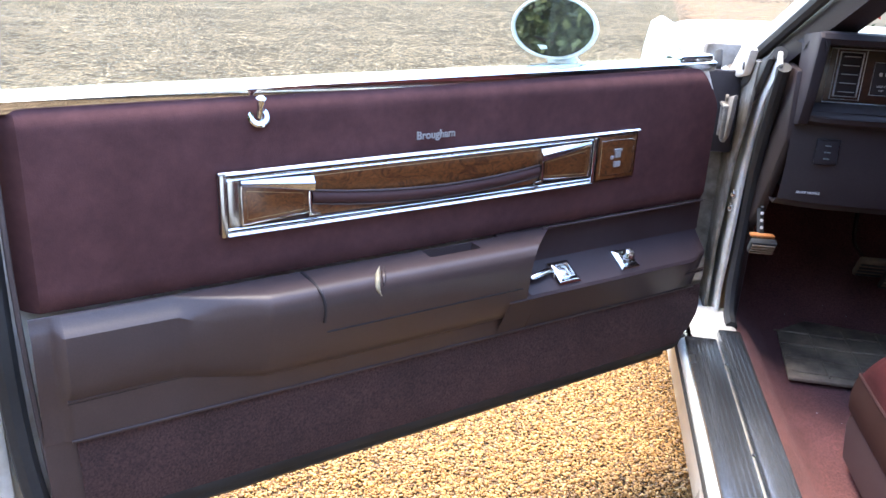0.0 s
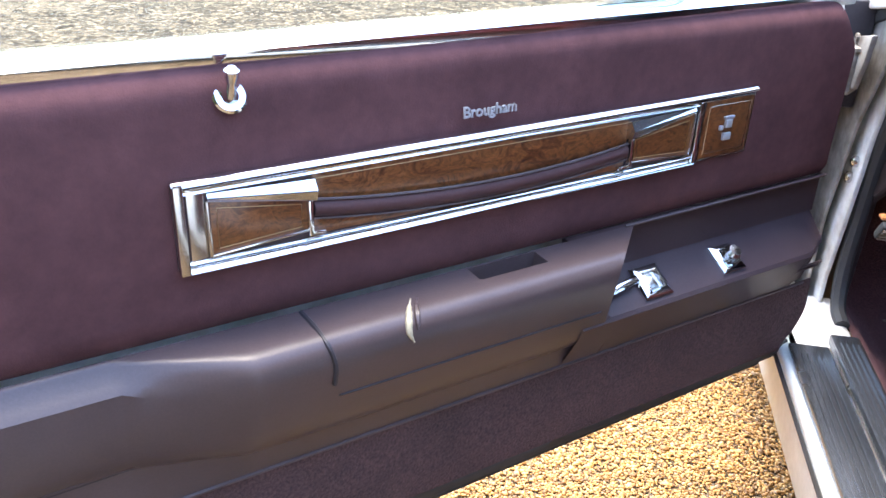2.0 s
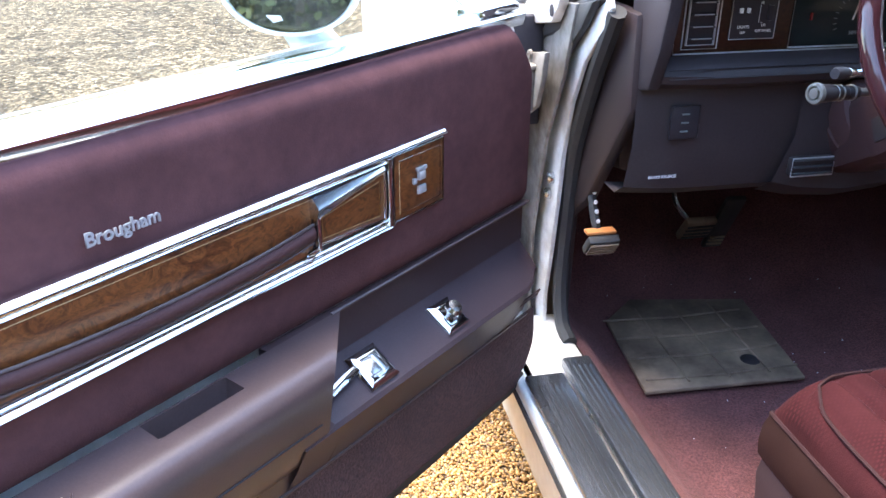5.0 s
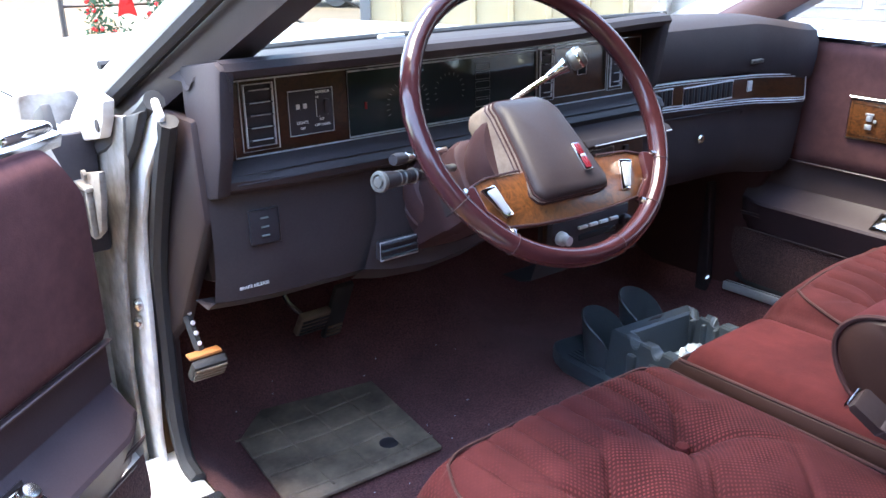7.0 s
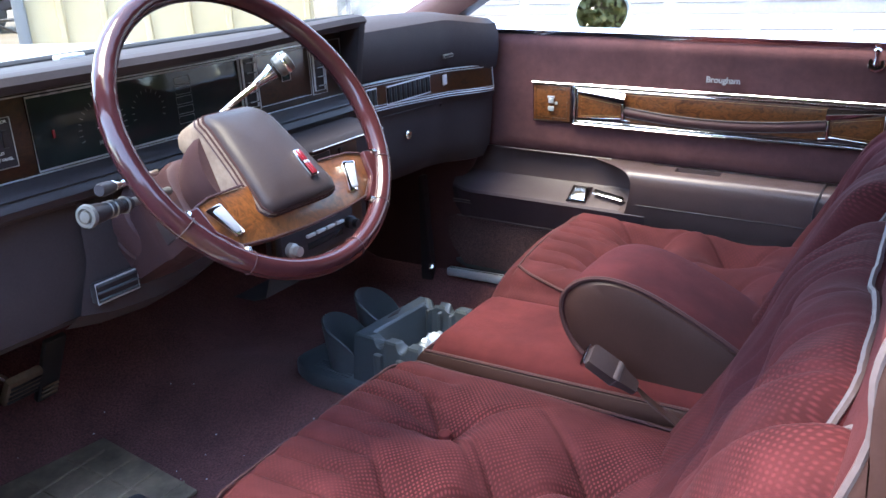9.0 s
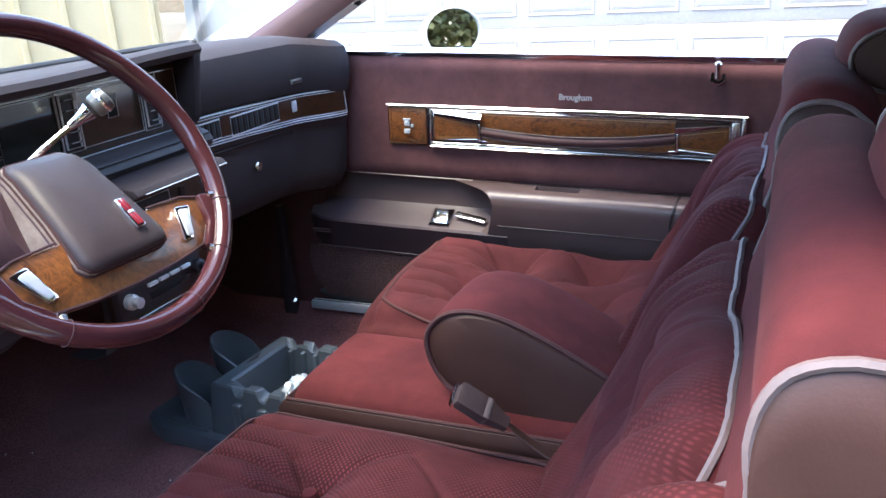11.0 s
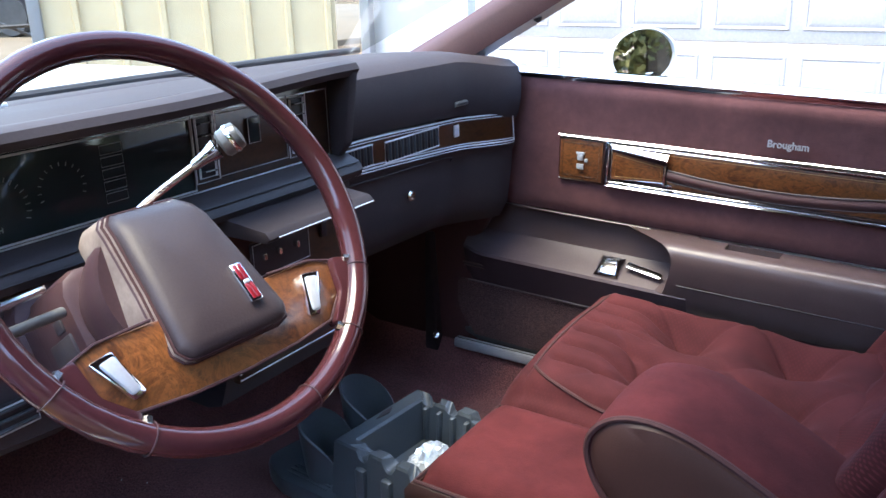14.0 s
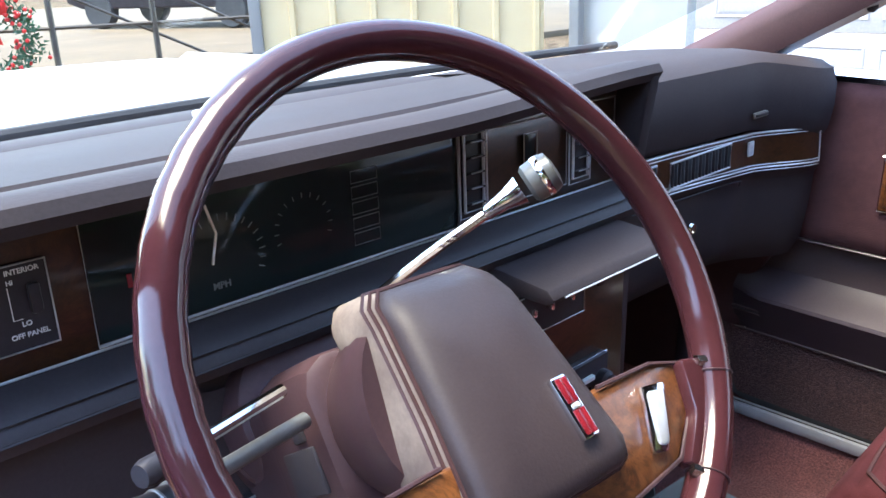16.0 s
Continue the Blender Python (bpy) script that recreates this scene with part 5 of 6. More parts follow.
    # column surround and the chrome hood-release grip below it
    part("column_cover", loft([[(-0.386 + q * 0.105 * k, y, z - 0.05 * (1 - q * q) * 0.4) for q in (-1, -0.6, 0, 0.6, 1)] for k, y, z in ((1.0, 0.125, 0.90), (1.05, 0.118, 0.82), (1.25, 0.125, 0.745), (1.3, 0.16, 0.72))], closed=False), KNEE, d, "moulded column surround")
    g = part("lower_vent", box((-0.462, 0.118, 0.771), (0.072, 0.014, 0.030), 0.004), DARK, d, "black duct grille with bright edge")
    part("duct_edge", tube(rect(-0.497, -0.427, 0.757, 0.786, 0.110), 0.0013, 5, closed=True), BRIGHT, g)
    for z in (0.783, 0.772, 0.761):
        part("slat", box((-0.462, 0.109, z), (0.066, 0.006, 0.003), 0.001), CONSOLE, g)
    # shelf, heater controls and radio
    part("ledge", prism([(0.13, 0.912), (0.035, 0.902), (0.026, 0.893), (0.036, 0.885), (0.13, 0.885)], -0.135, 0.085, "yz", 0.003), DASH_VINYL, d, "narrow ledge above the heater controls")
    part("ledge_line", tube([(-0.12, 0.0245, 0.8935), (0.08, 0.0245, 0.8935)], 0.0012, 5), BRIGHT, d)
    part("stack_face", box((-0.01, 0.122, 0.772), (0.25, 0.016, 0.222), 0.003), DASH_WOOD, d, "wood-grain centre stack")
    h = part("heater_panel", box((-0.035, 0.111, 0.835), (0.115, 0.008, 0.050), 0.002), DARK, d, "black heater control panel")
    for x in (-0.075, -0.045, -0.008):
        part("lever", box((x, 0.104, 0.840), (0.006, 0.012, 0.010), 0.002), CHROME, h)
    part("control_line", tube(rect(-0.092, 0.022, 0.811, 0.859, 0.1065), 0.0008, 5, closed=True), BRIGHT, h)
    part("slot", box((0.062, 0.112, 0.842), (0.014, 0.006, 0.026), 0.004), DARK, d)
    r = part("radio", box((-0.035, 0.109, 0.712), (0.205, 0.016, 0.062), 0.003), DARK, d, "black cassette radio with bright buttons")
    for x in (-0.118, 0.052):
        part("knob", lathe([(0.013, 0.0), (0.013, 0.010), (0.009, 0.014), (0.009, 0.024), (0.002, 0.025)], 16, m=pose(x, 0.101, 0.712, 90)), BRIGHT if x < 0 else DARK, r)
    for k in range(4):
        part("button", box((-0.062 + k * 0.028, 0.0985, 0.722), (0.022, 0.006, 0.006), 0.001), PRINT, r)
    part("tape_slot", box((-0.02, 0.100, 0.702), (0.10, 0.002, 0.012), 0.0005), LENS, r)
    for z in (0.682, 0.672, 0.742):
        part("radio_line", tube([(-0.14, 0.106, z), (0.07, 0.106, z)], 0.0012, 5), BRIGHT, d)
    # passenger side: bright trim band, vents, glove box
    wrap = lambda x: 0.171 - 0.050 * step(0.53, 0.69, x)
    drop = lambda x: -0.024 * step(0.15, 0.72, x)
    bx = [0.152 + 0.532 * i / 22 for i in range(23)]
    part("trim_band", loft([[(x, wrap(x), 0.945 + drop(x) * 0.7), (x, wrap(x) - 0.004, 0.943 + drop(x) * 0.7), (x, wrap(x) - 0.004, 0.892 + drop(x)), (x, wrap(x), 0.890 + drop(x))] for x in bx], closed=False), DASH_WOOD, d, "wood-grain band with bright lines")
    for dz, rr in ((0.9435, 0.0016), (0.9385, 0.0009)):
        part("bright_line", tube([(x, wrap(x) - 0.005, dz + drop(x) * 0.7) for x in bx], rr, 5), BRIGHT, d)
    for dz, rr in ((0.8915, 0.0016), (0.8965, 0.0009), (0.8865, 0.0010)):
        part("bright_line", tube([(x, wrap(x) - 0.005, dz + drop(x)) for x in bx], rr, 5), BRIGHT, d)
    part("bright_line", tube([(0.678, wrap(0.678) - 0.005, 0.9435 + drop(0.678) * 0.7), (0.684, wrap(0.684) - 0.005, 0.8915 + drop(0.684))], 0.0014, 5), BRIGHT, d)
    vent(0.165, 0.262, 0.895, 0.931, 0.166, 12, True)
    vent(0.298, 0.470, 0.890, 0.927, 0.166, 18, True)
    part("band_emblem", box((0.532, 0.164, 0.908), (0.018, 0.004, 0.024), 0.002), BRIGHT, d)
    part("oval_badge", box((0.545, 0.158, 0.962), (0.050, 0.004, 0.010), 0.004), STALK, d, "small oval bright badge")
    part("badge_bar", box((0.545, 0.1555, 0.962), (0.040, 0.002, 0.004), 0.001), DARK, d)
    def glove(a, b):
        x = 0.152 + 0.545 * a
        prof = [(0.0, 0.887), (0.004, 0.876), (0.010, 0.868), (0.016, 0.80), (0.030, 0.735), (0.06, 0.70), (0.11, 0.69)]
        k = b * (len(prof) - 1)
        i = min(int(k), len(prof) - 2)
        t = k - i
        y, z = (prof[i][q] * (1 - t) + prof[i + 1][q] * t for q in (0, 1))
        return (x, wrap(x) + y * (1 - 0.4 * step(0.6, 0.72, x)), z + drop(x) * (1 if z > 0.8 else 0.4))
    part("glove_box", grid_shell(26, 12, glove), KNEE, d, "dark glove box below the vents")
    part("glove_seam", tube([(0.17, 0.1755, 0.868), (0.50, 0.176, 0.857), (0.53, 0.178, 0.845)], 0.0016, 5, smooth=3), DARK, d)
    part("glove_knob", lathe([(0.0095, 0.0), (0.0105, 0.003), (0.008, 0.007), (0.003, 0.008)], 16, m=pose(0.392, 0.183, 0.806, 90)), WORN_CHROME, d, "round glove box lock")
    # demister outlet and a raised sensor on top
    part("top_lens", box((-0.255, 0.415, 1.056), (0.05, 0.022, 0.008), 0.003), PRINT, d, "pale light sensor on the dash top")
    part("under_dash", box((0.0, 0.50, 0.80), (1.40, 0.40, 0.20), 0.03), KNEE, d)


def steering():
    C, tilt, yaw = Vector((-0.386, -0.1225, 0.9985)), 0.576, -0.063
    ex = Vector((math.cos(yaw), math.sin(yaw), 0))
    f = Vector((-math.sin(yaw), math.cos(yaw), 0))
    up = math.cos(tilt) * Vector((0, 0, 1)) + math.sin(tilt) * f
    nn = ex.cross(up)
    M = Matrix((ex, up, nn)).transposed().to_4x4()
    M.translation = C
    w = thing("steering_wheel", "glossy burgundy steering wheel with wood spokes and padded hub", "steering wheel", at=M)
    R = 0.1925
    # finger-grooved rim: the inside of the left half is scalloped
    bm, n = bmesh.new(), 140
    rings = []
    for i in range(n):
        a = 2 * math.pi * i / n
        grip = 0.0003 * math.sin(a * 46) * (1 if 1.9 < a < 4.1 else 0)
        r = 0.0140 + grip
        rings.append([((R + r * math.cos(b) * 0.92) * math.cos(a), (R + r * math.cos(b) * 0.92) * math.sin(a), r * 1.06 * math.sin(b)) for b in (2 * math.pi * k / 14 for k in range(14))])
    part("rim", loft(rings + [rings[0]], caps=False, bm=bm), RIM, w, "glossy burgundy rim")
    for a in (-0.496, -0.883, math.pi + 0.496, math.pi + 0.93, -1.35):
        part("rim_seam", tube([((R + 0.0138 * math.cos(b)) * math.cos(a), (R + 0.0138 * math.cos(b)) * math.sin(a), 0.0152 * math.sin(b)) for b in (2 * math.pi * k / 16 for k in range(16))], 0.0007, 5, closed=True), COLUMN, w)
    # one wood bar below the hub makes both spokes
    o = [(-0.146, -0.074), (-0.120, -0.066), (0.120, -0.066), (0.146, -0.074), (0.138, -0.108), (0.112, -0.131), (0.06, -0.137), (0.0, -0.139), (-0.06, -0.137), (-0.112, -0.131), (-0.138, -0.108)]
    sp = part("spoke", prism(o, -0.024, -0.006, "xy", 0.003), WOOD, w, "burl wood spoke bar")
    part("spoke_edge", tube([(x, y, -0.005) for x, y in o[4:]], 0.0016, 6), COLUMN, sp)
    for s in (-1, 1):
        part("spoke_edge", tube([(s * 0.066, -0.064, -0.005), (s * 0.120, -0.066, -0.005), (s * 0.146, -0.074, -0.005)], 0.0016, 6), COLUMN, sp)
        dx = 0.010 if s < 0 else 0.0
        o2 = [(s * (0.101 + dx), -0.076), (s * (0.124 + dx), -0.080), (s * (0.101 + dx), -0.122), (s * (0.087 + dx), -0.119)]
        frame_ = part("horn_insert", prism(o2, -0.007, 0.0, "xy", 0.003), CHROME, sp, "bright chrome spoke insert")
        mid = [((0.103 + dx) * s + (x - (0.103 + dx) * s) * 0.66, -0.099 + (y + 0.099) * 0.80) for x, y in o2]
        part("insert_face", prism(mid, -0.002, 0.003, "xy", 0.003), BRIGHT, frame_)
        # burgundy ends where the spokes meet the rim
        o3 = [(s * 0.143, -0.072), (s * 0.176, -0.080), (s * 0.158, -0.112), (s * 0.122, -0.146), (s * 0.110, -0.134), (s * 0.136, -0.108)]
        part("spoke_end", prism(o3, -0.014, 0.004, "xy", 0.004), RIM, w)
        for q in (0.46, 0.90):
            a = -q if s > 0 else math.pi + q
            c0 = Vector(((R - 0.004) * math.cos(a), (R - 0.004) * math.sin(a), 0.006))
            part("rim_clip", tube([c0 + Vector((-0.012 * math.cos(a), -0.012 * math.sin(a), -0.004)), c0, c0 + Vector((0.010 * math.sin(a), -0.010 * math.cos(a), 0.002))], 0.0045, 6, smooth=3), WORN_CHROME, w)
    # tall padded hub, its face falling away towards the top, with stitched edges
    face = [(-0.058, -0.110), (-0.050, -0.113), (0.050, -0.113), (0.060, -0.110), (0.065, -0.100), (0.057, -0.040), (0.050, 0.020), (0.046, 0.036), (0.036, 0.046), (-0.036, 0.046), (-0.046, 0.036), (-0.050, 0.020), (-0.057, -0.040), (-0.065, -0.100)]
    fall = lambda y: 0.012 - 0.23 * (y + 0.11) - 6.0 * max(0.0, y + 0.005) ** 2
    def grow(k, z, kx=1.0):
        return [(x * k * kx * 0.96, (y + 0.04) * k - 0.04, z + fall((y + 0.04) * k - 0.04)) for x, y in face]
    part("hub_pad", loft([grow(0.985, -0.012), grow(0.985, -0.008), grow(0.965, -0.003), grow(0.92, 0.001), grow(0.80, 0.004), grow(0.5, 0.006), grow(0.2, 0.0065)]), HUB_VINYL, w, "padded burgundy vinyl horn pad", angle=60)
    # skirt coloured paler than the face, for side light as well as wear
    part("pad_skirt", loft([grow(0.97, -0.076), grow(1.03, -0.064, 1.02), grow(1.05, -0.050, 1.03), grow(1.03, -0.026, 1.01), grow(0.99, -0.011)]), LIT_WORN_VINYL, w, "worn vinyl side of the pad, paled for side light", angle=60)
    for z, k in ((-0.022, 1.022), (-0.015, 1.006), (-0.008, 0.988)):
        part("pad_welt", tube([Vector(p) for p in grow(k, z)], 0.0016, 6, closed=True), DARK_PIPING if z > -0.02 else COLUMN, w)
    lay = pose(0.028, -0.066, 0.0098, -13)
    e = part("emblem", box((0, 0, 0), (0.0135, 0.042, 0.006), 0.002), CHROME, w, "chrome badge with red enamel", m=lay)
    for y in (0.0105, -0.0105):
        for x in (-0.0026, 0.0026):
            part("enamel", box((x, y, 0.0032), (0.0036, 0.0165, 0.0024), 0.0006), RED, e)
    part("badge_crest", box((0, 0, 0.0034), (0.006, 0.0036, 0.003), 0.001), BRIGHT, e)
    # column
    c = thing("steering_column", "burgundy plastic steering column with stalks and shifter", "steering column", at=M @ pose(0, 0, -0.042))
    bell = [(0.070, -0.010), (0.072, -0.022), (0.071, -0.040), (0.066, -0.062), (0.060, -0.082), (0.056, -0.100), (0.050, -0.102)]
    part("collar", lathe(bell, 40, m=pose(-0.004, -0.030, 0) @ Matrix.Diagonal((0.94, 1.04, 1, 1))), COLUMN, c, "smooth bell-shaped collar behind the wheel", angle=60)
    def ring(k, z, dx=-0.006, dy=-0.026):
        return [(dx + k * x, dy + k * y, z) for x, y in ((-0.060, -0.036), (-0.056, -0.050), (-0.044, -0.058), (0.044, -0.058), (0.056, -0.050), (0.060, -0.036), (0.060, 0.030), (0.054, 0.044), (0.040, 0.052), (-0.040, 0.052), (-0.054, 0.044), (-0.060, 0.030))]
    part("housing", loft([ring(0.90, -0.082), ring(1.0, -0.086), ring(1.04, -0.094), ring(1.06, -0.165), ring(1.0, -0.174), ring(0.80, -0.30)]), COLUMN, c, "boxy column shroud")
    part("bowl", lathe([(0.056, -0.205), (0.068, -0.210), (0.074, -0.225), (0.074, -0.242), (0.071, -0.244), (0.071, -0.249), (0.074, -0.251), (0.074, -0.285), (0.066, -0.30), (0.060, -0.302)], 36), COLUMN, c, "round bowl of the column with a groove")
    part("neck", lathe([(0.060, -0.29), (0.060, -0.33), (0.066, -0.38)], 28), COLUMN, c)
    part("slot", box((-0.0695, -0.046, -0.124), (0.004, 0.034, 0.052), 0.002), DARK, c, "dark slot for the stalk")
    part("slot", box((-0.0695, -0.018, -0.114), (0.004, 0.014, 0.018), 0.002), DARK, c)
    part("key_lock", lathe([(0.016, 0.0), (0.016, 0.012), (0.008, 0.014), (0.003, 0.014)], 16, m=axis_to((0.055, -0.01, -0.12), (0.1, -0.01, -0.12))), WORN_CHROME, c)
    Mi = (M @ pose(0, 0, -0.042)).inverted()
    L = lambda x, y, z: Mi @ Vector((x, y, z))
    a, b = L(-0.455, -0.020, 0.922), L(-0.606, -0.063, 0.937)
    da = (b - a).normalized()
    st = part("signal_stalk", tube([a, a.lerp(b, 0.55)], 0.0055, 12), STALK, c, "grey turn signal stalk")
    part("stalk_sleeve", lathe([(0.0060, 0.0), (0.0082, 0.004), (0.0088, 0.020), (0.0078, 0.023), (0.0090, 0.026), (0.0100, 0.050), (0.0112, 0.056), (0.0112, 0.073), (0.009, 0.076)], 20, m=axis_to(a.lerp(b, 0.50), b)), DARK, st, "dark knurled wiper control")
    for q in (0.012, 0.034, 0.044):
        part("sleeve_ring", lathe([(0.0095, 0.0), (0.0106, 0.0008), (0.0106, 0.0022), (0.0095, 0.003)], 20, m=axis_to(a.lerp(b, 0.50) + da * q, b + da)), STALK, st)
    part("stalk_cap", lathe([(0.0130, 0.0), (0.0138, 0.002), (0.0128, 0.006), (0.0096, 0.0065), (0.0082, 0.004), (0.0070, 0.004), (0.0062, 0.0075), (0.001, 0.0080)], 22, m=axis_to(b - da * 0.004, b + da)), STALK, st, "round grey end cap")
    a2, b2 = L(-0.470, -0.020, 0.950), L(-0.560, -0.052, 0.958)
    tl = part("tilt_lever", tube([a2, b2], 0.0045, 10), CHROME, c, "small chrome lever with black tip")
    part("lever_tip", lathe([(0.0035, -0.010), (0.0065, -0.002), (0.0075, 0.004), (0.0080, 0.020), (0.0065, 0.024), (0.002, 0.024)], 16, m=axis_to(b2, b2 + (b2 - a2))), DARK, tl)
    part("tip_collar", lathe([(0.0035, -0.020), (0.0060, -0.012), (0.0068, -0.002), (0.0035, 0.0)], 16, m=axis_to(b2, b2 + (b2 - a2))), CHROME, tl)
    p = [L(-0.372, 0.03, 0.955), L(-0.335, -0.01, 1.000), L(-0.290, -0.046, 1.038), L(-0.262, -0.070, 1.061)]
    sh = part("shift_lever", tube(p[:3], 0.0042, 8, smooth=4), CHROME, c, "chrome column shift lever")
    q = p[3] - p[2]
    part("shift_sleeve", lathe([(0.0042, 0.0), (0.006, 0.003), (0.0075, 0.018), (0.011, 0.030), (0.0118, 0.032)], 18, m=axis_to(p[2] - q * 0.3, p[3])), CHROME, sh)
    part("shift_knob", lathe([(0.0120, 0.0), (0.0148, 0.003), (0.0155, 0.014), (0.0155, 0.016), (0.014, 0.022), (0.006, 0.024), (0.001, 0.024)], 20, m=axis_to(p[2] + q * 0.55, p[3])), STALK, sh, "grey knob with a chrome band")
    part("knob_band", lathe([(0.0158, 0.0), (0.0162, 0.001), (0.0162, 0.004), (0.0158, 0.005)], 20, m=axis_to(p[2] + q * 0.80, p[3])), CHROME, sh)


# ---- pedals, mat, console ----
def pedals():
    p = thing("brake_pedal", "worn rubber brake pedal on a black arm", "pedal", "pedals")
    part("pad", box((0, 0, 0), (0.072, 0.018, 0.068), 0.006, m=pose(-0.392, 0.55, 0.472, 35)), MAT_RUBBER, p)
    for k in range(4):
        part("ridge", box((0, -0.011, -0.022 + 0.014 * k), (0.062, 0.004, 0.005), 0.001, m=pose(-0.392, 0.55, 0.472, 35)), BLACK, p)
    part("arm", tube([(-0.43, 0.62, 0.62), (-0.435, 0.58, 0.53), (-0.41, 0.56, 0.49)], 0.006, 6, smooth=4), WORN_CHROME, p)
    p = thing("accelerator_pedal", "tall ribbed rubber accelerator pedal", "pedal", "pedals")
    part("pad", box((0, 0, 0), (0.046, 0.014, 0.165), 0.005, m=pose(-0.325, 0.56, 0.475, 28, 0, 0)), BLACK, p)
    for k in range(3):
        part("ridge", box((0, -0.009, -0.066 + 0.012 * k), (0.036, 0.004, 0.005), 0.001, m=pose(-0.325, 0.56, 0.475, 28)), MAT_RUBBER, p)
    p = thing("parking_brake_pedal", "small ribbed parking brake pedal on rusty arm", "pedal", "pedals")
    part("pad", box((0, 0, 0), (0.056, 0.016, 0.044), 0.005, m=pose(-0.735, 0.25, 0.600, 40)), BLACK, p)
    for k in range(4):
        part("ridge", box((0, -0.010, -0.014 + 0.0095 * k), (0.050, 0.004, 0.004), 0.001, m=pose(-0.735, 0.25, 0.600, 40)), MAT_RUBBER, p)
    part("arm", tube([(-0.740, 0.31, 0.70), (-0.742, 0.285, 0.66), (-0.740, 0.262, 0.622)], 0.008, 6, smooth=4), BLACK, p)
    part("arm_end", box((-0.738, 0.252, 0.624), (0.052, 0.020, 0.006), 0.002), ORANGE, p, "rusty orange metal edge")
    for k in range(4):
        part("arm_hole", lathe([(0.004, 0), (0.003, 0.0012), (0.001, 0.0012)], 8, m=pose(-0.741, 0.257 + 0.009 * k, 0.640 + 0.014 * k, 75)), PRINT, p)


def floor_mat():
    m = thing("floor_mat", "dusty worn rubber heel pad with ribs on the carpet", "floor mat")
    q = [(-0.625, 0.235), (-0.300, 0.225), (-0.262, 0.535), (-0.515, 0.580), (-0.600, 0.50)]
    part("pad", prism(q, 0.283, 0.292, "xy", 0.003), MAT_RUBBER, m)
    for k in range(4):
        y = 0.27 + 0.075 * k
        part("rib", tube([(-0.61, y, 0.2935), (-0.45, y - 0.012, 0.2935), (-0.295, y - 0.006, 0.2935)], 0.0024, 5), MAT_RUBBER, m)
    for k in range(3):
        x = -0.53 + 0.085 * k
        part("rib", tube([(x, 0.25, 0.2935), (x + 0.01, 0.53, 0.2935)], 0.0024, 5), MAT_RUBBER, m)
    part("worn_hole", lathe([(0.020, 0.0), (0.016, 0.0015), (0.001, 0.0015)], 12, m=pose(-0.375, 0.30, 0.292)), DARK, m)


def cup_console():
    c = thing("cup_holder_console", "dark plastic cup holder console on the carpet hump", "console", at=pose(0.140, -0.003, 0.345, 0, 0, -5))
    # wide plate with clipped, rounded corners
    plan = [(-0.125, -0.12), (0.125, -0.12), (0.132, 0.20), (0.105, 0.255), (-0.075, 0.285), (-0.118, 0.262), (-0.138, 0.21)]
    plan = [(p[0], p[1]) for p in smooth_path([(x, y, 0) for x, y in plan], 3)]
    shrunk = lambda k, z: [(x * k, 0.08 + (y - 0.08) * k, z) for x, y in plan]
    part("foot_plate", loft([shrunk(0.97, 0.0), shrunk(1.0, 0.006), shrunk(1.0, 0.026), shrunk(0.985, 0.034), shrunk(0.90, 0.037)]), CONSOLE, c, "wide rounded base plate")
    for k in range(4):
        part("plate_rib", box((-0.118 + 0.010 * k, 0.165, 0.0375), (0.004, 0.10, 0.004), 0.001), CONSOLE, c)
    # coin tray block: a deep well with notched walls
    def outline(hx, y0, y1, z, cut):
        pts = []
        corners = [(-hx, y0), (hx, y0), (hx, y1), (-hx, y1)]
        for q, ((xa, ya), (xb, yb)) in enumerate(zip(corners, corners[1:] + corners[:1])):
            for i in range(48):
                x, y = xa + (xb - xa) * i / 48, ya + (yb - ya) * i / 48
                spots = ((), (0.052, 0.000, -0.055), (), (0.034, -0.022, -0.075))[q]
                dip = max([math.sqrt(max(0.0, 1 - ((y - c0) / 0.0125) ** 2)) for c0 in spots] or [0.0])
                pts.append((x, y, z - cut * 0.017 * dip))
        return pts
    part("tray", loft([outline(0.116, -0.112, 0.104, 0.034, 0), outline(0.108, -0.104, 0.098, 0.134, 1), outline(0.105, -0.101, 0.095, 0.138, 1), outline(0.086, -0.084, 0.070, 0.138, 0.75), outline(0.082, -0.080, 0.066, 0.133, 0.4), outline(0.074, -0.074, 0.058, 0.062, 0), outline(0.02, -0.02, 0.01, 0.060, 0)]), CONSOLE, c, "deep coin tray with notched walls", angle=28)
    for k in range(5):
        part("divider", box((0.078, -0.068 + 0.030 * k, 0.096), (0.018, 0.010, 0.064), 0.0045, 2), CONSOLE, c)
    for y in (0.034, -0.022):
        part("notch_block", box((-0.114, y, 0.080), (0.014, 0.022, 0.060), 0.006, 2), CONSOLE, c)
    part("deck_slot", prism([(-0.020, 0.084), (0.004, 0.091), (0.030, 0.089), (0.010, 0.080)], 0.1375, 0.1395, "xy", 0.0005), DARK, c)
    # tall curved scoops that hold the cups, open to the rear
    for x, y, r, top in ((-0.066, 0.150, 0.046, 0.088), (0.052, 0.158, 0.050, 0.100)):
        cup = []
        for i in range(29):
            a = radians(-15 + 250 * i / 28)
            h = 0.020 + top * math.sin(math.pi * i / 28) ** 0.55
            flare = 0.010 * math.sin(math.pi * i / 28)
            ca, sa = math.cos(a), math.sin(a)
            cup.append([(x + (r - 0.004) * ca, y + (r - 0.004) * sa, 0.034), (x + (r + 0.001) * ca, y + (r + 0.001) * sa, 0.034), (x + (r + 0.002 + flare) * ca, y + (r + 0.002 + flare) * sa, 0.034 + h), (x + (r - 0.0015 + flare) * ca, y + (r - 0.0015 + flare) * sa, 0.036 + h)])
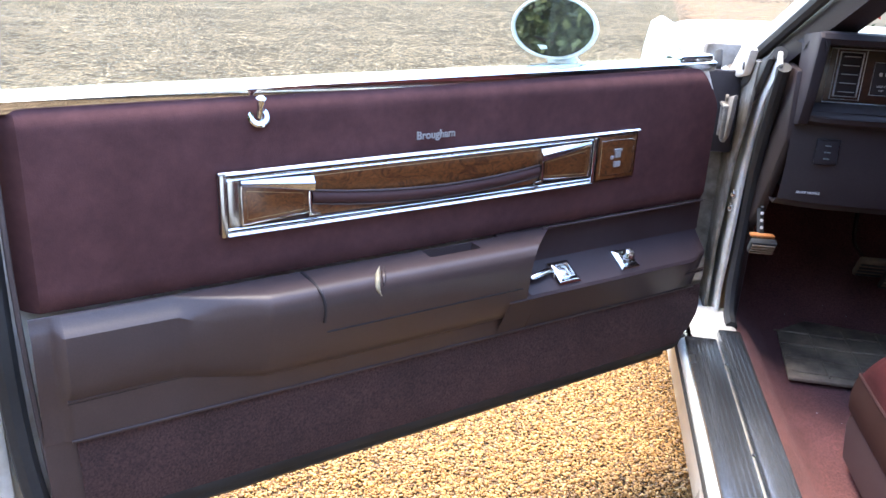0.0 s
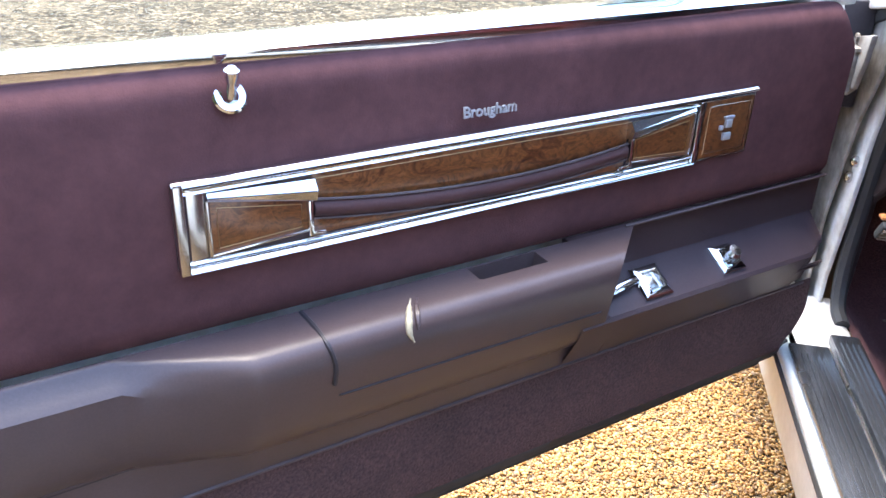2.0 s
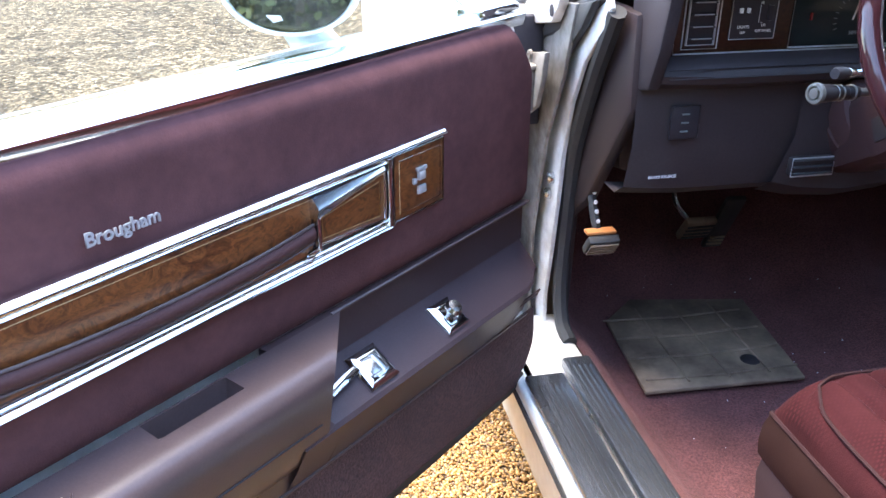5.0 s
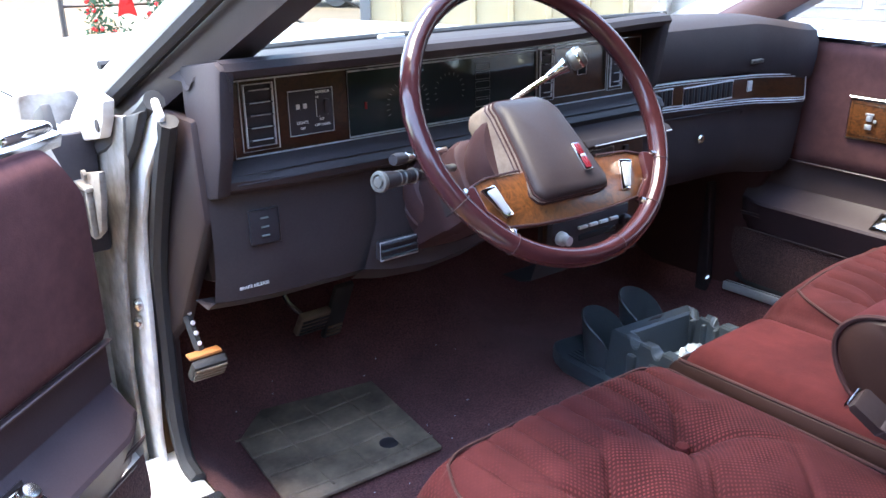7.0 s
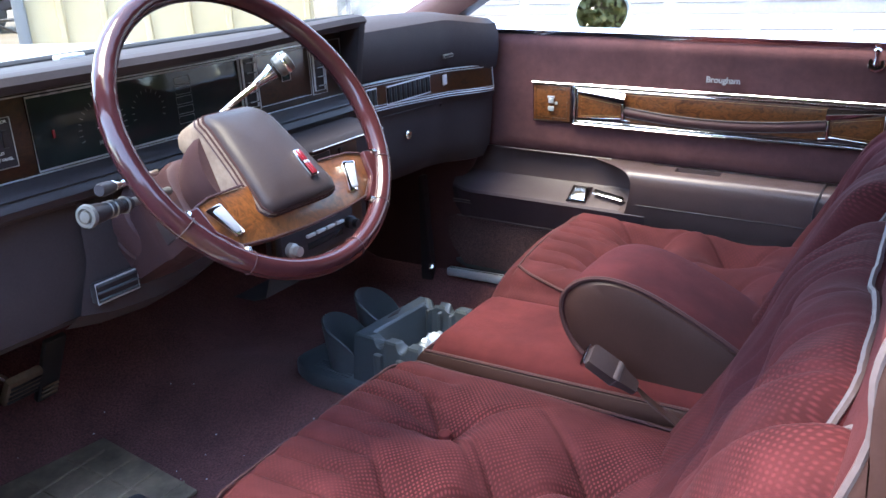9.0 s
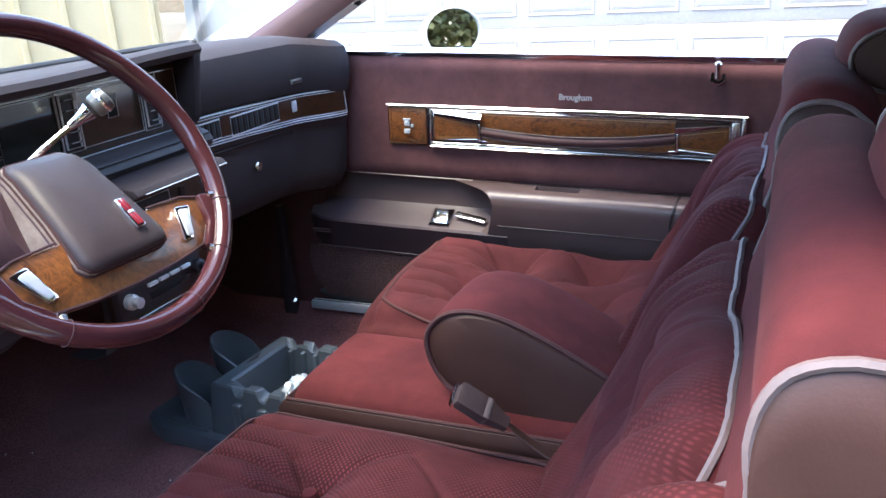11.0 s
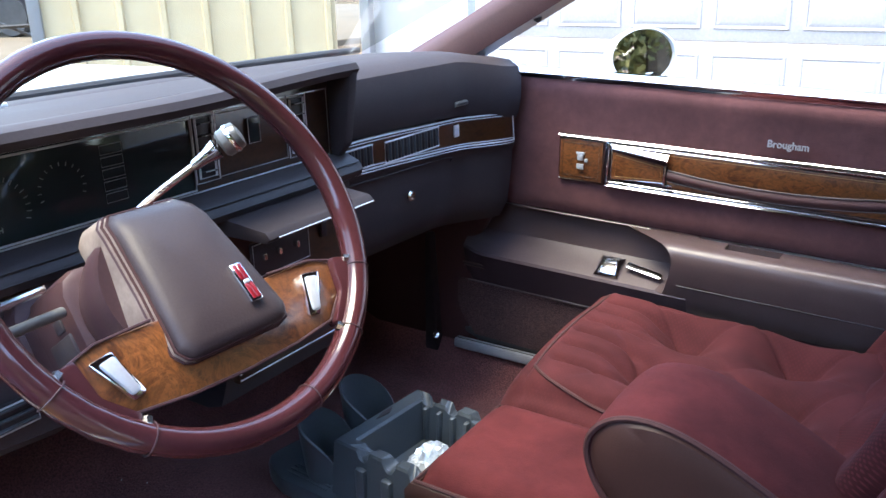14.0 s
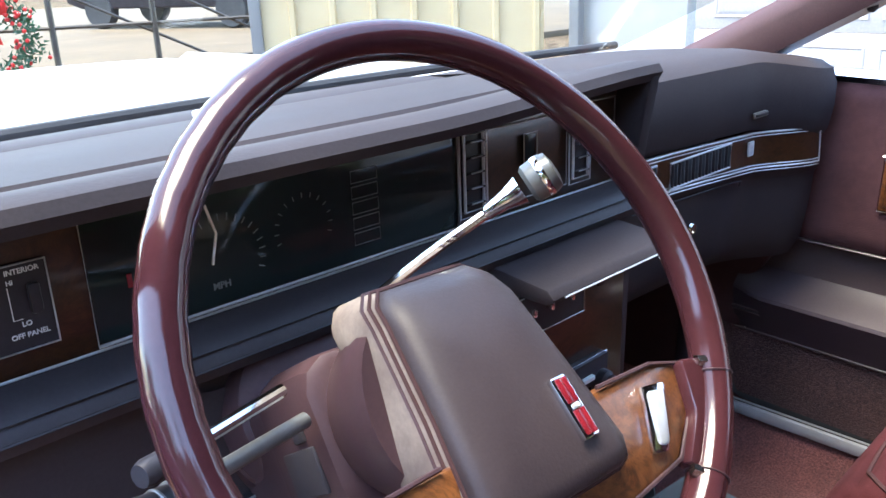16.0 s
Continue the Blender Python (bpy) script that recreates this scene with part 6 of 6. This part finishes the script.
        part("cup_holder", loft(cup), CONSOLE, c, "tall curved cup holder scoop", angle=50)
        part("cup_floor", lathe([(r - 0.005, 0.036), (r - 0.006, 0.040), (0.012, 0.0405), (0.001, 0.0405)], 24, m=pose(x, y, 0)), DARK, c)
    rng = random.Random(5)
    crumple = grid_shell(16, 14, lambda a, b: (-0.062 + 0.105 * a + rng.uniform(-0.003, 0.003), -0.080 + 0.090 * b + rng.uniform(-0.003, 0.003), 0.074 + 0.046 * math.sin(math.pi * a) * math.sin(math.pi * b) ** 0.7 + rng.uniform(0, 0.014)))
    tagged(part("crumpled_wrapper", crumple, FOIL, m=c.matrix_basis, angle=5), "crumpled white and silver wrapper in the tray", "wrapper")


def carpet_crumbs():
    rng = random.Random(8)
    bm = bmesh.new()
    for k in range(34):
        x, y = rng.uniform(-0.60, -0.05), rng.uniform(0.02, 0.62)
        z = 0.274 + 0.075 * math.exp(-((x - 0.02) / 0.15) ** 2) + 0.34 * step(0.52, 0.95, y)
        s = rng.uniform(0.0008, 0.0022)
        box((0, 0, 0), (s * rng.uniform(1, 2.2), s, s * 0.6), m=pose(x, y, z + 0.005, 0, 0, rng.uniform(0, 180)), bm=bm)
    tagged(part("carpet_crumbs", bm, PAPER), "pale crumbs and grit scattered on the carpet", "grit", kind="stuff")


# ---- seats ----
def tuft(x, y, cx, cy, r, depth):
    return -depth * math.exp(-((x - cx) ** 2 + (y - cy) ** 2) / (r * r))


def cushion(name, x0, x1, y0, y1, ztop, zbot, mat, parent, label, relief, roll=0.10, n=56):
    """A stuffed seat base: domed top with relief, rolled edges and a skirt."""
    hx, hy, cx, cy = (x1 - x0) / 2, (y1 - y0) / 2, (x0 + x1) / 2, (y0 + y1) / 2
    rings = []
    for i in range(n + 1):
        a = -1 + 2 * i / n
        row = []
        for j in range(n + 1):
            b = -1 + 2 * j / n
            ea, eb = min(1, (1 - abs(a)) * hx / roll), min(1, (1 - abs(b)) * hy / roll)
            k = math.sqrt(max(0, 1 - (1 - ea) ** 2)) * math.sqrt(max(0, 1 - (1 - eb) ** 2))
            inner = step(0.0, 0.8, min(ea, eb))
            x, y = cx + hx * a * (1 - 0.05 * (1 - k)), cy + hy * b * (1 - 0.05 * (1 - k))
            row.append((x, y, zbot + (ztop - zbot) * (0.45 + 0.55 * k) + inner * relief(x, y)))
        rings.append(row)
    bm = loft(rings, closed=False)
    rim = [rings[i][0] for i in range(n + 1)] + [rings[n][j] for j in range(1, n + 1)] + [rings[i][n] for i in range(n - 1, -1, -1)] + [rings[0][j] for j in range(n - 1, 0, -1)]
    part(name, bm, mat, parent, label, angle=60)
    return rim


def cushion_top(x0, x1, y0, y1, ztop, zbot, relief, roll=0.08):
    """Height of a cushion's upper side, for the welts and buttons on it."""
    def at(x, y):
        ea, eb = (min(1, max(0.0, (q1 - q0) / 2 - abs(q - (q0 + q1) / 2)) / roll) for q, q0, q1 in ((x, x0, x1), (y, y0, y1)))
        k = math.sqrt(max(0, 1 - (1 - ea) ** 2)) * math.sqrt(max(0, 1 - (1 - eb) ** 2))
        return (x, y, zbot + (ztop - zbot) * (0.45 + 0.55 * k) + step(0.0, 0.8, min(ea, eb)) * relief(x, y) + 0.0015)
    return at


def seats():
    # driver's half of the split bench
    d = thing("driver_seat", "burgundy velour driver's half of the split bench", "seat", "front seats")
    spots = [(-0.260, -0.290), (-0.445, -0.325), (-0.268, -0.52), (-0.445, -0.52), (-0.356, -0.43)]
    crease = lambda q, w: math.exp(-(q / w) ** 2)
    def relief(x, y):
        z = 0.020 * math.cos((x + 0.35) * 5.0) - 0.03 * step(-0.3, -0.62, y)
        z += sum(tuft(x, y, cx, cy, 0.052, 0.044) for cx, cy in spots)
        for cx, cy in spots:
            for sx in (-1, 1):
                for sy in (-1, 1):
                    z -= 0.007 * crease(sx * (x - cx) - 0.85 * sy * (y - cy), 0.008) * math.exp(-(((x - cx) ** 2 + (y - cy) ** 2) / 0.011))
        fold = 0.115 + 0.30 * (x + 0.35) ** 2
        z -= 0.011 * crease(y + fold, 0.007)
        for k in range(-5, 6):
            z -= 0.0095 * crease(x + 0.35 - 0.046 * k - 0.12 * k * 0.1 * (y + 0.2), 0.006) * step(-0.275, -0.235, y) * step(-fold + 0.002, -fold - 0.01, y)
        return z
    rim = cushion("cushion", -0.610, -0.072, -0.70, -0.078, 0.552, 0.41, VELOUR_DOTS, d, "woven burgundy velour cushion with buttons", relief, 0.08, 120)
    def skirt_ring(k, z):
        return [(-0.35 + (x + 0.35) * k, -0.378 + (y + 0.378) * k, z if z else zz + 0.006) for x, y, zz in rim[::3]]
    part("cushion_band", loft([skirt_ring(1.0, 0), skirt_ring(1.022, 0.455), skirt_ring(1.028, 0.43), skirt_ring(1.022, 0.405), skirt_ring(1.0, 0.395)], caps=False), SEAT_VINYL, d, "rounded brown vinyl side of the cushion", angle=60)
    part("base_skirt", loft([skirt_ring(1.0, 0.398), skirt_ring(1.012, 0.37), skirt_ring(0.99, 0.30)], caps=False), VINYL, d, "vinyl seat base skirt")
    part("edge_piping", tube([Vector(p) + Vector((0, 0, 0.004)) for p in rim[::3]], 0.004, 6, closed=True), DARK_PIPING, d)
    over = cushion_top(-0.610, -0.072, -0.70, -0.078, 0.552, 0.41, relief)
    front = [(x, -0.110 - 0.30 * (x + 0.35) ** 2) for x in (-0.54, -0.47, -0.40, -0.33, -0.26, -0.19, -0.145)]
    welt = smooth_path([(x, y, 0) for x, y in [(-0.588, -0.62), (-0.588, -0.40), (-0.586, -0.22), (-0.572, -0.150)] + front + [(-0.108, -0.145), (-0.096, -0.22), (-0.095, -0.40), (-0.098, -0.62)]], 6)
    part("seam_piping", tube([Vector(over(q.x, q.y)) + Vector((0, 0, 0.001)) for q in welt], 0.0026, 6), DARK_PIPING, d, "thin welt round the top of the cushion")
    for cx, cy in spots[:2]:
        part("button", lathe([(0.011, 0.0), (0.010, 0.005), (0.004, 0.008), (0.001, 0.008)], 14, m=pose(cx, cy, 0.528)), VELOUR, d, "covered button")
    seat_back(d, -0.640, -0.085, -0.560, 0.475, -0.768, 0.878, -1, (-0.650, -0.025))
    # passenger's half, with the plain middle section
    p = thing("passenger_seat", "burgundy velour passenger half of the split bench", "seat", "front seats")
    spots2 = [(0.345, -0.325), (0.52, -0.325), (0.345, -0.52), (0.52, -0.52)]
    def relief2(x, y):
        z = 0.046 * math.cos((x - 0.43) * 5.5) - 0.02 * step(-0.3, -0.62, y) + sum(tuft(x, y, cx, cy, 0.055, 0.062) for cx, cy in spots2)
        for cx, cy in spots2:
            for sx in (-1, 1):
                for sy in (-1, 1):
                    z -= 0.006 * crease(sx * (x - cx) - 0.85 * sy * (y - cy), 0.008) * math.exp(-(((x - cx) ** 2 + (y - cy) ** 2) / 0.010))
        z -= 0.010 * crease(y + 0.150, 0.007)
        for k in range(-3, 4):
            z -= 0.013 * crease(x - 0.44 - 0.050 * k - 0.10 * k * 0.1 * (y + 0.2), 0.007) * step(-0.315, -0.255, y) * step(-0.160, -0.180, y)
        z -= 0.014 * crease(x - 0.215, 0.010)
        z -= 0.030 * math.exp(-((x - 0.43) / 0.12) ** 2 - ((y + 0.40) / 0.13) ** 2)
        z += 0.012 * crease(x - 0.595, 0.045)
        return z
    rim = cushion("cushion", 0.175, 0.650, -0.70, -0.088, 0.568, 0.40, VELOUR_PLAIN, p, "woven burgundy velour cushion with buttons", relief2, 0.08, 110)
    part("base_skirt", loft([[(x, y, z + 0.01) for x, y, z in rim[::3]], [(0.42 + (x - 0.42) * 0.98, -0.375 + (y + 0.375) * 0.98, 0.31) for x, y, z in rim[::3]]], caps=False), VINYL, p)
    rim = cushion("centre_cushion", -0.048, 0.205, -0.66, -0.112, 0.552, 0.508, VELOUR, p, "plain velour middle section", lambda x, y: 0.010 * math.cos((x - 0.06) * 8), 0.05, 40)
    out = lambda k, dz: [(0.0785 + (x - 0.0785) * k, -0.386 + (y + 0.386) * k, z + dz) for x, y, z in rim[::2]]
    part("edge_roll", loft([out(1.0, 0.003), out(1.045, 0.000), out(1.075, -0.012), out(1.075, -0.026), out(1.04, -0.038), out(1.0, -0.042)], caps=False), SEAT_VINYL, p, "rolled brown vinyl edge of the middle section")
    part("centre_skirt", loft([out(1.0, -0.036), [(x, y, 0.33) for x, y, z in rim[::2]]], caps=False), VINYL, p, "dark vinyl side of the middle section")
    for k, dz in ((1.02, 0.004), (1.07, -0.030)):
        part("edge_piping", tube([Vector(q) for q in out(k, dz)], 0.0030, 6, closed=True), DARK_PIPING, p)
    on_top = cushion_top(0.175, 0.650, -0.70, -0.088, 0.568, 0.40, relief2)
    path = [(0.212, -0.62), (0.214, -0.40), (0.222, -0.26), (0.243, -0.170), (0.290, -0.151), (0.42, -0.150), (0.57, -0.151), (0.612, -0.185), (0.622, -0.40)]
    pts = smooth_path([(x, y, 0) for x, y in path], 8)
    part("seam_piping", tube([on_top(q.x, q.y) for q in pts], 0.0030, 6), DARK_PIPING, p)
    for cx, cy in spots2[:2]:
        part("button", lathe([(0.011, 0.0), (0.010, 0.005), (0.004, 0.008), (0.001, 0.008)], 14, m=pose(*on_top(cx, cy))), VELOUR, p, "covered button")
    seat_back(p, 0.100, 0.655, -0.575, 0.50, -0.768, 0.872, 1, (0.070, 0.665))
    # fold-down arm between the seats, half raised
    a = thing("centre_armrest", "fold-down velour armrest with vinyl sides, half lowered", "armrest")
    o = [(-0.68, 0.60), (-0.62, 0.640), (-0.52, 0.690), (-0.455, 0.708), (-0.405, 0.703), (-0.372, 0.678), (-0.364, 0.64), (-0.385, 0.59), (-0.43, 0.555), (-0.50, 0.515), (-0.58, 0.480), (-0.66, 0.47)]
    o = [(p[1], p[2]) for p in smooth_path([(0, y, z) for y, z in o], 4)]
    x0, x1 = -0.015, 0.165
    cy, cz = -0.52, 0.62
    shrink = lambda k: [(cy + (y - cy) * k, cz + (z - cz) * k) for y, z in o]
    part("side_panel", loft([[(x, y, z) for y, z in shrink(k)] for x, k in ((x0 - 0.010, 0.3), (x0 - 0.008, 0.7), (x0 - 0.004, 0.9), (x0 + 0.004, 0.97), (x0 + 0.02, 0.97))]), SEAT_VINYL, a, "smooth brown-burgundy vinyl side")
    part("cover", loft([[(x, y, z) for y, z in shrink(k)] for x, k in ((x0 + 0.002, 0.96), (x0 + 0.010, 0.995), (x0 + 0.030, 1.01), (x0 + 0.09, 1.02), (x1 - 0.030, 1.01), (x1 - 0.008, 0.99), (x1, 0.95))]), VELOUR, a, "red velour cover")
    part("piping", tube([(x0 + 0.001, y, z) for y, z in shrink(0.985)], 0.0042, 6), DARK_PIPING, a, "dark welt")
    b = thing("seat_belt_buckle", "dark brown seat belt buckle with chrome edge on a short strap", "seat belt")
    tip, knee, root = Vector((-0.120, -0.455, 0.633)), Vector((-0.096, -0.520, 0.578)), Vector((-0.078, -0.615, 0.512))
    m = Matrix.Translation(tip) @ (knee - tip).to_track_quat("Z", "Y").to_matrix().to_4x4() @ pose(0, 0, 0, 0, 0, 24)
    ring = lambda x, y, z: [(-x, -y, z), (x, -y, z), (x, y, z), (-x, y, z)]
    part("housing", loft([ring(0.017, 0.0055, 0.002), ring(0.019, 0.0075, 0.006), ring(0.019, 0.0080, 0.046), ring(0.013, 0.0065, 0.066), ring(0.010, 0.005, 0.086)]), BUCKLE, b, m=m)
    part("latch", loft([ring(0.016, 0.0025, 0.0), ring(0.019, 0.0040, 0.002), ring(0.019, 0.0040, 0.006), ring(0.016, 0.0025, 0.007)]), CHROME, b, "bright latch edge", m=m @ pose(0, -0.006, -0.004))
    part("button", box((0, -0.008, 0.028), (0.022, 0.004, 0.020), 0.0015), DARK, b, "dark release button", m=m)
    part("collar", loft([ring(0.017, 0.0085, 0.044), ring(0.018, 0.0095, 0.047), ring(0.018, 0.0095, 0.051), ring(0.016, 0.0080, 0.054)]), PIPING, b, "worn bright collar", m=m)
    q = Vector((0.75, 0.60, 0.1)).normalized()
    up = Vector((0.2, 0.55, 0.75)).normalized()
    band = smooth_path([knee, knee.lerp(root, 0.5) + Vector((0, 0, -0.006)), root, root + Vector((0.012, -0.05, -0.02))], 4)
    part("strap", loft([[p + q * 0.016 * i + up * 0.003 * j for i, j in ((-1, -1), (1, -1), (1, 1), (-1, 1))] for p in band]), BUCKLE, b, "stiff brown sleeve on the strap")


def seat_back(parent, x0, x1, yb, zb, yt, zt, side, wide):
    """A loose-pillow backrest before a taller velour back with vinyl sides, and a headrest. side: -1 or 1, the outer side."""
    cx, hx = (wide[0] + wide[1]) / 2, (wide[1] - wide[0]) / 2
    lean = Vector((0, yt - yb, zt - zb)).normalized()
    face = Vector((0, lean.z, -lean.y))
    length = math.hypot(yt - yb, zt - zb)
    spots = [(-0.16, 0.16), (0.0, 0.16), (0.16, 0.16), (-0.08, 0.30), (0.08, 0.30)]
    notch = -0.550 if side < 0 else 0.235
    seams = [notch + 0.085 * i for i in range(0, 7)]
    def front(a, b):
        u, v = -1 + 2 * a, b
        eu, ev = min(1, (1 - abs(u)) * hx / 0.026), min(1, (1 - v) * length / 0.10)
        k = math.sqrt(max(0, 1 - (1 - eu) ** 2)) * math.sqrt(max(0, 1 - (1 - ev) ** 2))
        x = u * hx * (1 - 0.03 * (1 - k))
        gx, h = cx + x, v * length
        out = 0.062 * k - 0.056 - 0.010 * (0.5 + 0.5 * u * side)
        for sx, sv in spots:
            out += tuft(x, h, sx, sv, 0.060, 0.034) * k
        # stitched channels that fan out towards the scalloped top
        high = step(0.30, 0.75, v)
        for i, c in enumerate(seams):
            c += (v - 0.8) * 0.05 * (i - 3)
            out -= 0.010 * math.exp(-((gx - c) / 0.007) ** 2) * high * k
            out -= 0.006 * math.exp(-((gx - c - 0.022) / 0.006) ** 2) * high * k
        # slack folds in the cover
        out += 0.016 * noise.noise(Vector((gx * 9 + 3 * side, h * 5, 1.7))) * k + 0.006 * noise.noise(Vector((gx * 26, h * 12 - gx * 20, 4.1))) * k
        # the outer lobe flops forward over a notch in the top edge
        lobe = step(notch + 0.012, notch - 0.030, gx) * step(0.25, 0.95, v)
        out += 0.006 * lobe
        if side < 0:
            out -= 0.040 * step(-0.54, -0.655, gx) * step(0.2, 0.7, v)
        dip = 0.040 * math.exp(-((gx - notch - 0.004) / 0.022) ** 2) + 0.012 * math.exp(-((gx - notch - 0.30) / 0.05) ** 2)
        rise = h + 0.022 * lobe + (0.006 + 0.010 * math.sin((gx - notch) * 11) - dip) * step(0.6, 1.0, v)
        return Vector((cx + x, yb, zb)) + lean * rise + face * out
    part("pillow", grid_shell(150, 80, front), VELOUR_BACK, parent, "loose woven velour back pillow with scalloped top", angle=60)
    mid = Vector((cx, yb, zb)) + lean * length * 0.5
    edge = [front(0, b / 24) for b in range(24)] + [front(a / 90, 0.998) for a in range(1, 90)] + [front(1, b / 24) for b in range(23, -1, -1)]
    part("pillow_band", loft([[p, p - face * 0.010 + (p - mid).normalized() * 0.004, p - face * 0.030 - (p - mid).normalized() * 0.004, p - face * 0.046 - (p - mid).normalized() * 0.030] for p in edge], closed=False), VELOUR, parent, angle=60)
    part("pillow_piping", tube([p + (p - mid).normalized() * 0.002 for p in edge], 0.0036, 6), PIPING, parent, "pale grey welt round the pillow")
    cx, hx = (x0 + x1) / 2, (x1 - x0) / 2
    # taller back behind the pillow: outline in height, drawn out across the seat
    top = 1.025
    prof = [(-0.64, 0.44), (-0.72, 0.60), (-0.785, 0.74), (-0.822, 0.85), (-0.842, 0.92), (-0.840, 0.965), (-0.848, 1.00), (-0.868, top - 0.005), (-0.905, top), (-0.945, top - 0.02), (-0.965, 0.95), (-0.90, 0.72), (-0.80, 0.44)]
    prof = [(q[1], q[2]) for q in smooth_path([(0, y, z) for y, z in prof], 3)]
    my, mz = -0.85, 0.74
    def slab(x, k):
        return [(x, my + (y - my) * k, mz + (z - mz) * k) for y, z in prof]
    w = hx + 0.012
    part("backrest", loft([slab(cx - w, 0.90), slab(cx - w + 0.008, 0.945), slab(cx - w + 0.025, 0.98), slab(cx - w + 0.06, 0.998), slab(cx, 1.005), slab(cx + w - 0.06, 0.998), slab(cx + w - 0.025, 0.98), slab(cx + w - 0.008, 0.945), slab(cx + w, 0.90)]), VELOUR, parent, "plain burgundy velour seat back", angle=60)
    for s in (-1, 1):
        xs = cx + s * w
        part("side_panel", loft([slab(xs - s * 0.006, 0.915), slab(xs + s * 0.003, 0.89), slab(xs + s * 0.007, 0.76), slab(xs + s * 0.007, 0.3)]), SEAT_VINYL, parent, "brown-burgundy vinyl seat side", angle=60)
        part("side_piping", tube([Vector(q) for q in slab(xs + s * 0.001, 0.912)], 0.0038, 6, closed=True), PIPING, parent, "pale grey welt on the seat side")
    def head(a, b):
        t, ph = -math.pi / 2 + math.pi * b, 2 * math.pi * a
        f = lambda q: math.copysign(abs(q) ** 0.6, q)
        return Vector((cx + 0.135 * f(math.cos(t)) * f(math.cos(ph)), -0.985 + 0.072 * f(math.cos(t)) * f(math.sin(ph)) - 0.014 * f(math.sin(t)), 1.030 + 0.058 * f(math.sin(t))))
    part("headrest", grid_shell(40, 22, head), VELOUR, parent, "rounded velour headrest", angle=60)
    for s in (-1, 1):
        part("headrest_side", lathe([(0.060, 0.0), (0.055, 0.006), (0.03, 0.009), (0.001, 0.009)], 20, m=pose(cx + s * 0.130, -0.985, 1.030, 0, s * 90) @ Matrix.Diagonal((0.72, 0.95, 1, 1))), SEAT_VINYL, parent, "brown vinyl headrest cheek")
        part("headrest_piping", tube([(cx + s * 0.133, -0.985 + 0.058 * math.cos(q * 0.2618), 1.030 + 0.044 * math.sin(q * 0.2618)) for q in range(24)], 0.0035, 6, closed=True), PIPING, parent)


def rear_bench():
    r = thing("rear_bench", "burgundy velour rear bench behind the front seats", "seat")
    cushion("cushion", -0.66, 0.66, -1.62, -1.12, 0.50, 0.32, VELOUR, r, "", lambda x, y: 0, 0.08, 24)
    part("backrest", box((0, -1.66, 0.68), (1.36, 0.14, 0.52), 0.06, m=pose(0, 0, 0)), VELOUR, r)


dashboard()
steering()
pedals()
floor_mat()
cup_console()
carpet_crumbs()
seats()
rear_bench()
